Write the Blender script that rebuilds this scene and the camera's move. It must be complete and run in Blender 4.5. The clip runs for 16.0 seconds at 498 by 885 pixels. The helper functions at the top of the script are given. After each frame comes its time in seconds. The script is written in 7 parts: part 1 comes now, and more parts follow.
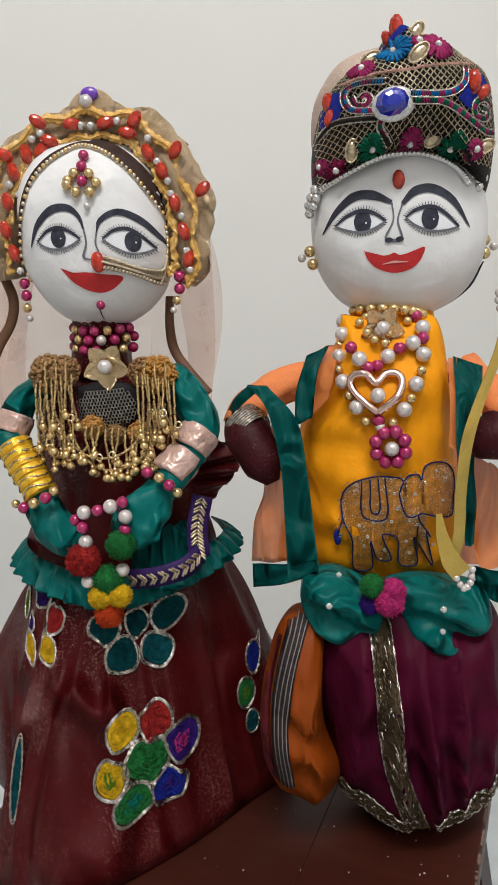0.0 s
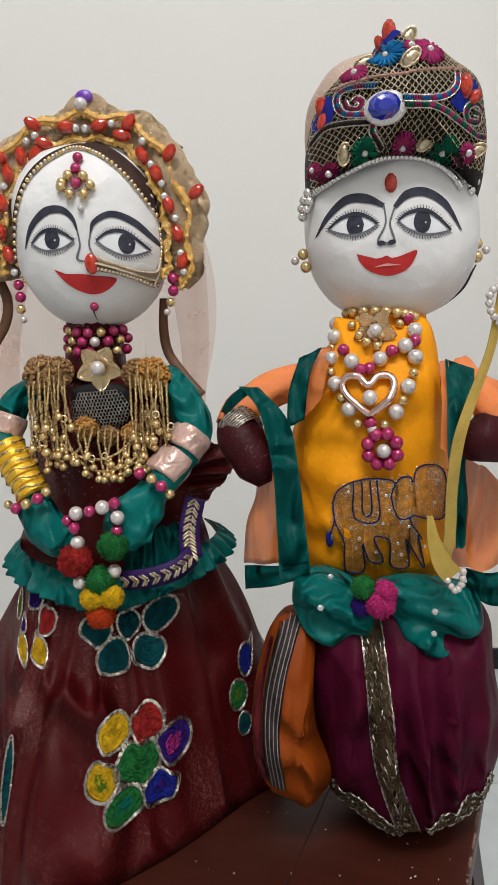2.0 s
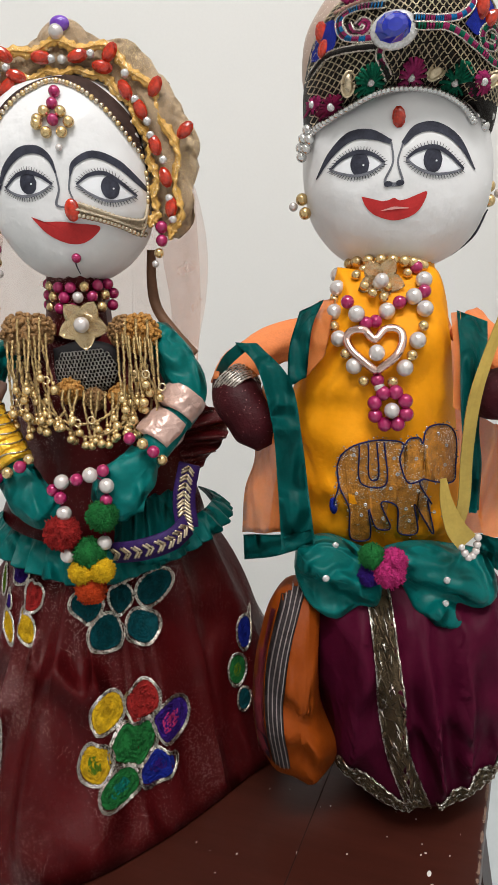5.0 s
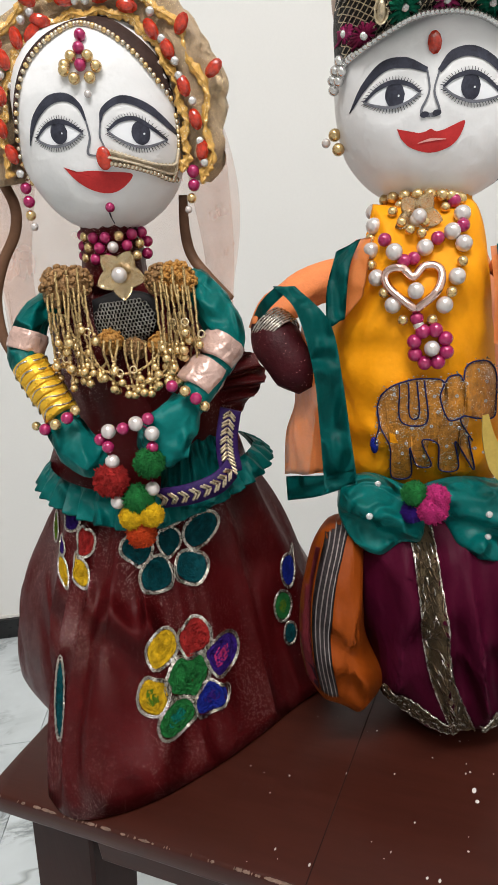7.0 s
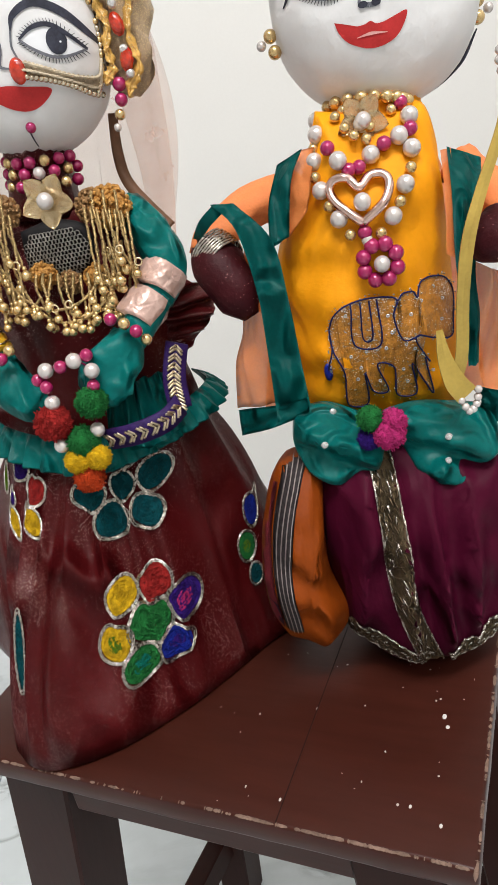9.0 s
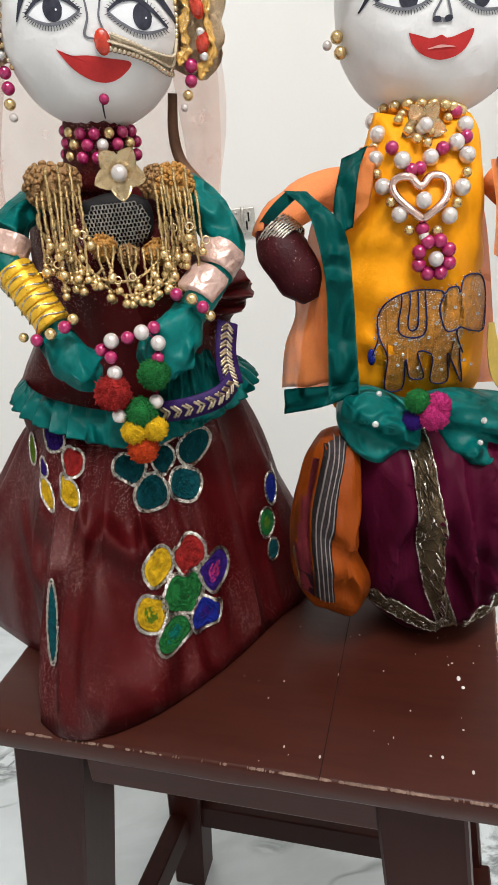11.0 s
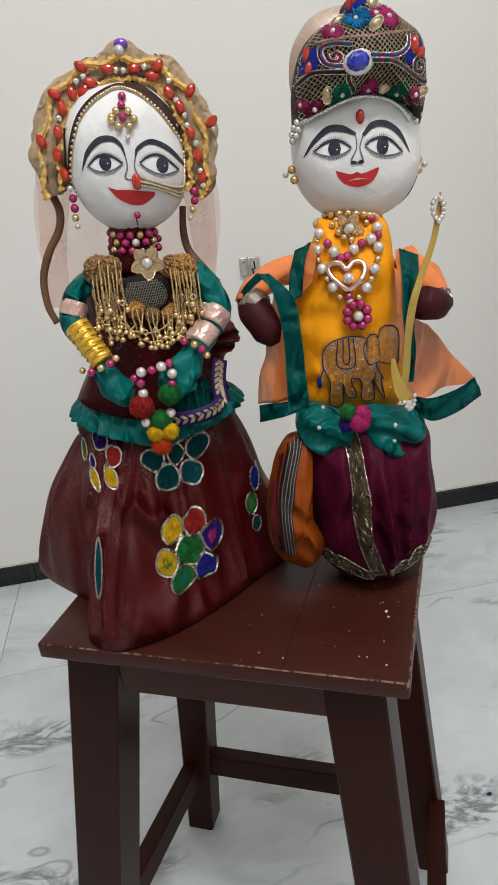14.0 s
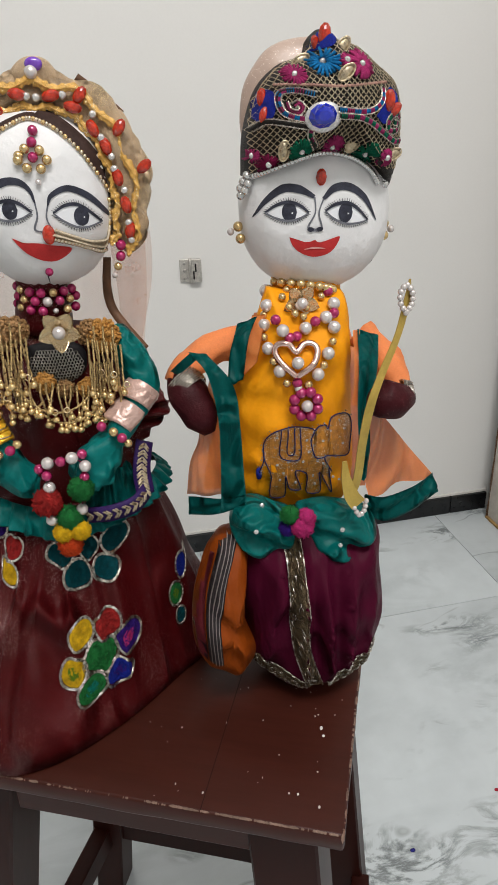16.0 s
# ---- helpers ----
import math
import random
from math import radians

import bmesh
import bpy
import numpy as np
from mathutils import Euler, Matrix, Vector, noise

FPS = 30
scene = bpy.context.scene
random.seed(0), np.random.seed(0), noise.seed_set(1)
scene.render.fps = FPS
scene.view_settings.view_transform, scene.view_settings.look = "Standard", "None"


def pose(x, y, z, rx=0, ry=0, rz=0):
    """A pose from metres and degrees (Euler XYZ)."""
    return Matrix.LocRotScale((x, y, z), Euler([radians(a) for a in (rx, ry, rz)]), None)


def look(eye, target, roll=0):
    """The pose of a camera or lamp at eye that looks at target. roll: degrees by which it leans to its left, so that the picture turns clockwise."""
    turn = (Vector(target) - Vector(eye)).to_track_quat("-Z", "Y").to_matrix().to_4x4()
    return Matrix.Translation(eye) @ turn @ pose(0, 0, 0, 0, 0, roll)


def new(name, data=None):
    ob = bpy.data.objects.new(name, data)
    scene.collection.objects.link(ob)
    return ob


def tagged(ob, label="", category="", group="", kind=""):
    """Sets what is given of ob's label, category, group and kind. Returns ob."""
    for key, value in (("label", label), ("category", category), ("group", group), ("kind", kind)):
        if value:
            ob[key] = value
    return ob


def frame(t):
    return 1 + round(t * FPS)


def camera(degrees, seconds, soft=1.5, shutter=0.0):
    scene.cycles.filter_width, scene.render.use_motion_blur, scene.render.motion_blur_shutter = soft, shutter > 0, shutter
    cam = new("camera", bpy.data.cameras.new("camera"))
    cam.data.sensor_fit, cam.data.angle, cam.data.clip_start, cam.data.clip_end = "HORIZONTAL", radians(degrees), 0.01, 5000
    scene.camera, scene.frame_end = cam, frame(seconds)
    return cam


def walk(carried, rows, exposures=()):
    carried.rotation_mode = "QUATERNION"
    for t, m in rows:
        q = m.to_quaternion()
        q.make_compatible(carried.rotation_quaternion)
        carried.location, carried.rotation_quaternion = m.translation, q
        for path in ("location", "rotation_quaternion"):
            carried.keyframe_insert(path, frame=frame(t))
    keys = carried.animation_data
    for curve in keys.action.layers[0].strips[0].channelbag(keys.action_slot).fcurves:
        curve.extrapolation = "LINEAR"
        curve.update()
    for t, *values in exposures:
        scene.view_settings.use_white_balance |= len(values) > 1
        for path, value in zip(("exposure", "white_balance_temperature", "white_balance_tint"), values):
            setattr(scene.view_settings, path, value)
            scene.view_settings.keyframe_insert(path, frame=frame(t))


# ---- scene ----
cam = camera(39.6, 16.0)
PATH = [
    (0, (0.0527, -0.3953, 0.8370), (-0.0432, 1.3562, 0.4335), -5.59),
    (0.5, (0.0580, -0.3903, 0.8342), (-0.0485, 1.3579, 0.4189), -5.84),
    (1, (0.0576, -0.3994, 0.8401), (-0.0470, 1.3587, 0.4688), -5.42),
    (1.5, (0.0519, -0.4006, 0.8410), (-0.0548, 1.3570, 0.4675), -5.08),
    (2, (0.0561, -0.3964, 0.8349), (-0.0351, 1.3583, 0.4442), -5.32),
    (2.5, (0.0630, -0.3920, 0.8335), (-0.0186, 1.3578, 0.4194), -5.89),
    (3, (0.0609, -0.3944, 0.8339), (-0.0142, 1.3578, 0.4286), -5.36),
    (3.5, (0.0621, -0.3892, 0.8345), (-0.0013, 1.3601, 0.4149), -5.52),
    (4, (0.0633, -0.3776, 0.8303), (-0.0196, 1.3621, 0.3757), -6.43),
    (4.5, (0.0652, -0.3711, 0.8295), (0.0334, 1.3714, 0.3793), -5.61),
    (5, (0.0481, -0.3716, 0.8246), (-0.0141, 1.3656, 0.3571), -5.86),
    (7.5, (0.0402, -0.3825, 0.8293), (-0.1082, 1.3049, 0.2203), -8.99),
    (8, (0.0448, -0.3899, 0.8306), (0.0244, 1.3302, 0.3008), -8.00),
    (8.5, (0.0430, -0.3745, 0.8151), (-0.0798, 1.2788, 0.1139), -12.41),
    (9, (0.0548, -0.3647, 0.8082), (-0.0670, 1.2828, 0.0935), -11.57),
    (11.5, (-0.0444, -0.3934, 0.8234), (0.1415, 1.2280, 0.0640), -4.73),
    (12, (-0.0495, -0.4550, 0.8413), (0.1490, 1.1863, 0.1295), -4.31),
    (12.5, (-0.0542, -0.4994, 0.8620), (0.1007, 1.1761, 0.2225), -4.28),
    (13, (-0.0330, -0.5322, 0.8736), (0.1050, 1.1495, 0.2470), -5.69),
    (13.5, (-0.0332, -0.5575, 0.8694), (0.0321, 1.1266, 0.2375), -5.90),
    (14, (-0.0182, -0.5499, 0.8629), (0.0843, 1.1142, 0.1846), -6.60),
    (14.5, (-0.0136, -0.5454, 0.8598), (0.1362, 1.1012, 0.1483), -6.05),
    (15, (-0.0139, -0.5485, 0.8626), (0.1578, 1.1002, 0.1610), -5.59),
    (15.5, (-0.0157, -0.5241, 0.8821), (0.1767, 1.1339, 0.2085), -4.21),
    (16, (0.0028, -0.4449, 0.9163), (0.2599, 1.1665, 0.1564), -1.86),
]
walk(cam, [(t, look(eye, target, roll)) for t, eye, target, roll in PATH],
     exposures=[(0.0, 0.03), (4.0, 0.06), (5.0, 0.24), (7.5, 0.37), (9.0, 0.49), (11.5, 0.54), (12.5, 0.29), (13.0, 0.08), (13.5, 0.02), (14.5, 0.06), (16.0, 0.07)])

# ---- light: a closed room under a ceiling tube ----
world = bpy.data.worlds.new("world")
scene.world = world
world.use_nodes = True
world.node_tree.nodes["Background"].inputs[0].default_value = (0.9, 0.92, 1.0, 1)
world.node_tree.nodes["Background"].inputs[1].default_value = 0.02


def area_lamp(name, eye, target, width, height, watts, colour):
    data = bpy.data.lights.new(name, "AREA")
    data.shape, data.size, data.size_y, data.energy, data.color = "RECTANGLE", width, height, watts, colour
    ob = new(name, data)
    ob.matrix_world = look(eye, target)
    return ob


area_lamp("tube_lamp", (0.16, -1.02, 2.74), (0.05, -0.12, 0.6), 1.2, 0.22, 37, (1.0, 0.985, 0.965))
# weak fill added farther back in the room; it stands for no known fitting
area_lamp("fill_lamp", (0.3, -2.2, 2.74), (0.2, -0.9, 0.4), 0.5, 0.5, 9, (1.0, 0.975, 0.95))


# ---- materials ----
def mat(name, colour, rough=0.6, metal=0.0, vary=0.12, scale=60.0, fine=600.0, bump=0.15, depth=0.0006, sheen=0.0, coat=0.0,
        alpha=1.0, other=None, island=0.0, spec=None):
    """A procedural surface: two scales of colour change, fine relief, and a spread of roughness."""
    m = bpy.data.materials.new(name)
    m.use_nodes = True
    nt = m.node_tree
    n, l = nt.nodes, nt.links
    b = n["Principled BSDF"]
    co = n.new("ShaderNodeTexCoord")
    big, small = n.new("ShaderNodeTexNoise"), n.new("ShaderNodeTexNoise")
    big.inputs["Scale"].default_value, small.inputs["Scale"].default_value = scale, fine
    big.inputs["Detail"].default_value, small.inputs["Detail"].default_value = 4, 3
    l.new(co.outputs["Object"], big.inputs["Vector"])
    l.new(co.outputs["Object"], small.inputs["Vector"])
    mix = n.new("ShaderNodeMix")
    mix.data_type = "RGBA"
    dark = tuple(c * (1 - 2.2 * vary) for c in colour)
    light = other or tuple(min(1, c * (1 + 1.6 * vary)) for c in colour)
    mix.inputs["A"].default_value, mix.inputs["B"].default_value = (*dark, 1), (*light, 1)
    add = n.new("ShaderNodeMath")
    add.operation = "ADD"
    l.new(big.outputs["Fac"], add.inputs[0])
    half = n.new("ShaderNodeMath")
    half.operation, half.inputs[1].default_value = "MULTIPLY_ADD", 0.5
    half.inputs[2].default_value = -0.25
    l.new(small.outputs["Fac"], half.inputs[0])
    l.new(half.outputs[0], add.inputs[1])
    last = add
    if island:
        geo = n.new("ShaderNodeNewGeometry")
        extra = n.new("ShaderNodeMath")
        extra.operation, extra.inputs[1].default_value = "MULTIPLY_ADD", island
        l.new(geo.outputs["Random Per Island"], extra.inputs[0])
        l.new(add.outputs[0], extra.inputs[2])
        last = extra
    l.new(last.outputs[0], mix.inputs["Factor"])
    l.new(mix.outputs["Result"], b.inputs["Base Color"])
    rr = n.new("ShaderNodeMapRange")
    rr.inputs["To Min"].default_value, rr.inputs["To Max"].default_value = max(0.03, rough - 0.12), min(1, rough + 0.12)
    l.new(big.outputs["Fac"], rr.inputs["Value"])
    l.new(rr.outputs[0], b.inputs["Roughness"])
    b.inputs["Metallic"].default_value = metal
    b.inputs["Sheen Weight"].default_value = sheen
    b.inputs["Coat Weight"].default_value = coat
    b.inputs["Alpha"].default_value = alpha
    b.inputs["Specular IOR Level"].default_value = spec if spec is not None else (0.14 if rough >= 0.41 and not metal else 0.5)
    if bump:
        bp = n.new("ShaderNodeBump")
        bp.inputs["Strength"].default_value, bp.inputs["Distance"].default_value = bump, depth
        l.new(small.outputs["Fac"], bp.inputs["Height"])
        l.new(bp.outputs[0], b.inputs["Normal"])
    return m


def weave(m, size=1400.0, strength=0.25, depth=0.0003):
    """Adds the threads of a plain weave to a cloth."""
    n, l = m.node_tree.nodes, m.node_tree.links
    co = n.new("ShaderNodeTexCoord")
    waves = []
    for axis in ("X", "Z"):
        w = n.new("ShaderNodeTexWave")
        w.bands_direction, w.inputs["Scale"].default_value, w.inputs["Distortion"].default_value = axis, size, 1.5
        l.new(co.outputs["Object"], w.inputs["Vector"])
        waves.append(w)
    both = n.new("ShaderNodeMath")
    both.operation = "MAXIMUM"
    l.new(waves[0].outputs["Fac"], both.inputs[0])
    l.new(waves[1].outputs["Fac"], both.inputs[1])
    bp = n.new("ShaderNodeBump")
    bp.inputs["Strength"].default_value, bp.inputs["Distance"].default_value = strength, depth
    l.new(both.outputs[0], bp.inputs["Height"])
    b = n["Principled BSDF"]
    if b.inputs["Normal"].links:
        l.new(b.inputs["Normal"].links[0].from_socket, bp.inputs["Normal"])
    l.new(bp.outputs[0], b.inputs["Normal"])
    return m


def creases(m, size=(40, 40, 14), strength=0.6, depth=0.004):
    """Adds the soft long creases of worn cloth."""
    n, l = m.node_tree.nodes, m.node_tree.links
    b = n["Principled BSDF"]
    co, mp, tex, bp = n.new("ShaderNodeTexCoord"), n.new("ShaderNodeMapping"), n.new("ShaderNodeTexNoise"), n.new("ShaderNodeBump")
    tex.noise_type, tex.normalize = "RIDGED_MULTIFRACTAL", True
    tex.inputs["Scale"].default_value, tex.inputs["Detail"].default_value, tex.inputs["Distortion"].default_value = 1.0, 2.0, 0.6
    mp.inputs["Scale"].default_value = size
    bp.inputs["Strength"].default_value, bp.inputs["Distance"].default_value = strength, depth
    l.new(co.outputs["Object"], mp.inputs["Vector"])
    l.new(mp.outputs[0], tex.inputs["Vector"])
    l.new(tex.outputs["Fac"], bp.inputs["Height"])
    if b.inputs["Normal"].links:
        l.new(b.inputs["Normal"].links[0].from_socket, bp.inputs["Normal"])
    l.new(bp.outputs[0], b.inputs["Normal"])
    return m


def glitter(m, colour=(0.9, 0.8, 0.8), size=900.0, amount=0.05, patches=(22, 22, 22), tip=0.12):
    """Scatters tiny metallic flecks, thick in some patches and thin in others, over a cloth."""
    n, l = m.node_tree.nodes, m.node_tree.links
    b = n["Principled BSDF"]
    co = n.new("ShaderNodeTexCoord")
    v = n.new("ShaderNodeTexVoronoi")
    v.inputs["Scale"].default_value = size
    patch = n.new("ShaderNodeTexNoise")
    patch.inputs["Scale"].default_value = 1
    stretch = n.new("ShaderNodeMapping")
    stretch.inputs["Scale"].default_value = patches
    l.new(co.outputs["Object"], v.inputs["Vector"])
    l.new(co.outputs["Object"], stretch.inputs["Vector"])
    l.new(stretch.outputs[0], patch.inputs["Vector"])
    sep = n.new("ShaderNodeSeparateColor")
    l.new(v.outputs["Color"], sep.inputs[0])
    lim = n.new("ShaderNodeMapRange")
    lim.inputs["From Min"].default_value, lim.inputs["From Max"].default_value = 0.45, 0.75
    lim.inputs["To Min"].default_value, lim.inputs["To Max"].default_value = 0.995, 1 - 2.5 * amount
    l.new(patch.outputs["Fac"], lim.inputs["Value"])
    gt = n.new("ShaderNodeMath")
    gt.operation = "GREATER_THAN"
    l.new(sep.outputs[0], gt.inputs[0])
    l.new(lim.outputs[0], gt.inputs[1])
    mix = n.new("ShaderNodeMix")
    mix.data_type = "RGBA"
    src = b.inputs["Base Color"].links[0].from_socket
    l.new(src, mix.inputs["A"])
    mix.inputs["B"].default_value = (*colour, 1)
    l.new(gt.outputs[0], mix.inputs["Factor"])
    l.new(mix.outputs["Result"], b.inputs["Base Color"])
    l.new(gt.outputs[0], b.inputs["Metallic"])
    tilt = n.new("ShaderNodeBump")
    tilt.inputs["Strength"].default_value, tilt.inputs["Distance"].default_value = tip, 0.0004
    l.new(sep.outputs[1], tilt.inputs["Height"])
    if b.inputs["Normal"].links:
        l.new(b.inputs["Normal"].links[0].from_socket, tilt.inputs["Normal"])
    l.new(tilt.outputs[0], b.inputs["Normal"])
    return m


def marble():
    """Polished bluish-white marble: broad soft clouds, smudges of dark mineral in places, and long hairline cracks."""
    m = mat("marble", (0.60, 0.645, 0.665), 0.20, vary=0.09, scale=3.0, fine=26, bump=0.02)
    n, l = m.node_tree.nodes, m.node_tree.links
    b = n["Principled BSDF"]
    co, info, shift = n.new("ShaderNodeTexCoord"), n.new("ShaderNodeObjectInfo"), n.new("ShaderNodeVectorMath")
    spread = n.new("ShaderNodeVectorMath")
    spread.operation = "SCALE"
    spread.inputs["Scale"].default_value = 37.0
    join = n.new("ShaderNodeCombineXYZ")
    for axis in ("X", "Y", "Z"):
        l.new(info.outputs["Random"], join.inputs[axis])
    l.new(join.outputs[0], spread.inputs[0])
    shift.operation = "ADD"
    l.new(co.outputs["Object"], shift.inputs[0])
    l.new(spread.outputs[0], shift.inputs[1])
    for k in [x for x in n if x.type == "TEX_NOISE"]:
        l.new(shift.outputs[0], k.inputs["Vector"])
    src = b.inputs["Base Color"].links[0].from_socket
    for scale, width, dist, colour, strength, lo, hi, gate_scale in (
            (9.0, 0.075, 0.9, (0.10, 0.115, 0.115), 0.85, 0.54, 0.64, 3.2), (1.0, 0.006, 0.2, (0.16, 0.17, 0.17), 0.55, 0.52, 0.58, 2.4), (2.4, 0.09, 1.1, (0.36, 0.40, 0.41), 0.55, 0.45, 0.65, 2.2)):
        warp = n.new("ShaderNodeTexNoise")
        warp.inputs["Scale"].default_value, warp.inputs["Detail"].default_value = scale, 9 if scale > 2 else 4
        warp.inputs["Roughness"].default_value = 0.62
        warp.inputs["Distortion"].default_value = dist
        mp = n.new("ShaderNodeMapping")
        mp.inputs["Rotation"].default_value, mp.inputs["Scale"].default_value = (0, 0, -0.75), (1.0, 2.2, 1.0)
        l.new(shift.outputs[0], mp.inputs["Vector"])
        l.new(mp.outputs[0], warp.inputs["Vector"])
        sub, ab, r = n.new("ShaderNodeMath"), n.new("ShaderNodeMath"), n.new("ShaderNodeMapRange")
        sub.operation, sub.inputs[1].default_value = "SUBTRACT", 0.5
        l.new(warp.outputs["Fac"], sub.inputs[0])
        ab.operation = "ABSOLUTE"
        l.new(sub.outputs[0], ab.inputs[0])
        r.inputs["From Min"].default_value, r.inputs["From Max"].default_value = 0.0, width
        r.inputs["To Min"].default_value, r.inputs["To Max"].default_value = strength, 0.0
        l.new(ab.outputs[0], r.inputs["Value"])
        gate, g, mul = n.new("ShaderNodeTexNoise"), n.new("ShaderNodeMapRange"), n.new("ShaderNodeMath")
        gate.inputs["Scale"].default_value, gate.inputs["Detail"].default_value = gate_scale, 4
        l.new(mp.outputs[0], gate.inputs["Vector"])
        g.inputs["From Min"].default_value, g.inputs["From Max"].default_value = lo, hi
        l.new(gate.outputs["Fac"], g.inputs["Value"])
        mul.operation = "MULTIPLY"
        l.new(r.outputs[0], mul.inputs[0])
        l.new(g.outputs[0], mul.inputs[1])
        mix = n.new("ShaderNodeMix")
        mix.data_type = "RGBA"
        mix.inputs["B"].default_value = (*colour, 1)
        l.new(src, mix.inputs["A"])
        l.new(mul.outputs[0], mix.inputs["Factor"])
        src = mix.outputs["Result"]
    l.new(src, b.inputs["Base Color"])
    return m


def worn_wood(name, colour, grain_axis, gloss):
    """Dark stained wood under dull varnish, with long grain, scratches and paint flecks."""
    m = mat(name, colour, 0.37, vary=0.22, scale=9, fine=180, bump=0.2, depth=0.0005, spec=gloss)
    n, l = m.node_tree.nodes, m.node_tree.links
    for k in [x for x in n if x.type == "TEX_NOISE"]:
        mp = n.new("ShaderNodeMapping")
        mp.inputs["Scale"].default_value = tuple(0.12 if i == grain_axis else 1.0 for i in range(3))
        l.new(k.inputs["Vector"].links[0].from_socket, mp.inputs["Vector"])
        l.new(mp.outputs[0], k.inputs["Vector"])
    return m


WALL = mat("painted_plaster", (0.765, 0.755, 0.735), 0.7, vary=0.02, scale=2.2, fine=220, bump=0.12, depth=0.0008)
CEIL = mat("ceiling_plaster", (0.8, 0.79, 0.77), 0.8, vary=0.02, scale=3)
SKIRT_TILE = mat("black_granite", (0.005, 0.005, 0.006), 0.30, vary=0.25, scale=90, fine=500, bump=0.03)
WHITE_TRIM = mat("white_enamel", (0.72, 0.70, 0.66), 0.4, vary=0.03, scale=8)
MARBLE = marble()
GROUT = mat("grey_grout", (0.34, 0.34, 0.33), 0.85, vary=0.1, scale=80)
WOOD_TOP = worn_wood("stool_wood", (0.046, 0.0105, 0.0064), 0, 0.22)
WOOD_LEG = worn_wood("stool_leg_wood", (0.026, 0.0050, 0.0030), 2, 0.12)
BARE_WOOD = mat("bare_worn_wood", (0.20, 0.13, 0.10), 0.7, vary=0.4, scale=120)
PAINT_SPOT = mat("paint_spot", (0.6, 0.58, 0.56), 0.6, vary=0.1)


# ---- mesh helpers ----
def mesh_of(name, bm, materials, smooth=True):
    me = bpy.data.meshes.new(name)
    bm.normal_update()
    bm.to_mesh(me)
    bm.free()
    for m in materials if isinstance(materials, (list, tuple)) else (materials,):
        me.materials.append(m)
    if smooth:
        me.shade_smooth()
    return me


def part(name, bm, material, parent=None, label="", smooth=True):
    ob = new(name, mesh_of(name, bm, material, smooth))
    if parent:
        ob.parent = parent
    if label:
        ob["label"] = label
    return ob


def thing(name, label, category, bm=None, material=None, group="", kind="", smooth=True):
    ob = new(name, mesh_of(name, bm, material, smooth)) if bm else new(name)
    return tagged(ob, label, category, group, kind)


def piece(name, me, parent, m):
    """One more piece on a shared mesh."""
    ob = new(name, me)
    ob.parent, ob.matrix_basis = parent, m
    return ob


def box(bm, lo, hi, bevel=0.0, mi=0):
    lo, hi = Vector(lo), Vector(hi)
    r = bmesh.ops.create_cube(bm, size=1, matrix=Matrix.Translation((lo + hi) / 2) @ Matrix.Diagonal((*(hi - lo), 1)))
    fs = list({f for v in r["verts"] for f in v.link_faces})
    if bevel:
        out = bmesh.ops.bevel(bm, geom=list({e for f in fs for e in f.edges}), offset=bevel, segments=2, affect="EDGES", profile=0.5)
        fs = out["faces"] + [f for f in fs if f.is_valid]
    for f in fs:
        f.material_index = mi


def ball(bm, p, r, seg=12, squash=(1, 1, 1), mi=0, turn=None):
    m = Matrix.Translation(p) @ (turn or Matrix()) @ Matrix.Diagonal((r * squash[0], r * squash[1], r * squash[2], 1))
    out = bmesh.ops.create_uvsphere(bm, u_segments=seg, v_segments=max(6, seg * 2 // 3), radius=1, matrix=m)
    for f in {f for v in out["verts"] for f in v.link_faces}:
        f.material_index = mi


def skin(bm, rings, closed=True, caps=True, mi=0):
    """Joins rings of the same number of points into a surface."""
    made = [[bm.verts.new(p) for p in ring] for ring in rings]
    n = len(made[0])
    for a, b in zip(made, made[1:]):
        for i in range(n if closed else n - 1):
            f = bm.faces.new((a[i], a[(i + 1) % n], b[(i + 1) % n], b[i]))
            f.material_index = mi
    if caps and closed:
        bm.faces.new(list(reversed(made[0]))).material_index = mi
        bm.faces.new(made[-1]).material_index = mi
    return made


def smooth_line(pts, n):
    """n points along a smooth line through pts."""
    pts = [Vector(p) for p in pts]
    if len(pts) == 2:
        return [pts[0].lerp(pts[1], i / (n - 1)) for i in range(n)]
    ext = [2 * pts[0] - pts[1], *pts, 2 * pts[-1] - pts[-2]]
    out = []
    for i in range(n):
        s = i / (n - 1) * (len(pts) - 1)
        k = min(int(s), len(pts) - 2)
        t = s - k
        a, b, c, d = ext[k:k + 4]
        out.append(0.5 * (2 * b + (c - a) * t + (2 * a - 5 * b + 4 * c - d) * t * t + (3 * b - a - 3 * c + d) * t ** 3))
    return out


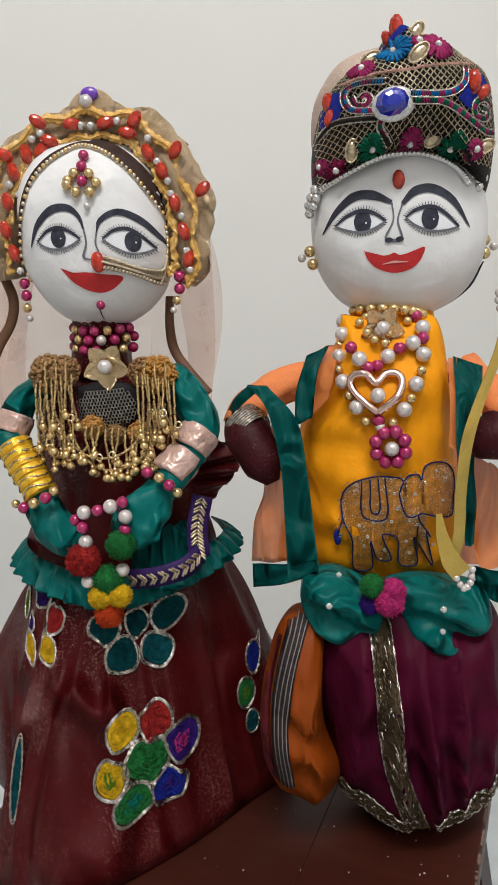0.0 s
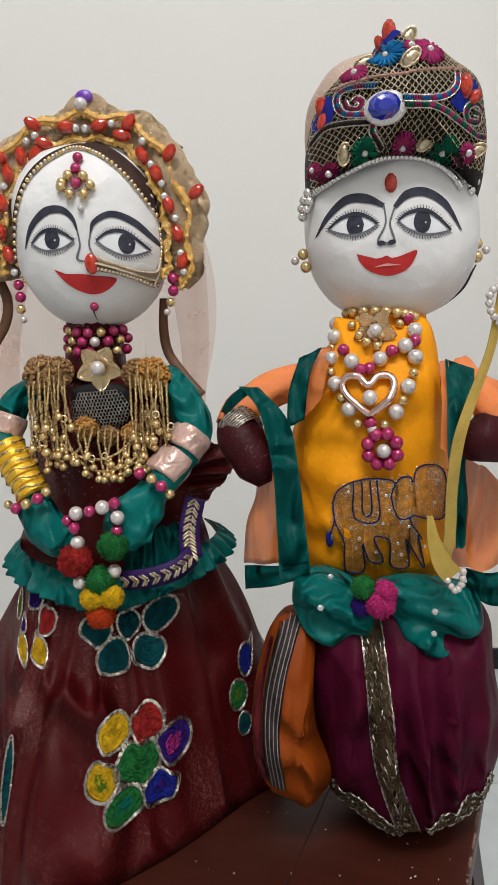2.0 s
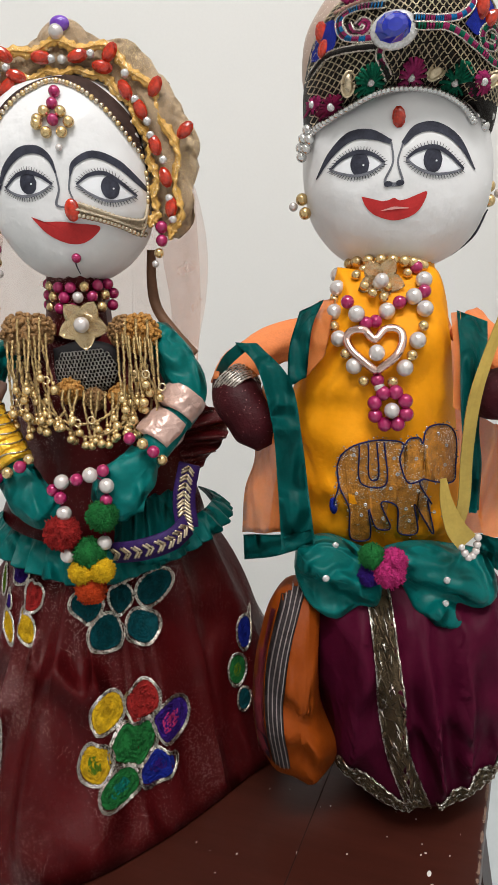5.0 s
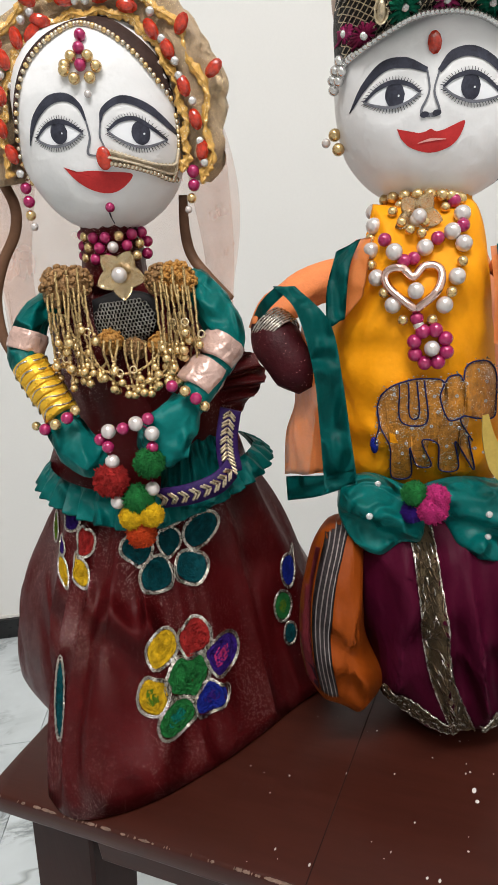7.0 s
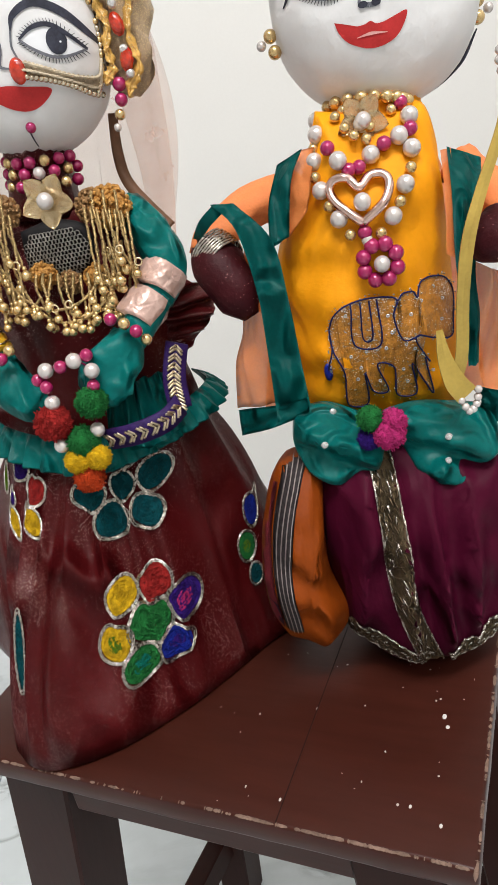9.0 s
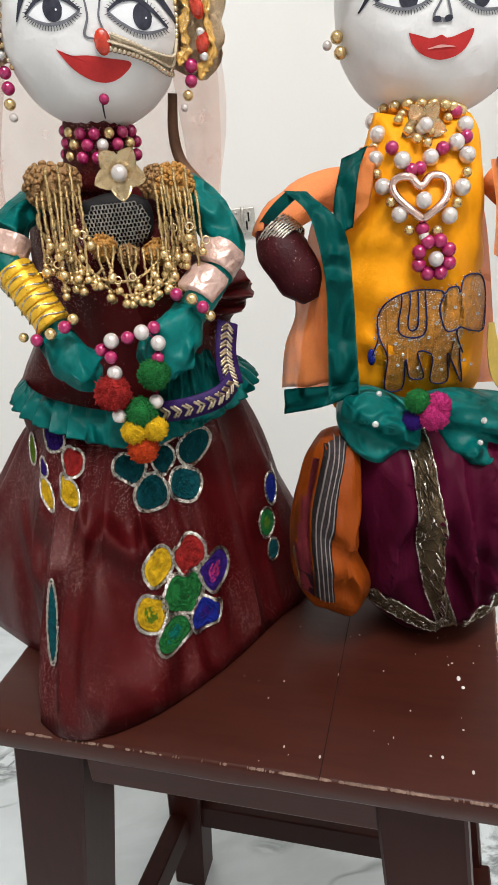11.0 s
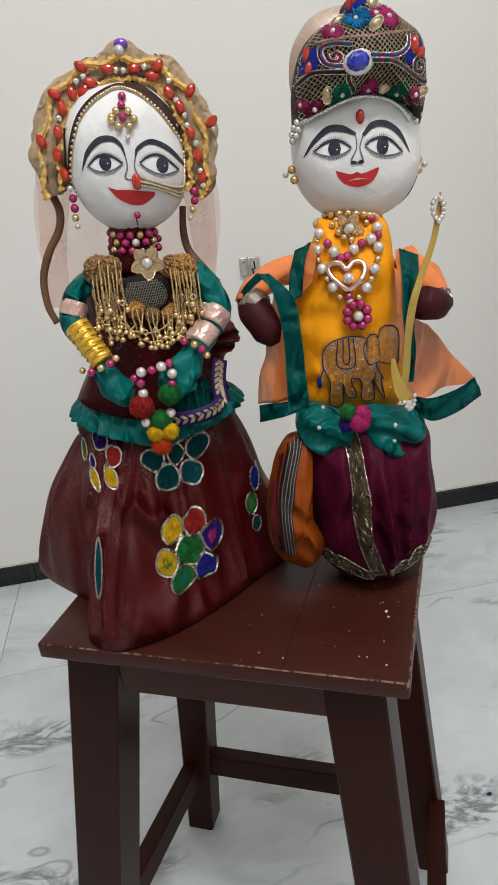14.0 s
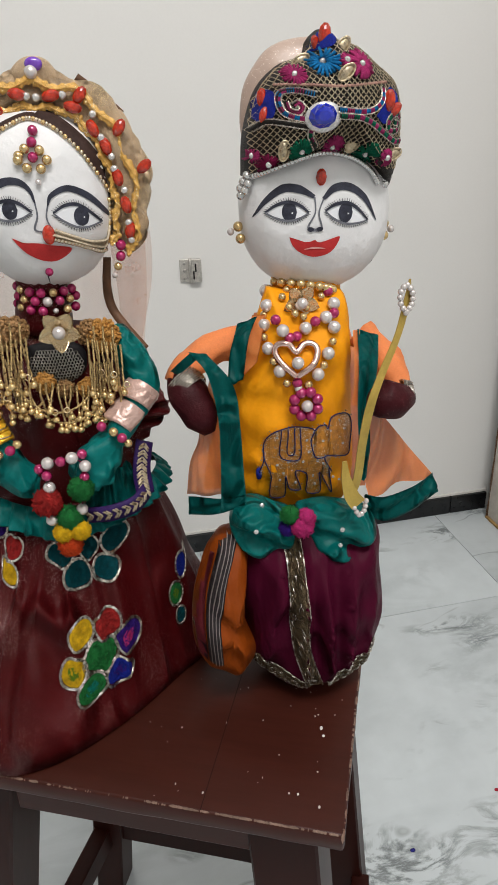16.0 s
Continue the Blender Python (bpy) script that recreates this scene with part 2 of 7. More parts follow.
def tube(bm, pts, r, seg=8, n=0, mi=0, flat=1.0, across=None, rough=0.0):
    """A round or flattened tube along a smooth line; r is one radius or several along it."""
    line = smooth_line(pts, n or max(6, 5 * (len(pts) - 1) + 1))
    rs = r if isinstance(r, (list, tuple)) else (r, r)
    rings = []
    side = Vector(across) if across else None
    for i, p in enumerate(line):
        d = (line[min(i + 1, len(line) - 1)] - line[max(i - 1, 0)]).normalized()
        if across:
            u = (side - side.dot(d) * d).normalized()
        else:
            ref = Vector((0, 1, 0)) if abs(d.y) < 0.9 else Vector((1, 0, 0))
            u = d.cross(ref).normalized()
        w = d.cross(u)
        s = i / (len(line) - 1) * (len(rs) - 1)
        k = min(int(s), len(rs) - 2)
        rad = rs[k] + (rs[k + 1] - rs[k]) * (s - k)
        ring = []
        for j in range(seg):
            a = 2 * math.pi * j / seg
            q = rad
            if rough:
                q = rad * (1 + rough * noise.noise(p * 60 + Vector((3 * math.cos(a), 3 * math.sin(a), 0))))
            ring.append(p + u * math.cos(a) * q + w * math.sin(a) * q * flat)
        rings.append(ring)
    skin(bm, rings, mi=mi)


def ribbon(bm, pts, width, out=(0, -1, 0), thick=0.0006, n=0, mi=0, wave=0.0, waves=6):
    """A band of cloth along a smooth line, facing out, as a thin solid."""
    line = smooth_line(pts, n or max(8, 6 * (len(pts) - 1) + 1))
    ws = width if isinstance(width, (list, tuple)) else (width, width)
    o = Vector(out).normalized()
    rings = []
    for i, p in enumerate(line):
        d = (line[min(i + 1, len(line) - 1)] - line[max(i - 1, 0)]).normalized()
        s = d.cross(o).normalized()
        k = i / (len(line) - 1) * (len(ws) - 1)
        j = min(int(k), len(ws) - 2)
        w = ws[j] + (ws[j + 1] - ws[j]) * (k - j)
        p = p + o * wave * math.sin(waves * 2 * math.pi * i / len(line))
        rings.append([p + s * w / 2 + o * thick, p + o * thick * 1.8, p - s * w / 2 + o * thick, p - s * w / 2 - o * thick, p + s * w / 2 - o * thick])
    skin(bm, rings, mi=mi)


def pillow(bm, outline, y, front, back, mi=0, rings=5, lumps=0.0):
    """A stuffed shape from an outline in x and z, bulging to the front and the back."""
    cx, cz = sum(p[0] for p in outline) / len(outline), sum(p[1] for p in outline) / len(outline)
    closed = [(*p, 0) for p in outline] + [(*outline[0], 0)]
    line = [(q.x, q.y) for q in smooth_line(closed, 6 * len(outline) + 1)][:-1]
    levels = []
    for side, h in ((-1, front), (1, back)):
        for k in (range(1, rings + 1) if side < 0 else range(rings - 1, 0, -1)):
            a = k / rings * math.pi / 2
            r, d = math.sin(a), math.cos(a)
            ring = []
            for x, z in line:
                px, pz = cx + (x - cx) * r, cz + (z - cz) * r
                bump = lumps * noise.noise(Vector((px * 45, side * 3, pz * 45)))
                ring.append((px, y + side * (d * h + bump * d), pz))
            levels.append(ring)
    skin(bm, levels, mi=mi)


def rope(bm, pts, r, n, mi=0, twist=3.0):
    """Two wires twisted round one another along a line."""
    line = smooth_line(pts, n)
    for ph in (0, math.pi):
        made = []
        for i, p in enumerate(line):
            a = ph + i * twist / 3
            made.append(p + Vector((math.cos(a) * r * 0.55, math.sin(a) * r * 0.4 - r * 0.3, math.sin(a) * r * 0.55)))
        tube(bm, made, r * 0.62, seg=5, n=n, mi=mi)


def bead_mesh(name, r, material, seg=14, squash=(1, 1, 1)):
    bm = bmesh.new()
    ball(bm, (0, 0, 0), r, seg, squash)
    return mesh_of(name, bm, material)


def at(p, s=1.0):
    return Matrix.Translation(p) @ Matrix.Diagonal((s, s, s, 1))


# ---- the room ----
def slab(name, lo, hi, material, label, category, m=None, bevel=0.0):
    bm = bmesh.new()
    box(bm, lo, hi, bevel)
    ob = thing(name, label, category, bm, material, kind="structure", smooth=False)
    if m:
        ob.matrix_world = m
    return ob


WALL_TURN = pose(0.10, 0.935, 0, 0, 0, 3.3)   # the wall behind the stool
R_CORNER = 0.735
slab("wall_north", (-2.6, 0, 0), (R_CORNER + 0.12, 0.12, 2.9), WALL, "off-white painted plaster wall behind the stool", "wall", WALL_TURN)
slab("wall_east", (R_CORNER, -3.6, 0), (R_CORNER + 0.12, -0.22, 2.9), WALL, "off-white plaster wall with a door frame", "wall", WALL_TURN)
slab("wall_west", (-2.72, -3.6, 0), (-2.6, 0.12, 2.9), WALL, "off-white painted plaster side wall", "wall", WALL_TURN)
slab("wall_south", (-2.72, -3.72, 0), (R_CORNER + 0.12, -3.6, 2.9), WALL, "off-white painted plaster wall", "wall", WALL_TURN)
slab("ceiling", (-2.8, -3.8, 2.9), (R_CORNER + 0.2, 0.2, 3.0), CEIL, "plain white plaster ceiling", "ceiling", WALL_TURN)


def tiled_floor():
    bm = bmesh.new()
    box(bm, (-2.75, -3.75, -0.05), (R_CORNER + 0.2, 0.15, -0.003))
    return thing("floor", "polished white and grey veined marble floor slabs", "floor", bm, GROUT, kind="structure", smooth=False)


floor = tiled_floor()
floor.matrix_world = WALL_TURN


def stool():
    """A square wooden stool with splayed legs, aprons and stretchers."""
    w, d, h, th = 0.155, 0.275, 0.5031, 0.0155
    st = thing("stool", "dark brown varnished wooden stool with worn scratched edges", "stool")
    st.matrix_world = pose(-0.0435, -0.1077, 0, 0, 0, -22)
    bm = bmesh.new()
    box(bm, (-w, 0, h - th), (w, d, h), 0.0022)
    bmesh.ops.subdivide_edges(bm, edges=[e for e in bm.edges if e.calc_length() > 0.2], cuts=24)
    for v in bm.verts:
        v.co += 0.0006 * Vector((noise.noise(v.co * 40), noise.noise(v.co * 40 + Vector((5, 0, 0))), 0.3 * noise.noise(v.co * 20)))
    part("seat", bm, WOOD_TOP, st, "worn brown varnished plank top")
    top = (0.134, 0.020, 0.255)
    legs = []
    for sx in (-1, 1):
        for back in (0, 1):
            bm = bmesh.new()
            rings = []
            for k in range(7):
                s = k / 6
                z = (h - th) * (1 - s)
                foot = {(-1, 0): (0.222, 0.000), (1, 0): (0.172, 0.000), (-1, 1): (0.176, 0.262), (1, 1): (0.178, 0.262)}[sx, back]
                head_x = 0.142 if (sx, back) == (-1, 0) else top[0]
                ox = sx * (head_x + (foot[0] - head_x) * s)
                oy = (top[2] if back else top[1]) * (1 - s) + foot[1] * s
                lw = 0.050 if not back else 0.042 - 0.006 * s
                ix, iy = ox - sx * lw, oy + (-lw if back else lw)
                b = 0.002
                x0, x1, y0, y1 = min(ox, ix), max(ox, ix), min(oy, iy), max(oy, iy)
                rings.append([(x0 + b, y0, z), (x1 - b, y0, z), (x1, y0 + b, z), (x1, y1 - b, z), (x1 - b, y1, z), (x0 + b, y1, z), (x0, y1 - b, z), (x0, y0 + b, z)])
            skin(bm, rings)
            bmesh.ops.recalc_face_normals(bm, faces=bm.faces)
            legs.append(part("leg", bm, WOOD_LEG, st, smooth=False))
    for y in (0.0205, 0.229):
        bm = bmesh.new()
        box(bm, (-0.094, y, h - th - 0.046), (0.094, y + 0.018, h - th), 0.0015)
        part("apron", bm, WOOD_TOP, st, smooth=False)
    for x in (-0.127, 0.109):
        bm = bmesh.new()
        box(bm, (x, 0.064, h - th - 0.042), (x + 0.018, 0.212, h - th), 0.0015)
        part("apron", bm, WOOD_TOP, st, smooth=False)

    def bar(a, b, half_w, half_h):
        bm = bmesh.new()
        a, b = Vector(a), Vector(b)
        d2 = (b - a).normalized()
        s = d2.cross(Vector((0, 0, 1))).normalized() * half_w
        u = Vector((0, 0, half_h))
        skin(bm, [[p + s + u, p - s + u, p - s - u, p + s - u] for p in (a, b)])
        bmesh.ops.recalc_face_normals(bm, faces=bm.faces)
        bmesh.ops.bevel(bm, geom=bm.edges[:], offset=0.0015, segments=1, affect="EDGES")
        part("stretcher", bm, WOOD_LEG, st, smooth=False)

    bar((-0.135, 0.240, 0.120), (0.135, 0.240, 0.120), 0.010, 0.017)
    for sx in (-1, 1):
        bar((sx * (0.172 if sx > 0 else 0.165), 0.040, 0.112), (sx * (0.164 if sx > 0 else 0.152), 0.228, 0.112), 0.010, 0.016)
    # bare patches where the varnish has chipped along the front edge, and spots of old paint
    bm = bmesh.new()
    rnd = random.Random(4)
    for i in range(120):
        x = rnd.choice((rnd.uniform(-0.15, 0.15), rnd.uniform(0.02, 0.152)))
        L, T = 0.0004 + 0.0046 * rnd.random() ** 3, rnd.uniform(0.0002, 0.0007)
        ball(bm, (min(x, w - L), 0.0008, h - 0.0007), 1.0, 6, (L, 0.0012, T))
    for i in range(60):
        y = rnd.uniform(0.0, 0.16)
        L, T = 0.0004 + 0.0050 * rnd.random() ** 3, rnd.uniform(0.0002, 0.0008)
        ball(bm, (w - 0.0008, y, h - 0.0007), 1.0, 6, (0.0012, L, T))
    part("chipped_edge", bm, BARE_WOOD, st, "pale bare wood along chipped edges", smooth=False)["kind"] = "stuff"
    bm = bmesh.new()
    for i in range(34):
        x, y = rnd.uniform(0.0, 0.15), rnd.uniform(0.005, 0.13)
        ball(bm, (x, y, h + 0.0001), rnd.uniform(0.0002, 0.0006), 6, (rnd.uniform(0.6, 1.6), rnd.uniform(0.6, 2.4), 0.12))
    ball(bm, (0.1305, 0.0835, h), 0.0017, 8, (0.7, 1.2, 0.12))
    ball(bm, (0.133, 0.0765, h), 0.0011, 8, (1, 1.2, 0.12))
    joint = bmesh.new()
    box(joint, (0.0597, 0.001, h - 0.001), (0.0603, d - 0.001, h + 0.0002))
    part("plank_joint", joint, mat("joint_dirt", (0.022, 0.009, 0.007), 0.8), st, "dark joint between two planks", smooth=False)
    part("paint_spots", bm, PAINT_SPOT, st, "small white paint spots", smooth=False)["kind"] = "stuff"
    return st


stool()


# ---- cloth, bead and metal materials ----
WHITE_CLOTH = creases(weave(mat("white_satin_cloth", (0.74, 0.735, 0.74), 0.40, vary=0.05, scale=30, fine=85, bump=0.3, depth=0.0035, sheen=0.0, spec=0.3), 900, 0.12), (18, 18, 24), 0.45, 0.007)
INK = mat("black_ink", (0.045, 0.047, 0.066), 0.6, vary=0.4, scale=160, fine=900, bump=0.0)
GREY_INK = mat("grey_ink", (0.16, 0.165, 0.19), 0.6, vary=0.2, scale=250, bump=0.0)
EYE_WHITE = mat("eye_white_paint", (0.80, 0.81, 0.84), 0.5, vary=0.02, bump=0.0)
LIP_RED = mat("red_paint", (0.50, 0.035, 0.035), 0.5, vary=0.16, scale=120, fine=900, bump=0.1)
MAROON = creases(glitter(weave(mat("maroon_cloth", (0.060, 0.0032, 0.0042), 0.33, spec=0.12, vary=0.2, scale=18, fine=400, bump=0.3, depth=0.001, sheen=0.0), 1200, 0.2), (0.78, 0.54, 0.52), 3700, 0.030, (30, 30, 11), 0.30), (26, 26, 9), 1.0, 0.030)
VELVET = glitter(mat("maroon_velvet", (0.040, 0.0035, 0.006), 0.5, vary=0.25, scale=40, fine=500, bump=0.4, depth=0.001, spec=0.14), (0.6, 0.3, 0.3), 2600, 0.004)
SILK = creases(weave(mat("plum_silk", (0.064, 0.0036, 0.018), 0.46, spec=0.06, vary=0.15, scale=14, fine=400, bump=0.2, depth=0.0008, sheen=0.0), 1500, 0.15), (34, 34, 14), 1.0, 0.014)
TEAL = creases(weave(mat("teal_satin", (0.0015, 0.120, 0.112), 0.32, spec=0.13, vary=0.2, scale=22, fine=500, bump=0.2, depth=0.0008, sheen=0.0), 1300, 0.15), (70, 70, 40), 1.0, 0.016)
YELLOW = creases(weave(mat("marigold_cloth", (0.86, 0.33, 0.006), 0.55, vary=0.07, scale=20, fine=400, bump=0.25, depth=0.0008, sheen=0.0), 1200, 0.2), (40, 40, 26), 0.9, 0.010)
ORANGE = creases(weave(mat("orange_silk", (0.225, 0.042, 0.003), 0.45, vary=0.14, scale=20, fine=400, bump=0.2, sheen=0.0), 1200, 0.2), (45, 45, 20), 1.0, 0.014)
ORGANZA = creases(weave(mat("orange_organza", (0.85, 0.30, 0.085), 0.45, vary=0.1, scale=40, fine=900, bump=0.2, alpha=0.88, sheen=0.0), 1600, 0.25), (70, 70, 18), 0.9, 0.008)


def sheer(name, colour, cover):
    """Thin net: part of the light goes straight through, the rest is scattered to both sides."""
    m = bpy.data.materials.new(name)
    m.use_nodes = True
    n, l = m.node_tree.nodes, m.node_tree.links
    n.remove(n["Principled BSDF"])
    clear, front, back = (n.new("ShaderNodeBsdf" + k) for k in ("Transparent", "Diffuse", "Translucent"))
    both, mix, co, tex, r = n.new("ShaderNodeMixShader"), n.new("ShaderNodeMixShader"), n.new("ShaderNodeTexCoord"), n.new("ShaderNodeTexNoise"), n.new("ShaderNodeMapRange")
    front.inputs[0].default_value = back.inputs[0].default_value = (*colour, 1)
    tex.inputs["Scale"].default_value, tex.inputs["Detail"].default_value = 40, 6
    l.new(co.outputs["Object"], tex.inputs["Vector"])
    r.inputs["To Min"].default_value, r.inputs["To Max"].default_value = cover * 0.7, cover * 1.3
    l.new(tex.outputs["Fac"], r.inputs["Value"])
    l.new(front.outputs[0], both.inputs[1])
    l.new(back.outputs[0], both.inputs[2])
    l.new(r.outputs[0], mix.inputs[0])
    l.new(clear.outputs[0], mix.inputs[1])
    l.new(both.outputs[0], mix.inputs[2])
    l.new(mix.outputs[0], n["Material Output"].inputs["Surface"])
    return m


NET = sheer("peach_net", (0.86, 0.50, 0.36), 0.34)
TISSUE = creases(glitter(weave(mat("gold_tissue", (0.80, 0.52, 0.32), 0.34, metal=0.35, vary=0.25, scale=90, fine=900, bump=0.5, depth=0.0006, sheen=0.0), 900, 0.8, 0.0008), (1.0, 0.80, 0.48), 2600, 0.14), (90, 90, 90), 1.0, 0.007)
BACK_SATIN = glitter(mat("beige_satin", (0.46, 0.34, 0.28), 0.4, vary=0.12, scale=30, sheen=0.0), (0.9, 0.8, 0.7), 2400, 0.03)
PINK_SATIN = creases(mat("blush_satin", (0.62, 0.42, 0.36), 0.25, metal=0.25, vary=0.15, scale=60, fine=500, bump=0.4, depth=0.001), (150, 150, 150), 0.8, 0.002)
BROWN_SATIN = mat("brown_satin", (0.14, 0.072, 0.042), 0.45, vary=0.2, scale=40, bump=0.2)
PALE_GOLD = mat("pale_gilt", (1.0, 0.74, 0.46), 0.17, metal=0.8, vary=0.1, scale=150, bump=0.1)
ROSE = mat("rose_gilt", (0.80, 0.56, 0.50), 0.18, metal=1.0, vary=0.06, scale=100, bump=0.05)
BEAD_GOLD = mat("gold_bead", (0.68, 0.49, 0.23), 0.2, metal=0.75, vary=0.2, scale=200, bump=0.05, coat=0.3)
SEED = mat("gold_seed_bead", (0.50, 0.35, 0.16), 0.3, metal=0.7, vary=0.35, scale=500, fine=1500, bump=0.8, depth=0.0008)
TAN = mat("tan_bead_cluster", (0.33, 0.18, 0.07), 0.45, metal=0.3, vary=0.4, scale=500, fine=900, bump=1.0, depth=0.0012)
OCHRE = mat("ochre_cluster", (0.50, 0.24, 0.05), 0.5, metal=0.25, vary=0.35, scale=500, fine=900, bump=1.0, depth=0.0012)
SILVER = mat("silver_cord", (0.50, 0.46, 0.41), 0.26, metal=1.0, vary=0.25, scale=500, fine=1500, bump=0.5, depth=0.0004)
DARK_SILVER = mat("tarnished_silver", (0.50, 0.48, 0.45), 0.3, metal=1.0, vary=0.3, scale=400, bump=0.3)
ZARI = mat("zari_braid", (0.26, 0.19, 0.11), 0.34, metal=0.75, vary=0.5, scale=160, fine=1400, bump=1.0, depth=0.0012)
MESH_CLOTH = mat("black_net_cloth", (0.016, 0.013, 0.012), 0.5, vary=0.4, scale=300, fine=1400, bump=0.8, depth=0.001)
GOLD_WIRE = mat("gold_wire", (0.60, 0.50, 0.35), 0.30, metal=0.9, vary=0.3, scale=400, bump=0.2)
PEARL = mat("white_pearl", (0.66, 0.61, 0.59), 0.14, metal=0.45, vary=0.05, scale=150, bump=0.0, coat=0.6)
MAGENTA_BEAD = mat("magenta_bead", (0.36, 0.012, 0.10), 0.16, metal=0.25, vary=0.1, scale=150, bump=0.0, coat=0.7)
RED_STONE = mat("red_stone", (0.42, 0.007, 0.004), 0.05, vary=0.45, scale=260, bump=0.05, spec=0.8, other=(0.85, 0.05, 0.015))
CLEAR_STONE = mat("clear_crystal", (0.80, 0.74, 0.70), 0.07, metal=0.5, vary=0.3, scale=900, bump=0.6, coat=1.0)
BLUE_STONE = mat("blue_stone", (0.003, 0.016, 0.36), 0.06, vary=0.25, scale=90, bump=0.0, coat=1.0)
PURPLE_STONE = mat("purple_stone", (0.15, 0.04, 0.42), 0.1, vary=0.2, scale=200, bump=0.1, coat=1.0)
YELLOW_TAPE = mat("gold_foil_strip", (0.52, 0.36, 0.08), 0.34, metal=0.45, vary=0.15, scale=50, bump=0.1)
AMBER = glitter(mat("amber_gold_braid", (0.78, 0.42, 0.10), 0.30, metal=0.55, vary=0.25, scale=300, fine=1200, bump=0.8, depth=0.0008), (1.0, 0.85, 0.6), 2200, 0.12)
HAIR_CLOTH = mat("dark_brown_lining", (0.045, 0.026, 0.022), 0.6, vary=0.3, scale=120)
BRONZE = mat("dark_bronze_thread", (0.10, 0.065, 0.035), 0.4, metal=0.7, vary=0.3, scale=400, bump=0.4)
BANGLE = mat("yellow_bangle_foil", (0.80, 0.46, 0.03), 0.28, metal=0.45, vary=0.15, scale=140, fine=700, bump=0.5, depth=0.001)
NAVY = mat("navy_cord", (0.012, 0.014, 0.075), 0.5, vary=0.2, scale=300, bump=0.3)
BLACK_CLOTH = mat("black_cloth", (0.012, 0.011, 0.012), 0.6, vary=0.2, scale=300)


def felt(name, colour, other=None):
    return mat(name, colour, 0.85, vary=0.35, scale=260, fine=1300, bump=0.9, depth=0.0016, sheen=0.0, other=other)


F_GREEN = felt("green_thread", (0.015, 0.15, 0.035))
F_YELLOW = felt("yellow_thread", (0.75, 0.40, 0.012))
F_LIME = felt("lime_thread", (0.42, 0.36, 0.010), (0.10, 0.30, 0.02))
F_RED = felt("red_thread", (0.33, 0.020, 0.018))
F_PURPLE = felt("purple_thread", (0.035, 0.010, 0.17))
F_BLUE = felt("blue_thread", (0.010, 0.022, 0.26))
F_TEAL = felt("teal_thread", (0.002, 0.072, 0.088))
F_SEA = felt("seagreen_thread", (0.004, 0.19, 0.15))
F_WINE = felt("wine_thread", (0.17, 0.006, 0.045))
F_MAGENTA = felt("magenta_thread", (0.50, 0.030, 0.17))
F_ROSE = felt("rose_thread", (0.36, 0.028, 0.13))
emerald_thread = felt("emerald_thread", (0.004, 0.14, 0.075))
F_SKY = felt("sky_thread", (0.008, 0.17, 0.42))
F_BLUSH = felt("blush_braid", (0.52, 0.30, 0.25))

PEARL_ME = bead_mesh("pearl", 0.0041, PEARL)
SMALL_PEARL_ME = bead_mesh("small_pearl", 0.0021, PEARL, 10)
MAG_ME = bead_mesh("magenta_bead", 0.0036, MAGENTA_BEAD)
GOLD_ME = bead_mesh("gold_bead", 0.0033, BEAD_GOLD)
TINY_GOLD_ME = bead_mesh("tiny_gold_bead", 0.0016, BEAD_GOLD, 8)
HAIR_BEAD_ME = bead_mesh("hairline_bead", 0.0015, mat("pale_brass_bead", (0.62, 0.53, 0.40), 0.22, metal=0.85, vary=0.2, scale=200, bump=0.05), 8)
SILVER_ME = bead_mesh("silver_bead", 0.0019, mat("bright_silver", (0.80, 0.77, 0.74), 0.16, metal=0.9, vary=0.25, scale=400, bump=0.2), 8)


def faceted(name, material, sx, sz, depth=0.35):
    """A cut stone: a table, a crown of facets and a girdle."""
    bm = bmesh.new()
    rings = []
    for k, (r, y) in enumerate(((1.0, 0.12), (1.0, -0.1), (0.72, -0.8), (0.42, -1.0))):
        rings.append([(sx * r * math.cos(a), y * depth * min(sx, sz), sz * r * math.sin(a)) for a in [2 * math.pi * (j + 0.5 * (k > 1)) / 10 for j in range(10)]])
    skin(bm, rings)
    bmesh.ops.recalc_face_normals(bm, faces=bm.faces)
    return mesh_of(name, bm, material, smooth=False)


RED_ME = faceted("red_stone", RED_STONE, 0.0034, 0.0056, 0.7)
CLEAR_ME = faceted("clear_stone", CLEAR_STONE, 0.0027, 0.0027, 0.7)
DROP_ME = faceted("forehead_stone", RED_STONE, 0.0034, 0.0052, 0.7)


def press(tree, x, z, lift=0.0, y0=-0.5):
    """The point of a surface straight behind (x, z), seen from the front."""
    hit, normal, _, _ = tree.ray_cast(Vector((x, y0, z)), Vector((0, 1, 0)))
    if hit is None:
        hit, normal, _, _ = tree.find_nearest(Vector((x, 0.03, z)))
    return hit + Vector((0, -lift, 0))


def tree_of(bm):
    from mathutils.bvhtree import BVHTree
    return BVHTree.FromBMesh(bm)


def lies_on(tree, p, lift=0.0):
    return press(tree, p[0], p[1], lift)


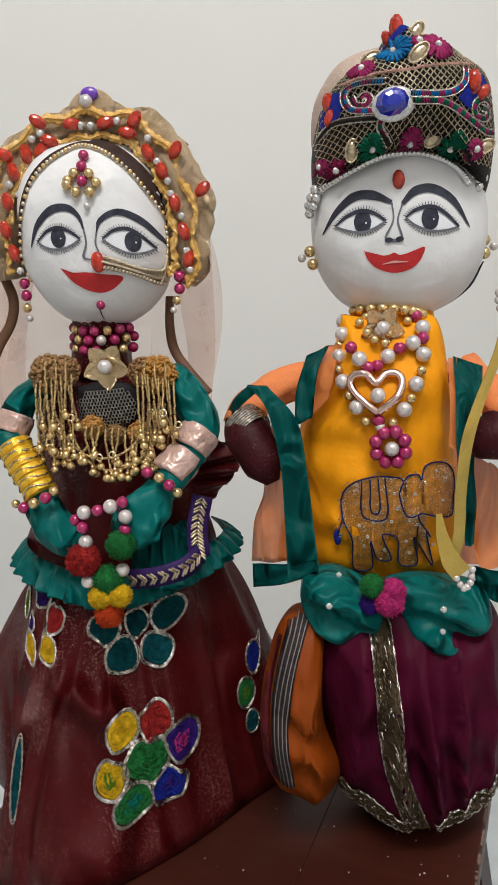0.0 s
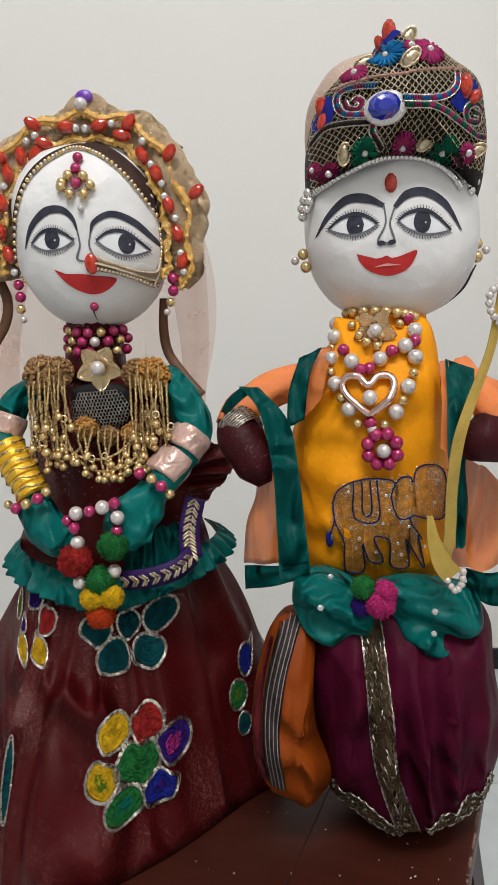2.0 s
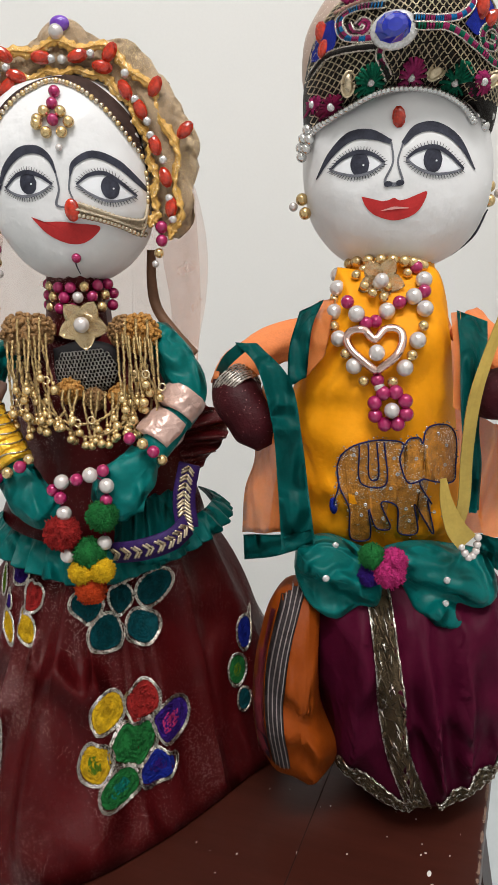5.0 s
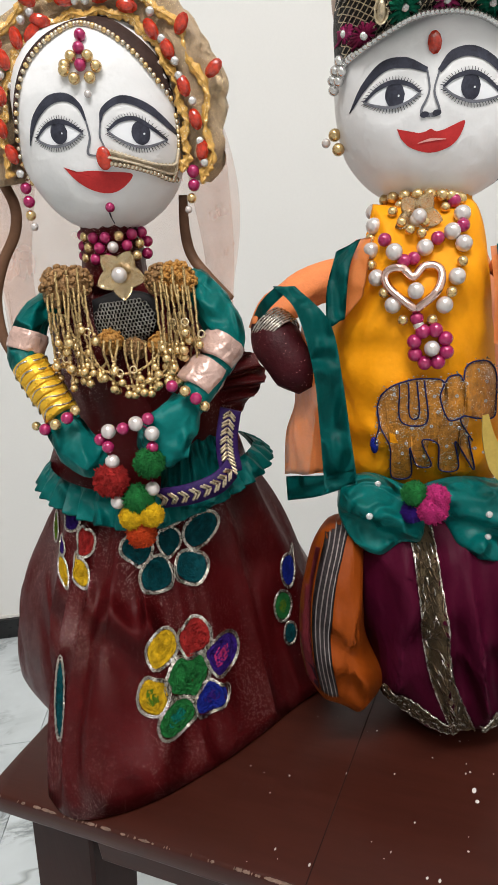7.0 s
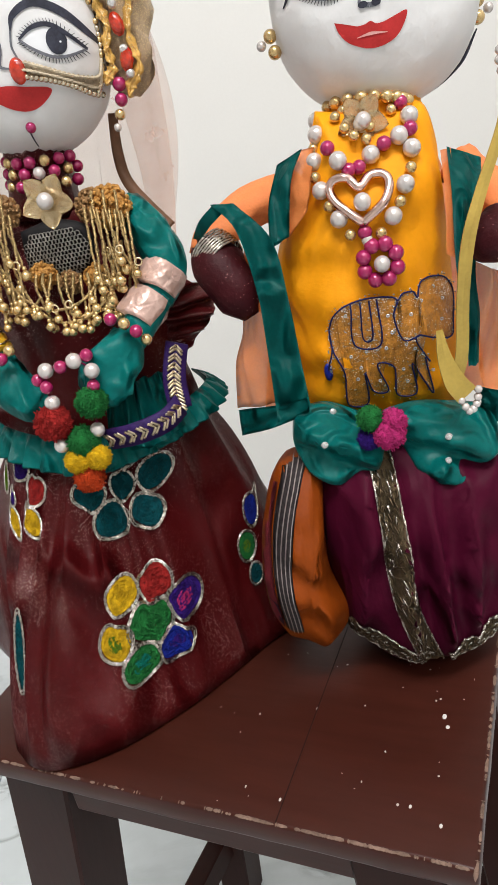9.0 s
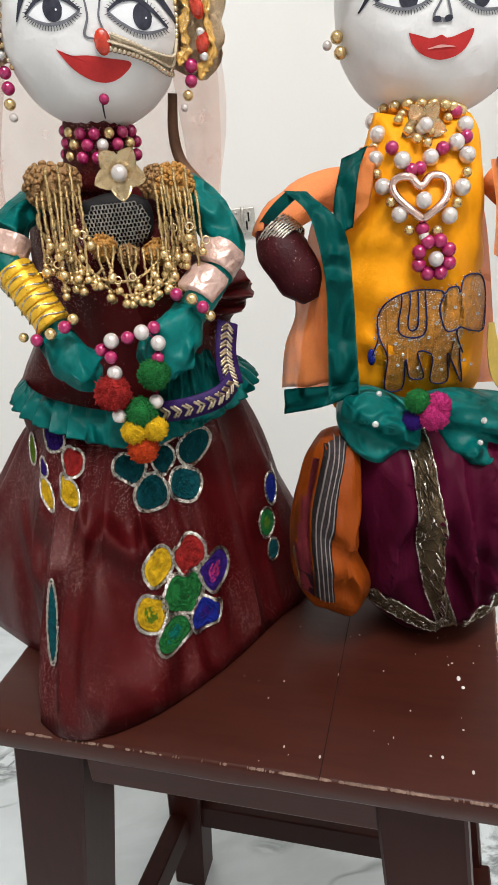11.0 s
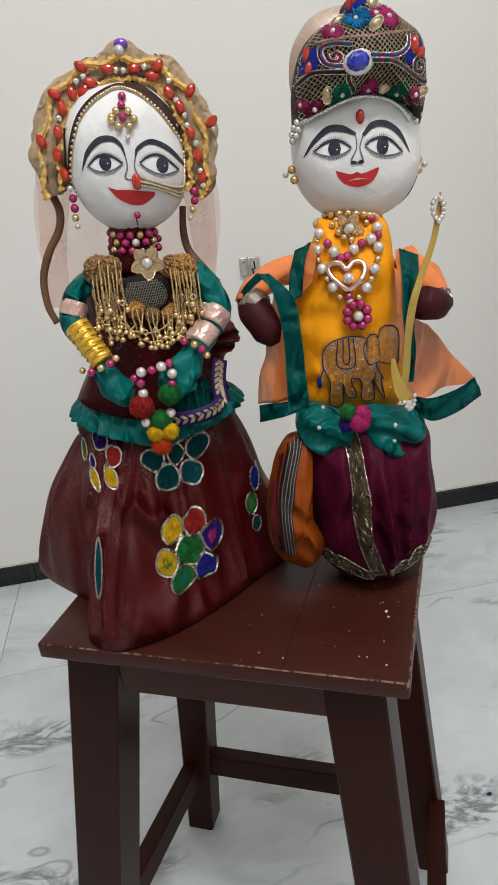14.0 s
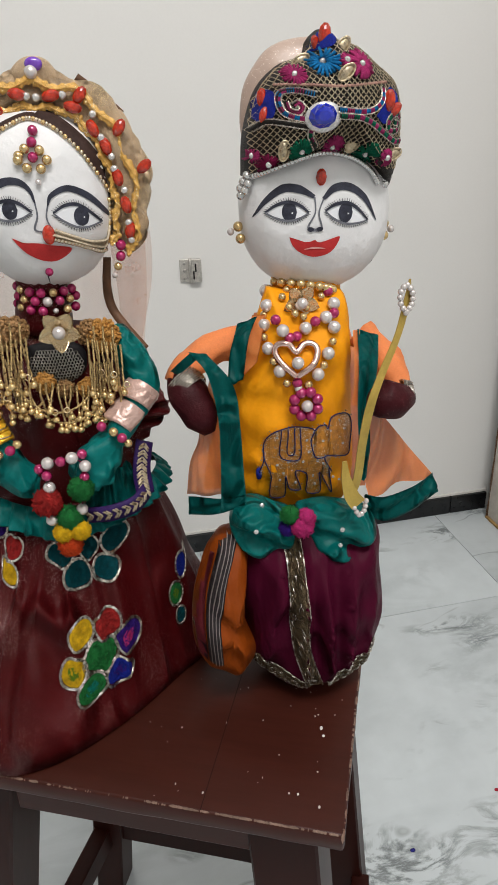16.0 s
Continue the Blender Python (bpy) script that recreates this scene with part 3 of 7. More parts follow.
def paint(bm, tree, outline, mi, lift=0.0004, rings=5, n=0):
    """A flat painted or sewn shape, lying on a curved surface."""
    line = [(q.x, q.y) for q in smooth_line([(*p, 0) for p in outline] + [(*outline[0], 0)], n or 5 * len(outline) + 1)][:-1]
    cx, cz = sum(p[0] for p in line) / len(line), sum(p[1] for p in line) / len(line)
    mid = bm.verts.new(press(tree, cx, cz, lift))
    last = None
    for k in range(1, rings + 1):
        r = k / rings
        ring = [bm.verts.new(press(tree, cx + (x - cx) * r, cz + (z - cz) * r, lift)) for x, z in line]
        m = len(ring)
        for i in range(m):
            if last:
                f = bm.faces.new((last[i], last[(i + 1) % m], ring[(i + 1) % m], ring[i]))
            else:
                f = bm.faces.new((mid, ring[(i + 1) % m], ring[i]))
            f.material_index = mi
        last = ring


def cut_shape(bm, tree, outline, mi, lift=0.001, n=0):
    """A cut-out of any outline that follows a curved surface."""
    line = smooth_line([(*p, 0) for p in outline] + [(*outline[0], 0)], n or 5 * len(outline) + 1)[:-1]
    f = bm.faces.new([bm.verts.new((p.x, 0, p.y)) for p in line])
    made = bmesh.ops.triangulate(bm, faces=[f])["faces"]
    edges = list({e for g in made for e in g.edges})
    bmesh.ops.subdivide_edges(bm, edges=edges, cuts=2, use_grid_fill=True)
    for v in bm.verts:
        v.co = press(tree, v.co.x, v.co.z, lift)
    for g in bm.faces:
        g.material_index = mi


def stroke(bm, tree, pts, widths, mi, lift=0.0005, n=0):
    """A brush stroke of changing width on a curved surface."""
    line = [(q.x, q.y) for q in smooth_line([(*p, 0) for p in pts], n or 7 * (len(pts) - 1) + 1)]
    last = None
    for i, (x, z) in enumerate(line):
        a, b = line[max(i - 1, 0)], line[min(i + 1, len(line) - 1)]
        d = Vector((b[0] - a[0], b[1] - a[1])).normalized()
        s = i / (len(line) - 1) * (len(widths) - 1)
        k = min(int(s), len(widths) - 2)
        w = (widths[k] + (widths[k + 1] - widths[k]) * (s - k)) / 2
        pair = [bm.verts.new(press(tree, x + d.y * w * e, z - d.x * w * e, lift)) for e in (-1, 1)]
        if last:
            bm.faces.new((last[0], last[1], pair[1], pair[0])).material_index = mi
        last = pair


def almond(bm, tree, upper, lower, iris, ir, mi_white, mi_ink, mi_grey, lash=0.0028):
    """A painted eye: white, iris with a glint, lids and lashes."""
    paint(bm, tree, upper + lower[1:-1], mi_white, 0.0004)
    paint(bm, tree, [(iris[0] + ir[0] * math.cos(a), iris[1] + ir[1] * math.sin(a)) for a in [k * math.pi / 4 for k in range(8)]], mi_ink, 0.0007)
    paint(bm, tree, [(iris[0] + ir[0] * 0.35 + 0.0005 * math.cos(a), iris[1] - ir[1] * 0.1 + 0.0005 * math.sin(a)) for a in [k * math.pi / 3 for k in range(6)]], mi_white, 0.0010, 2)
    stroke(bm, tree, upper, [0.0010, 0.0021, 0.0021, 0.0012], mi_ink, 0.0009)
    stroke(bm, tree, lower, [0.0009, 0.0014, 0.0014, 0.0009], mi_grey, 0.0009)
    cx, cz = iris
    for line, sign in ((upper, 1), (lower, -1)):
        path = smooth_line([(*p, 0) for p in line], 25)
        for i in range(1, 24):
            x, z = path[i].x, path[i].y
            d = Vector((x - cx, (z - cz) * 1.6)).normalized()
            stroke(bm, tree, [(x, z), (x + d.x * lash * 0.8, z + sign * abs(d.y) * lash)], [0.0005, 0.0002], mi_ink, 0.0006, 4)


def head(bm, c, r, mi=0, lumps=0.0014, taper=0.10):
    rings = []
    for i in range(1, 32):
        v = math.pi * i / 32
        ring = []
        for j in range(48):
            u = 2 * math.pi * j / 48
            d = Vector((math.sin(v) * math.cos(u), math.sin(v) * math.sin(u), math.cos(v)))
            e = 0.82
            q = Vector([math.copysign(abs(k) ** e, k) for k in d])
            q.x *= 1 - taper * max(0, -d.z) ** 1.6
            k = 1 + lumps / r[0] * noise.noise(d * 3.1) * 0.7
            pucker = 0.022 * max(0, -d.z - 0.45) * math.cos(u * 22)
            ring.append(Vector(c) + Vector((q.x * r[0], q.y * r[1], q.z * r[2])) * (k + pucker))
        rings.append(ring)
    skin(bm, rings, mi=mi)


def pompon(bm, p, r, mi, seed, threads=260):
    """A tuft of wool: a core with many short threads standing out of it."""
    rnd = random.Random(seed)
    p = Vector(p)
    ball(bm, p, r * 0.93, 14, mi=mi)
    for i in range(threads):
        d = Vector((rnd.gauss(0, 1), rnd.gauss(0, 1) - 0.4, rnd.gauss(0, 1))).normalized()
        s = d.cross(Vector((0.3, 0.5, 0.8))).normalized() * r * 0.045
        w = d.cross(s).normalized() * r * 0.045
        a, b = p + d * r * 0.7, p + (d + Vector((rnd.gauss(0, 0.05), rnd.gauss(0, 0.05), rnd.gauss(0, 0.05)))) * r * rnd.uniform(0.95, 1.01)
        vs = [bm.verts.new(q) for q in (a + s, a - s * 0.5 + w, a - s * 0.5 - w, b + s * 0.8, b - s * 0.4 + w * 0.8, b - s * 0.4 - w * 0.8)]
        for f in ((0, 1, 4, 3), (1, 2, 5, 4), (2, 0, 3, 5), (3, 4, 5)):
            bm.faces.new([vs[k] for k in f]).material_index = mi


def circle_on(tree, x, z, rx, rz, lift, n=24, tilt=0.0, wob=0.0, seed=0):
    out = []
    for i in range(n + 1):
        a = 2 * math.pi * i / n
        k = 1 + wob * math.sin(3 * a + seed)
        u, w = rx * k * math.cos(a), rz * k * math.sin(a)
        out.append(press(tree, x + u * math.cos(tilt) - w * math.sin(tilt), z + u * math.sin(tilt) + w * math.cos(tilt), lift))
    return out


def petal_patch(parent, tree, x, z, rx, rz, material, seed, cords=2, tilt=0.0, inner=None):
    """A sewn petal: a felt disc full of short stitches, another colour in its middle, and thin silver cord round it."""
    rnd = random.Random(seed)

    def spot(r, a):
        u, w = rx * r * math.cos(a), rz * r * math.sin(a)
        return x + u * math.cos(tilt) - w * math.sin(tilt), z + u * math.sin(tilt) + w * math.cos(tilt)

    def stitches(bm, low, high, count):
        for _ in range(count):
            r, a = rnd.uniform(low, high), rnd.uniform(0, 2 * math.pi)
            b = a + rnd.choice((-1, 1)) * rnd.uniform(0.25, 0.7)
            p, q = spot(r, a), spot(min(high, r + rnd.uniform(-0.12, 0.12)), b)
            m = ((p[0] + q[0]) / 2, (p[1] + q[1]) / 2)
            tube(bm, [press(tree, *p, 0.0009), press(tree, *m, 0.0015 + 0.0006 * rnd.random()), press(tree, *q, 0.0009)], min(rx, rz) * 0.06, 4, 5)

    bm = bmesh.new()
    paint(bm, tree, [spot(1, k * math.pi / 5) for k in range(10)], 0, 0.0009, 5)
    stitches(bm, 0.35 if inner else 0.1, 0.95, 70)
    ob = part("petal", bm, material, parent)
    if inner:
        bm = bmesh.new()
        stitches(bm, 0.05, 0.5, 45)
        part("stitched_middle", bm, inner, ob)
    bm = bmesh.new()
    for k in range(cords):
        q = 1.05 + 0.10 * k
        rope(bm, circle_on(tree, x, z, rx * q, rz * q, 0.0012, 20, tilt, 0.03, seed), 0.00062, 80)
    part("silver_cord", bm, SILVER, ob, "twisted silver cord edging")
    return ob


# ---- the bride doll ----
def bride():
    bm = bmesh.new()
    hc, hr = Vector((-0.0514, 0.0450, 0.8738)), (0.0462, 0.038, 0.0545)
    head(bm, hc, hr)
    face = tree_of(bm)
    ink, red, white, maroon, teal, grey = 1, 2, 3, 4, 5, 6
    stroke(bm, face, [(-0.0838, 0.8685), (-0.0773, 0.8801), (-0.0676, 0.8871), (-0.0582, 0.8872), (-0.0523, 0.8823), (-0.0502, 0.8751)], [0.0006, 0.0034, 0.0046, 0.0040, 0.0024, 0.0010], ink)
    stroke(bm, face, [(-0.0502, 0.8751), (-0.0500, 0.8671), (-0.0526, 0.8600), (-0.0481, 0.8580)], [0.0009, 0.0011, 0.0014, 0.0007], grey)
    stroke(bm, face, [(-0.0432, 0.8729), (-0.0401, 0.8789), (-0.0303, 0.8825), (-0.0191, 0.8774), (-0.0102, 0.8677), (-0.0045, 0.8593)], [0.0008, 0.0028, 0.0036, 0.0038, 0.0026, 0.0006], ink)
    stroke(bm, face, [(-0.0432, 0.8729), (-0.0447, 0.8666), (-0.0431, 0.8604)], [0.0009, 0.0010, 0.0008], grey)
    almond(bm, face, [(-0.0787, 0.8709), (-0.0719, 0.8758), (-0.0650, 0.8771), (-0.0586, 0.8746), (-0.0529, 0.8699)],
           [(-0.0529, 0.8699), (-0.0598, 0.8664), (-0.0673, 0.8654), (-0.0738, 0.8673), (-0.0787, 0.8709)], (-0.0654, 0.8717), (0.0046, 0.0055), white, ink, grey)
    almond(bm, face, [(-0.0404, 0.8688), (-0.0335, 0.8727), (-0.0259, 0.8729), (-0.0191, 0.8682), (-0.0123, 0.8612)],
           [(-0.0123, 0.8612), (-0.0205, 0.8591), (-0.0275, 0.8597), (-0.0350, 0.8639), (-0.0404, 0.8688)], (-0.0241, 0.8658), (0.0046, 0.0057), white, ink, grey)
    paint(bm, face, [(-0.0674, 0.8554), (-0.0611, 0.8523), (-0.0524, 0.8515), (-0.0445, 0.8498), (-0.0327, 0.8472), (-0.0374, 0.8420), (-0.0448, 0.8394), (-0.0531, 0.8411), (-0.0611, 0.8467)], red, 0.0004)
    stroke(bm, face, [(-0.0500, 0.8311), (-0.0503, 0.8238)], [0.0010, 0.0006], ink)
    # neck, bodice and upper back
    tube(bm, [(-0.0570, 0.0450, 0.8250), (-0.0609, 0.0450, 0.7886)], [0.0175, 0.020], 16, 8, maroon)
    pillow(bm, [(-0.1001, 0.7918), (-0.0601, 0.7953), (-0.0165, 0.7850), (-0.0086, 0.7466), (-0.0054, 0.7033), (0.0007, 0.6622), (-0.0132, 0.6317), (-0.0695, 0.6291), (-0.1268, 0.6393), (-0.1302, 0.6776), (-0.1090, 0.7190), (-0.1063, 0.7581)], 0.045, 0.036, 0.034, maroon, lumps=0.004)
    # a gathered end of the bodice cloth stands out at the side
    rows = []
    for k in range(7):
        r = k / 6
        row = []
        for j in range(49):
            t = j / 48
            a, b = Vector((-0.016, 0.040, 0.744)).lerp(Vector((-0.020, 0.040, 0.694)), t), smooth_line([(0.004, 0.046, 0.7445), (0.0170, 0.046, 0.732), (0.0205, 0.044, 0.720), (0.010, 0.044, 0.708), (-0.008, 0.044, 0.693)], 49)[j]
            p = a.lerp(b, r)
            p.y += 0.0065 * r * math.sin(t * 34 + 3 * noise.noise(p * 60)) - 0.008 * math.sin(math.pi * r)
            p += (b - a).normalized() * 0.0022 * r * noise.noise(Vector((t * 30, 2, 0)))
            row.append(p)
        rows.append(row)
    skin(bm, rows, closed=False, mi=maroon)
    skin(bm, [[p + Vector((0, 0.0012, 0)) for p in row] for row in rows], closed=False, mi=maroon)
    # arms: satin sleeves ending in gathered cuffs
    tube(bm, [(-0.0972, 0.0300, 0.7857), (-0.1066, 0.0180, 0.7783), (-0.1121, 0.0080, 0.7611), (-0.1074, 0.0000, 0.7502)], [0.0085, 0.0095, 0.0100, 0.0090], 16, 14, teal, rough=0.2)
    tube(bm, [(-0.1108, 0.0040, 0.7559), (-0.1012, -0.0060, 0.7408), (-0.0902, -0.0120, 0.7224)], [0.008, 0.0085, 0.008], 14, 12, teal)
    tube(bm, [(-0.0937, -0.0120, 0.7262), (-0.0869, -0.0160, 0.7130), (-0.0778, -0.0180, 0.7006), (-0.0719, -0.0180, 0.6985)], [0.008, 0.0115, 0.0105, 0.005], 18, 16, teal, rough=0.5)
    tube(bm, [(-0.0135, 0.0300, 0.7869), (-0.0027, 0.0160, 0.7722), (0.0035, 0.0060, 0.7544), (-0.0045, -0.0020, 0.7412)], [0.008, 0.0110, 0.0105, 0.0095], 18, 16, teal, rough=0.25)
    tube(bm, [(-0.0036, -0.0020, 0.7429), (-0.0139, -0.0100, 0.7319), (-0.0231, -0.0160, 0.7223)], [0.009, 0.009, 0.008], 14, 10, teal)
    tube(bm, [(-0.0212, -0.0140, 0.7274), (-0.0297, -0.0200, 0.7172), (-0.0352, -0.0220, 0.7044), (-0.0345, -0.0200, 0.6966)], [0.008, 0.0140, 0.0130, 0.006], 18, 16, teal, rough=0.5)
    return thing("bride_doll", "cloth bride doll with a painted white face and teal sleeves", "doll", bm, [WHITE_CLOTH, INK, LIP_RED, EYE_WHITE, MAROON, TEAL, GREY_INK]), face


bride_doll, bride_face = bride()


def bride_skirt():
    """A long flared skirt that lies on the seat and hangs over its side, with a gathered waist, frill and sewn flowers."""
    hem = [(-0.1405, -0.060, 0.505), (-0.128, -0.0735, 0.505), (-0.112, -0.0795, 0.505), (-0.092, -0.077, 0.505), (-0.069, -0.068, 0.505), (-0.047, -0.054, 0.505), (-0.028, -0.040, 0.505), (-0.006, -0.020, 0.505),
           (0.012, -0.002, 0.505), (0.040, 0.024, 0.506), (0.050, 0.070, 0.506), (0.012, 0.120, 0.506), (-0.060, 0.140, 0.506), (-0.146, 0.138, 0.507), (-0.204, 0.098, 0.507), (-0.204, 0.070, 0.506), (-0.190, 0.0465, 0.505), (-0.163, 0.0155, 0.505), (-0.141, -0.010, 0.505)]
    line = smooth_line([*hem, hem[0]], 113)[:-1]
    cx, cy, top = -0.0585, 0.040, 0.664
    bm = bmesh.new()
    rings = []
    n = len(line)
    waist = []
    for p in line:
        a = math.atan2((p.y - cy) / 0.052, (p.x - cx) / 0.066)
        waist.append(a)
    # even the waist out so that the pleats fall without twisting
    for k in range(19):
        s = k / 18
        ring = []
        for i, p in enumerate(line):
            a = waist[i]
            wx, wy = cx + 0.061 * math.cos(a), cy + 0.046 * math.sin(a)
            side = max(0.0, -math.cos(a))
            f = s ** (0.93 - 0.10 * side)
            bow = (0.003 + 0.013 * side) * math.sin(math.pi * s)
            x, y = wx + (p.x - wx) * f + bow * math.cos(a) * 0.8, wy + (p.y - wy) * f + bow * math.sin(a) * 0.5
            z = top + (p.z - top) * s
            fold = (1 - 2 * abs(math.sin(i / n * math.pi * 15 + 2.2 * noise.noise(Vector((i * 0.09, 0, 1 + s * 0.6))))) ** 0.8) * 0.0046 * (0.45 + 0.8 * s) * (1 - s ** 5)
            slow = noise.noise(Vector((x * 22, y * 22, z * 9))) * 0.0070 * math.sin(math.pi * min(1, s * 1.1))
            d = Vector((math.cos(a), math.sin(a), 0))
            ring.append(Vector((x, y, z)) + d * (fold + slow))
        rings.append(ring)
    rings.append([Vector((cx, cy, 0)) + (p - Vector((cx, cy, 0))) * 0.985 for p in rings[-1]])
    rings[-1] = [Vector((p.x, p.y, max(0.5045, q.z - 0.0005))) for p, q in zip(rings[-1], rings[-2])]
    skin(bm, rings)
    bmesh.ops.recalc_face_normals(bm, faces=bm.faces)
    tree = tree_of(bm)
    sk = thing("long_skirt", "flared glittering maroon skirt with sewn flowers on the bride doll", "skirt", bm, MAROON)

    def flower(label, spots):
        e = new("flower_patch")
        e.parent = sk
        e["label"] = label
        for i, (x, z, rx, rz, m, tilt, inner) in enumerate(spots):
            petal_patch(e, tree, x, z, rx, rz, m, i + len(label), 2, tilt, inner)

    u = 0.00033
    flower("round flower of many-coloured felt petals", [
        (-0.0465, 0.5646, 34 * u, 35 * u, F_GREEN, 0, None), (-0.0584, 0.5860, 24 * u, 27 * u, F_YELLOW, 0, None), (-0.0394, 0.5860, 27 * u, 31 * u, F_RED, 0, None),
        (-0.0262, 0.5690, 26 * u, 33 * u, F_PURPLE, 0.2, F_MAGENTA), (-0.0350, 0.5460, 27 * u, 27 * u, F_BLUE, -0.2, F_PURPLE), (-0.0550, 0.5442, 29 * u, 27 * u, F_GREEN, 0, F_SEA), (-0.0662, 0.5625, 25 * u, 30 * u, F_YELLOW, 0, F_LIME)])
    flower("blue-green felt flower edged with silver cord", [
        (-0.0473, 0.6434, 19 * u, 21 * u, F_TEAL, 0, None), (-0.0283, 0.6455, 29 * u, 24 * u, F_TEAL, 0.4, None), (-0.0362, 0.6262, 26 * u, 28 * u, F_TEAL, 0.3, None),
        (-0.0560, 0.6260, 27 * u, 28 * u, F_TEAL, -0.3, None), (-0.0665, 0.6418, 26 * u, 22 * u, F_TEAL, -0.3, None), (-0.0420, 0.6600, 18 * u, 22 * u, F_TEAL, -0.3, None)])
    flower("purple, red and orange felt flower", [
        (-0.1100, 0.6576, 19 * u, 22 * u, F_PURPLE, 0, None), (-0.0987, 0.6471, 18 * u, 21 * u, F_RED, -0.5, None), (-0.1187, 0.6402, 8 * u, 12 * u, F_PURPLE, 0, None),
        (-0.1182, 0.6272, 10 * u, 24 * u, F_YELLOW, 0.2, None), (-0.1029, 0.6318, 14 * u, 24 * u, F_YELLOW, 0.3, None), (-0.1269, 0.6448, 7 * u, 20 * u, F_LIME, 0, None)])
    flower("blue and green felt flower at the side", [
        (0.0185, 0.5940, 12 * u, 28 * u, F_BLUE, 0, None), (0.0125, 0.5745, 15 * u, 26 * u, F_GREEN, 0, F_LIME), (0.0150, 0.5550, 11 * u, 20 * u, F_TEAL, 0, None)])
    flower("narrow teal felt leaf", [(-0.1228, 0.5650, 8 * u, 62 * u, F_TEAL, -0.14, None)])

    # the gathered teal frill round the hips
    bm = bmesh.new()
    n = 150
    inner, outer = [], []
    for i in range(n + 1):
        a = math.radians(150) + math.radians(245) * i / n
        dip = 0.006 * math.cos(a + 1.4)
        c, s = math.cos(a), math.sin(a)
        w = 0.0022 * math.sin(i * 1.05 + 0.8 * math.sin(i * 0.23)) + 0.0012 * math.sin(i * 2.1)
        tilt = -0.010 * c * 0.3
        zt = 0.6775 + tilt + 0.006 * abs(c) - 0.0045 * (1 - abs(c))
        inner.append(Vector((cx + 0.0655 * c, cy + 0.0515 * s, zt)))
        outer.append(Vector((cx + (0.0755 + w) * c, cy + (0.0620 + w) * s, zt - 0.0175 + 0.3 * w + 0.006 * abs(c))))
    rings = [[a, a.lerp(b, 0.5) + Vector((0, 0, 0.0015)), b, b - Vector((0, 0, 0.0012)), a.lerp(b, 0.5) - Vector((0, 0, 0.0005)), a - Vector((0, 0, 0.0012))] for a, b in zip(inner, outer)]
    skin(bm, rings)
    part("waist_frill", bm, TEAL, sk, "gathered teal satin frill")
    return sk, tree


long_skirt, skirt_tree = bride_skirt()


def bride_sash():
    """The end of a woven sash, tucked in at the waist: teal pleats with a purple and gold band along its edge."""
    sash = thing("waist_sash", "pleated teal sash end with a purple and gold woven border", "sash")
    bm = bmesh.new()
    rows = []
    for k in range(9):
        s = k / 8
        a, b = Vector((-0.0402, -0.0120, 0.7064)).lerp(Vector((-0.0449, -0.0240, 0.6731)), s), Vector((-0.0115, 0.0060, 0.6996)).lerp(Vector((-0.0043, -0.0060, 0.6705)), s)
        row = []
        for j in range(33):
            t = j / 32
            p = a.lerp(b, t)
            p.y += 0.0035 * math.sin(t * 30 + s) * (1 - 0.6 * s) - 0.010 * math.sin(math.pi * t)
            p.z -= 0.004 * math.sin(math.pi * t) * s
            row.append(p)
        rows.append(row)
    skin(bm, rows, closed=False)
    bmesh.ops.solidify(bm, geom=bm.faces[:], thickness=0.0008)
    part("pleated_cloth", bm, TEAL, sash)
    for pts, w in (([(-0.0434, -0.0285, 0.6779), (-0.0267, -0.0335, 0.6804), (-0.0105, -0.0300, 0.6833), (-0.0019, -0.0200, 0.6873)], 0.0125), ([(-0.0028, -0.0200, 0.6855), (-0.0038, -0.0100, 0.6995), (-0.0000, 0.0020, 0.7148)], 0.0125)):
        bm = bmesh.new()
        ribbon(bm, pts, w, (0.2, -1, -0.1), 0.0008)
        band = part("woven_border", bm, mat("purple_brocade", (0.030, 0.012, 0.085), 0.5, vary=0.3, scale=200, fine=900, bump=0.5), sash, "purple and blue brocade band")
        line = smooth_line(pts, 9)
        bm = bmesh.new()
        for a, b in zip(line[:-1], line[1:]):
            d = (b - a).normalized()
            up = d.cross(Vector((0.2, -1, -0.1))).normalized()
            m, o = a.lerp(b, 0.5), Vector((0, -0.0022, 0))
            for e in (-1, 1):
                tube(bm, [m + up * 0.0036 * e + o - d * 0.0016, m + o + d * 0.0018], 0.0008, 5, 5, flat=0.5)
                tube(bm, [m + up * 0.0036 * e + o - d * 0.0034, m + o - d * 0.0002], 0.0008, 5, 5, flat=0.5)
        part("chevron_stitching", bm, GOLD_WIRE, band, "rose-gold chevron stitching")
    return sash


bride_sash()


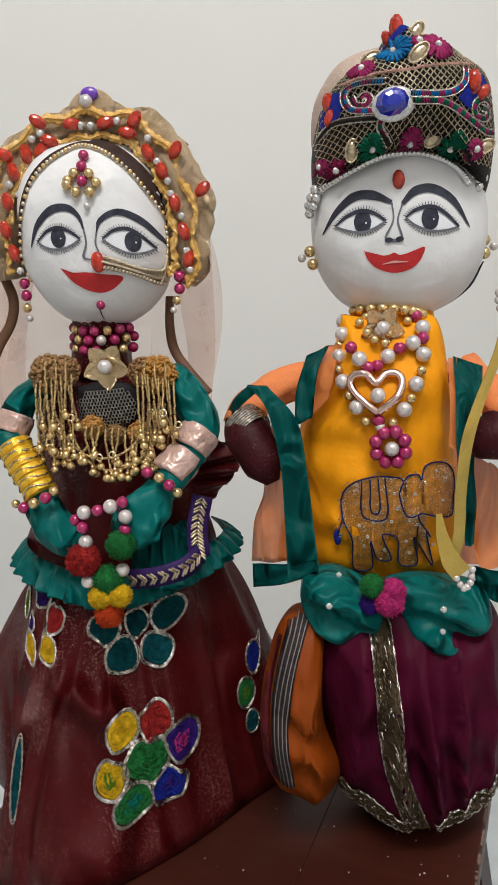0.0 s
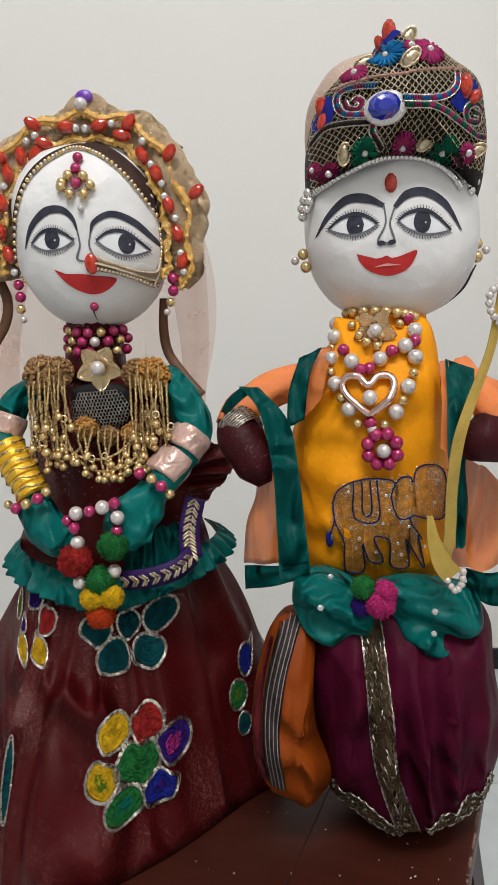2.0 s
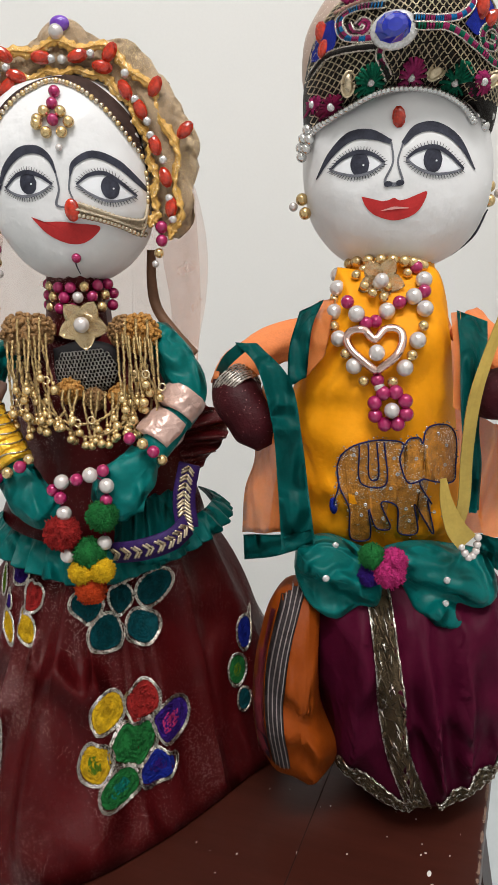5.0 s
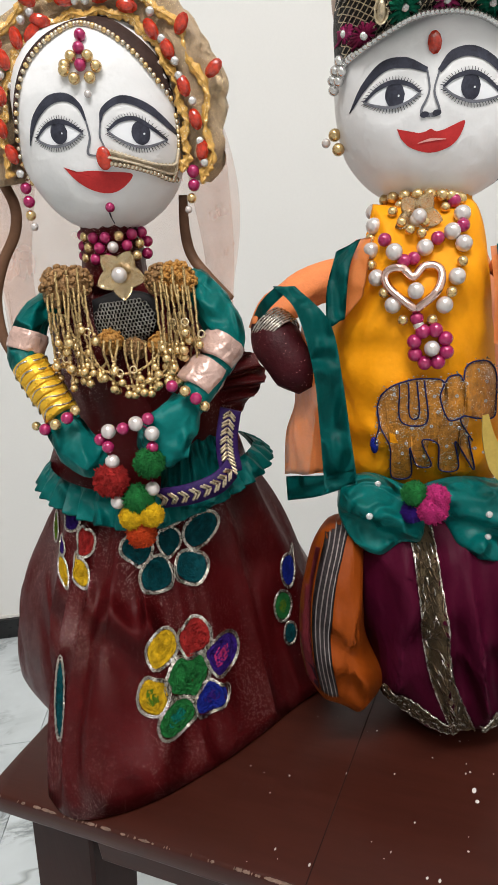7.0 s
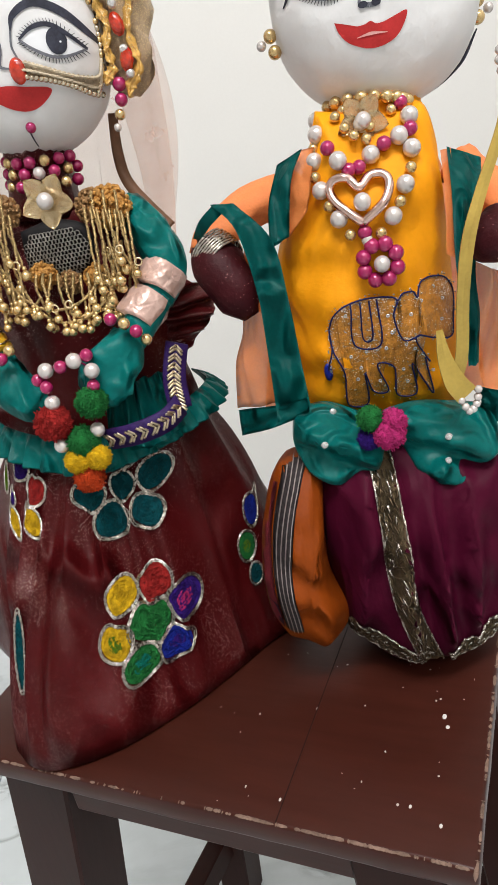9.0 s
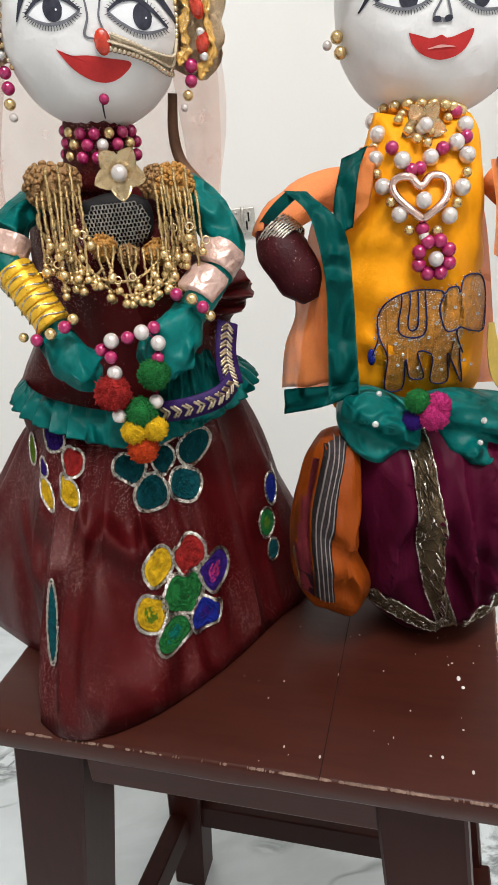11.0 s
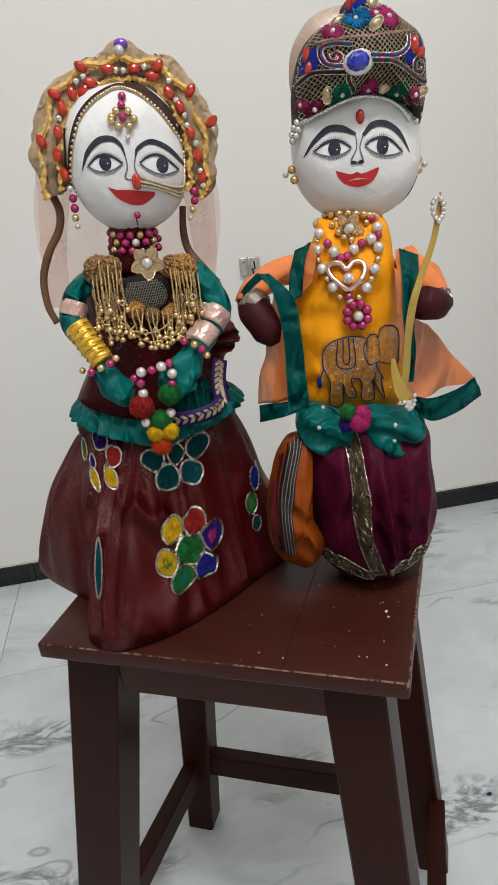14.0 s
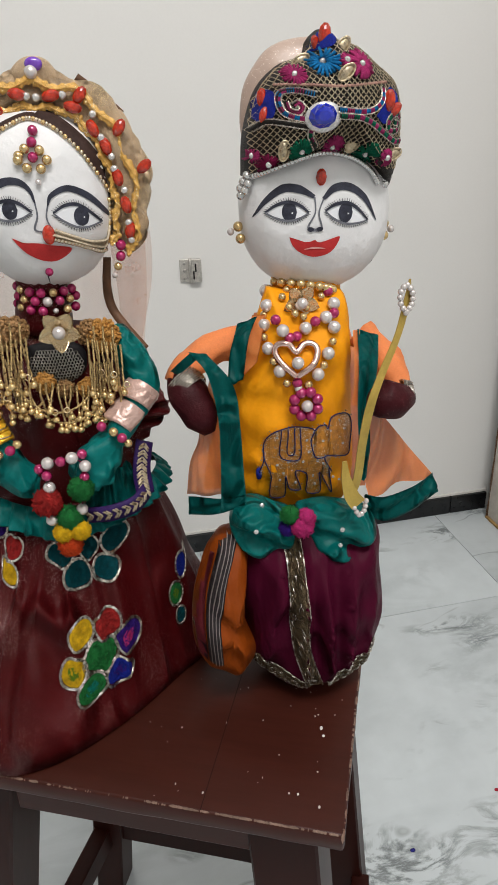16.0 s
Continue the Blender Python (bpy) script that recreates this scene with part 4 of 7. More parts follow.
def headdress():
    """A padded crown of gold tissue with scalloped braid, stones and pearls, framing the face."""
    hd = thing("bridal_headdress", "padded gold tissue crown with red stones on the bride doll", "headdress")
    bm = bmesh.new()
    mids = [(-0.1102, 0.0400, 0.8528), (-0.1105, 0.0400, 0.8737), (-0.1049, 0.0400, 0.8952), (-0.0938, 0.0400, 0.9158), (-0.0767, 0.0400, 0.9298), (-0.0571, 0.0400, 0.9348), (-0.0405, 0.0400, 0.9346), (-0.0225, 0.0400, 0.9310), (-0.0083, 0.0400, 0.9183), (0.0013, 0.0400, 0.8988), (0.0053, 0.0400, 0.8769), (0.0038, 0.0400, 0.8550), (-0.0010, 0.0400, 0.8398)]
    tube(bm, mids, [0.0035, 0.0092, 0.0108, 0.0100, 0.0086, 0.0078, 0.0078, 0.0086, 0.0102, 0.0116, 0.0112, 0.0090, 0.0035], 18, 70, flat=1.28, across=(0, 1, 0), rough=0.7)
    # the hood of the crown behind the head
    hood = []
    for k in range(8):
        s = k / 7
        ring = []
        for p in smooth_line(mids, 50):
            c = Vector((-0.0509, 0.0450, 0.8772))
            q = c + (p - c) * math.cos(s * 1.35)
            q.y = 0.045 + 0.040 * math.sin(s * 1.45)
            ring.append(q)
        hood.append(ring)
    skin(bm, hood, closed=False)
    part("padded_band", bm, TISSUE, hd)
    bm = bmesh.new()
    pillow(bm, [(-0.0561, 0.9394), (-0.0571, 0.9466), (-0.0501, 0.9533), (-0.0418, 0.9549), (-0.0342, 0.9521), (-0.0292, 0.9439), (-0.0308, 0.9369), (-0.0439, 0.9341)], 0.040, 0.009, 0.009, lumps=0.003)
    part("top_knot", bm, TISSUE, hd)
    for pts in ([(0.0011, 0.9051), (0.0142, 0.9055), (0.0231, 0.8872), (0.0148, 0.8750), (0.0048, 0.8828)], [(-0.0942, 0.9253), (-0.0880, 0.9340), (-0.0760, 0.9392), (-0.0680, 0.9380), (-0.0758, 0.9295)],
                [(-0.0270, 0.9375), (-0.0170, 0.9388), (-0.0095, 0.9313), (-0.0128, 0.9239), (-0.0264, 0.9275)], [(-0.0029, 0.9237), (0.0066, 0.9241), (0.0124, 0.9090), (0.0041, 0.8998)], [(-0.1215, 0.8977), (-0.1121, 0.9105), (-0.1048, 0.9057), (-0.1101, 0.8863), (-0.1210, 0.8872)]):
        bm = bmesh.new()
        pillow(bm, pts, 0.046, 0.008, 0.008, lumps=0.003)
        part("gathered_puff", bm, TISSUE, hd)
    # two lines of gold braid that wave along the band
    line = smooth_line(mids, 130)
    c = Vector((-0.0509, 0.0450, 0.8772))
    for off, amp, count in ((0.0048, 0.0018, 9), (-0.0080, 0.0010, 12)):
        bm = bmesh.new()
        pts = []
        for i, p in enumerate(line):
            d = (p - c)
            d.y = 0
            d.normalize()
            q = p + d * (off + amp * math.sin(i / 130 * 2 * math.pi * count))
            q.y = 0.0282 + 0.10 * abs(off)
            pts.append(q)
        tube(bm, pts, [0.0027 + 0.0009 * math.sin(i * 2.4) for i in range(120)], 8, 260, flat=0.45, across=(0, 0.15, 1), rough=0.5)
        rope(bm, [p + Vector((0, -0.0012, 0)) for p in pts], 0.0007, 260)
        part("gold_braid", bm, AMBER, hd, "waved amber and gold braid")
    tilts = [-0.8, 1.2, 1.4, 1.75, 1.3, -0.7, 0.4, 0.3, -0.6, -0.9, 0.2, 0.2, -0.2, 0.1, 0.2, 0.1, 0.2, 0.3, 0.9, 1.0, 0.4]
    spots = [Vector(p) for p in ((-0.0737, 0.0285, 0.9219), (-0.0679, 0.0285, 0.9267), (-0.0533, 0.0285, 0.9341), (-0.0343, 0.0285, 0.9329), (-0.0223, 0.0285, 0.9265), (-0.0175, 0.0285, 0.9329), (-0.0120, 0.0285, 0.9145), (-0.0054, 0.0285, 0.9044), (0.0038, 0.0285, 0.9146), (0.0170, 0.0285, 0.8921), (0.0001, 0.0285, 0.8863), (0.0035, 0.0285, 0.8697), (0.0046, 0.0285, 0.8540), (-0.0824, 0.0285, 0.9211), (-0.0916, 0.0285, 0.9124), (-0.0977, 0.0285, 0.8962), (-0.1015, 0.0285, 0.8807), (-0.0987, 0.0285, 0.8671), (-0.0728, 0.0285, 0.9375), (-0.0950, 0.0285, 0.9217), (-0.1113, 0.0285, 0.8915))]
    for p, tilt in zip(spots, tilts):
        piece("red_stone", RED_ME, hd, Matrix.Translation(p + Vector((0, -0.0020, 0))) @ pose(0, 0, 0, 0, math.degrees(-tilt), 0))
    for p in ((-0.0778, 0.0285, 0.9286), (-0.0724, 0.0285, 0.9312), (-0.0428, 0.0285, 0.9322), (-0.0075, 0.0285, 0.9094), (-0.0026, 0.0285, 0.8984), (-0.0017, 0.0285, 0.8913), (0.0034, 0.0285, 0.8785), (0.0041, 0.0285, 0.8587), (-0.0951, 0.0285, 0.9057), (-0.0902, 0.0285, 0.8994), (-0.0111, 0.0285, 0.9223), (-0.0968, 0.0285, 0.8568), (0.0047, 0.0285, 0.8479), (-0.0484, 0.0285, 0.9330), (-0.0275, 0.0285, 0.9332)):
        piece("clear_stone", CLEAR_ME, hd, at(Vector(p) + Vector((0, -0.0020, 0)), 0.85))
    bm = bmesh.new()
    ball(bm, (-0.0420, 0.0305, 0.9499), 0.0046, 14, (1.15, 0.6, 0.85))
    part("purple_stone", bm, PURPLE_STONE, hd, "purple oval stone")
    piece("pearl", PEARL_ME, hd, at((-0.0439, 0.0280, 0.9455), 0.95))
    # the string of small gold beads along the hairline
    hair = smooth_line([(-0.0963, 0, 0.8500), (-0.0938, 0, 0.8680), (-0.0878, 0, 0.8868), (-0.0790, 0, 0.9035), (-0.0683, 0, 0.9132), (-0.0579, 0, 0.9187), (-0.0490, 0, 0.9213), (-0.0402, 0, 0.9189), (-0.0314, 0, 0.9135), (-0.0213, 0, 0.9036), (-0.0139, 0, 0.8926), (-0.0071, 0, 0.8798), (-0.0034, 0, 0.8666), (-0.0020, 0, 0.8551)], 62)
    for i, p in enumerate(hair):
        piece("hairline_bead", HAIR_BEAD_ME if i % 3 else TINY_GOLD_ME, hd, at(press(bride_face, p.x, p.z, 0.0014), 0.95))
    # dark lining between the bead string and the band
    bm = bmesh.new()
    rows = []
    for p in hair:
        out = p - Vector((-0.0509, 0, 0.8772))
        out.normalize()
        wide = 0.62 if p.x > -0.045 else 0.30
        rows.append([press(bride_face, p.x + out.x * w * wide, p.z + out.z * w * wide, 0.0007) for w in (0.0004, 0.0025, 0.0050, 0.0080, 0.0115)])
    skin(bm, rows, closed=False)
    part("lining", bm, HAIR_CLOTH, hd, "dark brown cloth lining")
    return hd


headdress()


def hanging(name, label, category, spots):
    """A string of beads: each one named by its kind."""
    ob = thing(name, label, category)
    kinds = {"p": PEARL_ME, "m": MAG_ME, "g": GOLD_ME, "s": SILVER_ME, "t": TINY_GOLD_ME, "w": SMALL_PEARL_ME}
    for kind, p, size in spots:
        piece({"p": "pearl", "m": "magenta_bead", "g": "gold_bead", "s": "silver_bead", "t": "gold_bead", "w": "pearl"}[kind], kinds[kind], ob, at(p, size))
    return ob


def on_bride(x, z, lift):
    return press(bride_face, x, z, lift)


hanging("forehead_ornament", "gold and magenta bead ornament on the bride's forehead", "ornament",
        [("m", on_bride(*p, 0.0022), 0.85) for p in ((-0.0462, 0.9146), (-0.0474, 0.9085), (-0.0476, 0.9003))]
        + [("g", on_bride(*p, 0.0022), 0.9) for p in ((-0.0518, 0.9050), (-0.0434, 0.9039), (-0.0562, 0.8992), (-0.0398, 0.8986), (-0.0516, 0.8947), (-0.0437, 0.8940), (-0.0556, 0.9013))]
        + [("w", on_bride(-0.0463, 0.8868, 0.0015), 0.9)])
hanging("earring", "magenta and gold bead drop earring", "earring", [("m", Vector((-0.0967, 0.0300, 0.8493)), 0.9), ("m", Vector((-0.0967, 0.0300, 0.8421)), 0.95), ("g", Vector((-0.0975, 0.0300, 0.8348)), 0.9), ("w", Vector((-0.0970, 0.0300, 0.8285)), 1.1)])
hanging("earring", "magenta and gold bead drop earring", "earring", [("m", Vector((-0.0024, 0.0300, 0.8445)), 1.0), ("m", Vector((-0.0032, 0.0300, 0.8374)), 0.95), ("g", Vector((-0.0056, 0.0300, 0.8308)), 0.85), ("w", Vector((-0.0083, 0.0300, 0.8252)), 1.0)])
hanging("chin_dot", "magenta bead sewn on the bride's chin", "bead", [("m", on_bride(-0.0488, 0.8325, 0.0005), 0.75)])


def nose_ring():
    """A red stone at the nose with a gold chain to the ear and a fan of thread."""
    ob = thing("nose_chain", "gold bead nose chain with a red stone", "jewellery")
    bm = bmesh.new()
    rows = []
    for lo, hi in (((-0.0434, 0.8553), (-0.0405, 0.8595)), ((-0.0331, 0.8521), (-0.0310, 0.8552)), ((-0.0219, 0.8472), (-0.0208, 0.8507)), ((-0.0131, 0.8426), (-0.0116, 0.8493)), ((-0.0045, 0.8467), (-0.0043, 0.8519)), ((0.0006, 0.8525), (-0.0005, 0.8549))):
        rows.append([on_bride(lo[0] + (hi[0] - lo[0]) * k / 3, lo[1] + (hi[1] - lo[1]) * k / 3, 0.0022) for k in range(4)])
    skin(bm, rows, closed=False)
    bmesh.ops.solidify(bm, geom=bm.faces[:], thickness=0.0008)
    part("lace", bm, mat("cream_lace", (0.62, 0.52, 0.38), 0.6, vary=0.25, scale=500, fine=1500, bump=0.8), ob, "cream lace edging")
    bm = bmesh.new()
    for k in (1, 3):
        rope(bm, [r[k] + Vector((0, -0.0010, 0)) for r in rows], 0.0008, 90)
    part("lace_cord", bm, bpy.data.materials["cream_lace"], ob, "twisted cream cord")
    for p in smooth_line([(-0.0436, 0.8540, 0), (-0.0316, 0.8504, 0), (-0.0220, 0.8463, 0), (-0.0135, 0.8416, 0), (-0.0047, 0.8454, 0), (0.0008, 0.8515, 0)], 30):
        piece("gold_bead", HAIR_BEAD_ME, ob, at(on_bride(p.x, p.y, 0.0022), 1.05))
    bm = bmesh.new()
    ball(bm, on_bride(-0.0447, 0.8564, 0.002), 0.0042, 14, (0.95, 0.6, 1.4))
    part("red_stone", bm, RED_STONE, ob, "red oval stone")
    return ob


nose_ring()


def veil():
    """A sheer peach net that falls from the crown behind the shoulders."""
    bm = bmesh.new()
    rows = []
    left = smooth_line([(-0.0936, 0.0600, 0.9305), (-0.1205, 0.0560, 0.8911), (-0.1285, 0.0560, 0.8561), (-0.1357, 0.0540, 0.8125), (-0.1390, 0.0480, 0.7639)], 16)
    right = smooth_line([(-0.0038, 0.0660, 0.9299), (0.0147, 0.0680, 0.8798), (0.0161, 0.0680, 0.8435), (0.0136, 0.0660, 0.7989), (0.0078, 0.0600, 0.7617)], 16)
    left, right = smooth_line(left, 40), smooth_line(right, 40)
    for k, (a, b) in enumerate(zip(left, right)):
        row = []
        for j in range(121):
            t = j / 120
            p = a.lerp(b, t)
            deep = 0.0042 * math.sin(t * 41 + 0.03 * k + 2.0 * math.sin(t * 9)) * (0.3 + 0.7 * k / 39)
            p.y += 0.030 * math.sin(math.pi * t) + deep
            p.x += 0.6 * deep
            row.append(p)
        rows.append(row)
    skin(bm, rows, closed=False)
    # the net doubles back on itself along both edges
    for edge, inward in ((left, 1), (right, -1)):
        fold = []
        for k, p in enumerate(edge):
            fold.append([p + Vector((inward * (0.024 * t + 0.003 * math.sin(k * 0.21 + 4 * t)), 0.004 * math.sin(7 * t) + 0.006, 0)) for t in [j / 20 for j in range(21)]])
        skin(bm, fold, closed=False)
    v = thing("veil", "sheer peach net veil hanging behind the bride doll", "veil", bm, NET)
    for pts in ([(-0.1172, 0.0520, 0.8974), (-0.1203, 0.0500, 0.8732), (-0.1151, 0.0480, 0.8550), (-0.1111, 0.0460, 0.8403), (-0.1144, 0.0440, 0.8263), (-0.1251, 0.0420, 0.8109), (-0.1335, 0.0400, 0.7915), (-0.1340, 0.0360, 0.7697), (-0.1288, 0.0320, 0.7551)],
                [(-0.0130, 0.0520, 0.8335), (-0.0152, 0.0520, 0.8137), (-0.0132, 0.0480, 0.7992), (-0.0047, 0.0400, 0.7866), (0.0072, 0.0340, 0.7719)], [(-0.0199, 0.0640, 0.9445), (-0.0070, 0.0660, 0.9336), (0.0063, 0.0660, 0.9222)]):
        bm = bmesh.new()
        ribbon(bm, pts, [0.0050, 0.0062, 0.0062, 0.0055], (0.25, -1, 0), 0.0007, 40)
        part("ribbon", bm, BROWN_SATIN, v, "brown satin ribbon edge")
    return v


veil()


def choker():
    spots = []
    for row, kinds in enumerate(("mgmmgmm", "mgmpmgm", "mgmmwgm")):
        for i, k in enumerate(kinds):
            t = (i + 0.45 * (row % 2)) / 6.5
            z = CHOKER[row].z * (1 - t) + CHOKER[row + 3].z * t
            a = math.pi * (0.93 - 0.86 * t)
            r = 0.0188 + 0.0007 * row
            p = Vector((CHOKER[0].x * 0.5 + CHOKER[3].x * 0.5 + r * math.cos(a), 0.045 - r * math.sin(a), z - 0.0018 * math.sin(a)))
            spots.append((k, p, 0.92 if k != "p" else 0.8))
    return hanging("choker_necklace", "magenta and gold beaded choker on the bride's neck", "necklace", spots)


CHOKER = [Vector(p) for p in ((-0.0754, 0.0400, 0.8204), (-0.0764, 0.0380, 0.8149), (-0.0776, 0.0380, 0.8088), (-0.0356, 0.0400, 0.8174), (-0.0337, 0.0380, 0.8117), (-0.0345, 0.0380, 0.8053))]
choker()


def brooch(c, size, label):
    ob = thing("flower_brooch", label, "brooch")
    for i in range(5):
        bm = bmesh.new()
        rings = []
        for k in range(7):
            s = k / 6
            w = 0.0066 * math.sin(math.pi * min(1, 0.16 + 0.84 * s)) ** 0.7 * (1 - 0.36 * s)
            r = 0.0022 + 0.0118 * s
            ring = []
            for j in range(7):
                e = (j - 3) / 3
                ring.append(Vector((e * w, -0.0012 - 0.0022 * s + 0.0016 * (1 - e * e) + (0.0012 if j in (0, 6) else 0), r)))
            rings.append(ring)
        skin(bm, rings, closed=False)
        bmesh.ops.solidify(bm, geom=bm.faces[:], thickness=0.0007)
        ob2 = part("petal", bm, PALE_GOLD, ob)
        ob2.matrix_basis = Matrix.Translation(c) @ pose(0, 0, 0, 0, 72 * i + 180, 0) @ Matrix.Scale(size, 4)
    piece("pearl", PEARL_ME, ob, at(c + Vector((0, -0.0040 * size, 0)), 1.05 * size))
    return ob


brooch(Vector((-0.0462, -0.0020, 0.7983)), 1.0, "five-petalled gilt flower brooch with a pearl")


def bib_necklace():
    """The wide collar: a tarnished mesh plate, tan bead clusters, and many strands that end in gold drops."""
    ob = thing("fringed_bib_necklace", "heavy collar of gold bead strands on the bride's chest", "necklace")
    rnd = random.Random(11)
    bm = bmesh.new()
    pillow(bm, [(-0.0698, 0.7853), (-0.0517, 0.7882), (-0.0345, 0.7821), (-0.0352, 0.7650), (-0.0536, 0.7565), (-0.0700, 0.7658)], 0.016, 0.007, 0.004, 0, 8)
    tr = tree_of(bm)
    part("plate", bm, BLACK_CLOTH, ob)
    bm = bmesh.new()
    for i in range(17):
        for j in range(12):
            x, z = -0.0683 + 0.00195 * i + (0.00097 if j % 2 else 0), 0.7588 + 0.0021 * j
            if ((x + 0.0525) / 0.0172) ** 2 + ((z - 0.7712) / 0.0145) ** 2 > 1:
                continue
            tube(bm, [press(tr, x + 0.00125 * math.cos(a) + rnd.gauss(0, 0.00012), z + 0.00125 * math.sin(a), 0.0009 + 0.0004 * (k % 2)) for k, a in enumerate([m * math.pi / 3 for m in range(7)])], 0.00028, 4, 10)
    mesh = part("wire_mesh", bm, DARK_SILVER, ob, "tarnished silver wire mesh")
    mesh["kind"] = "stuff"

    def cluster(c, r, m, n):
        bm = bmesh.new()
        c = Vector(c)
        ball(bm, c, r * 0.86, 14, (1, 0.7, 1))
        for i in range(n):
            d = Vector((rnd.gauss(0, 1), rnd.gauss(0, 1) - 0.5, rnd.gauss(0, 1))).normalized()
            ball(bm, c + Vector((d.x * r, d.y * r * 0.75, d.z * r)) * 0.9, r * rnd.uniform(0.09, 0.14), 6)
        part("seed_boss", bm, m, ob, "tan seed-bead cluster")["kind"] = "stuff"

    cluster((-0.0857, 0.0160, 0.7947), 0.0125, TAN, 160)
    cluster((-0.0769, 0.0180, 0.7958), 0.0100, TAN, 120)
    cluster((-0.0197, 0.0160, 0.7886), 0.0120, OCHRE, 150)
    cluster((-0.0290, 0.0180, 0.7905), 0.0098, TAN, 120)
    cluster((-0.0614, 0.0060, 0.7622), 0.0080, OCHRE, 100)
    cluster((-0.0335, 0.0060, 0.7565), 0.0078, OCHRE, 100)
    cluster((-0.0486, 0.0080, 0.7562), 0.0070, TAN, 90)
    drops = []

    def strand(pts, r=0.0007):
        bm = bmesh.new()
        line = smooth_line(pts, 40)
        made = [p + Vector((rnd.gauss(0, 0.00018), rnd.gauss(0, 0.00018), 0)) for p in line]
        tube(bm, made, [r * (0.75 if i % 2 else 1.25) for i in range(80)], 6, 80)
        part("bead_strand", bm, SEED, ob)

    def drop(p, size=1.0):
        p = Vector(p)
        piece("gold_drop", GOLD_ME, ob, at(p, 0.82 * size))
        piece("drop_cap", TINY_GOLD_ME, ob, at(p + Vector((0, 0, 0.0036 * size)), 0.8))
        if rnd.random() < 0.16:
            bm = bmesh.new()
            c = p + Vector((rnd.uniform(-0.003, 0.003), -0.002, 0.006))
            tube(bm, [c + Vector((0.0019 * math.cos(a), 0, 0.0019 * math.sin(a))) for a in [k * math.pi / 4 for k in range(9)]], 0.0005, 5, 17)
            part("ring", bm, PALE_GOLD, ob)

    # the strands over both shoulders and in the middle
    for (a, b, lo, hi, n) in FRINGE:
        for i in range(n):
            t = (i + 0.5) / n
            p = Vector(a).lerp(Vector(b), t)
            L = rnd.uniform(lo, hi)
            q = p + Vector((rnd.uniform(-0.004, 0.004), -0.006 - rnd.uniform(0, 0.006), -L))
            strand([p, p + Vector((0, -0.005, -0.3 * L)), q])
            drop(q - Vector((0, 0, 0.003)), rnd.uniform(0.8, 1.05))
    for pts, n in SWAGS:
        strand(pts, 0.0008)
        line = smooth_line(pts, n + 2)
        for p in line[1:-1]:
            drop(p + Vector((0, -0.0012, -0.0045)), rnd.uniform(0.85, 1.05))
    return ob


FRINGE = [((-0.0912, 0.0020, 0.7923), (-0.0663, 0.0000, 0.7953), 0.016, 0.052, 8), ((-0.0310, 0.0000, 0.7918), (-0.0078, 0.0020, 0.7856), 0.016, 0.052, 8), ((-0.0860, 0.0040, 0.8038), (-0.0675, 0.0040, 0.8043), 0.030, 0.056, 3), ((-0.0281, 0.0040, 0.7990), (-0.0103, 0.0040, 0.7962), 0.030, 0.056, 3), ((-0.0654, 0.0000, 0.7645), (-0.0234, 0.0000, 0.7578), 0.010, 0.026, 11), ((-0.0937, 0.0100, 0.7822), (-0.0732, 0.0040, 0.7782), 0.012, 0.034, 6), ((-0.0307, 0.0040, 0.7748), (-0.0122, 0.0080, 0.7709), 0.010, 0.030, 6)]
SWAGS = [([(-0.0839, 0.0060, 0.7804), (-0.0753, -0.0040, 0.7593), (-0.0605, -0.0080, 0.7470), (-0.0428, -0.0080, 0.7474), (-0.0281, -0.0020, 0.7586)], 6), ([(-0.0766, 0.0040, 0.7785), (-0.0674, -0.0060, 0.7505), (-0.0526, -0.0100, 0.7390), (-0.0353, -0.0100, 0.7422), (-0.0200, -0.0020, 0.7545)], 7),
         ([(-0.0903, 0.0060, 0.7722), (-0.0857, -0.0020, 0.7509), (-0.0713, -0.0060, 0.7473), (-0.0619, -0.0060, 0.7535)], 4), ([(-0.0184, 0.0040, 0.7773), (-0.0227, -0.0040, 0.7586), (-0.0305, -0.0080, 0.7430), (-0.0440, -0.0100, 0.7404)], 5)]
bib_necklace()


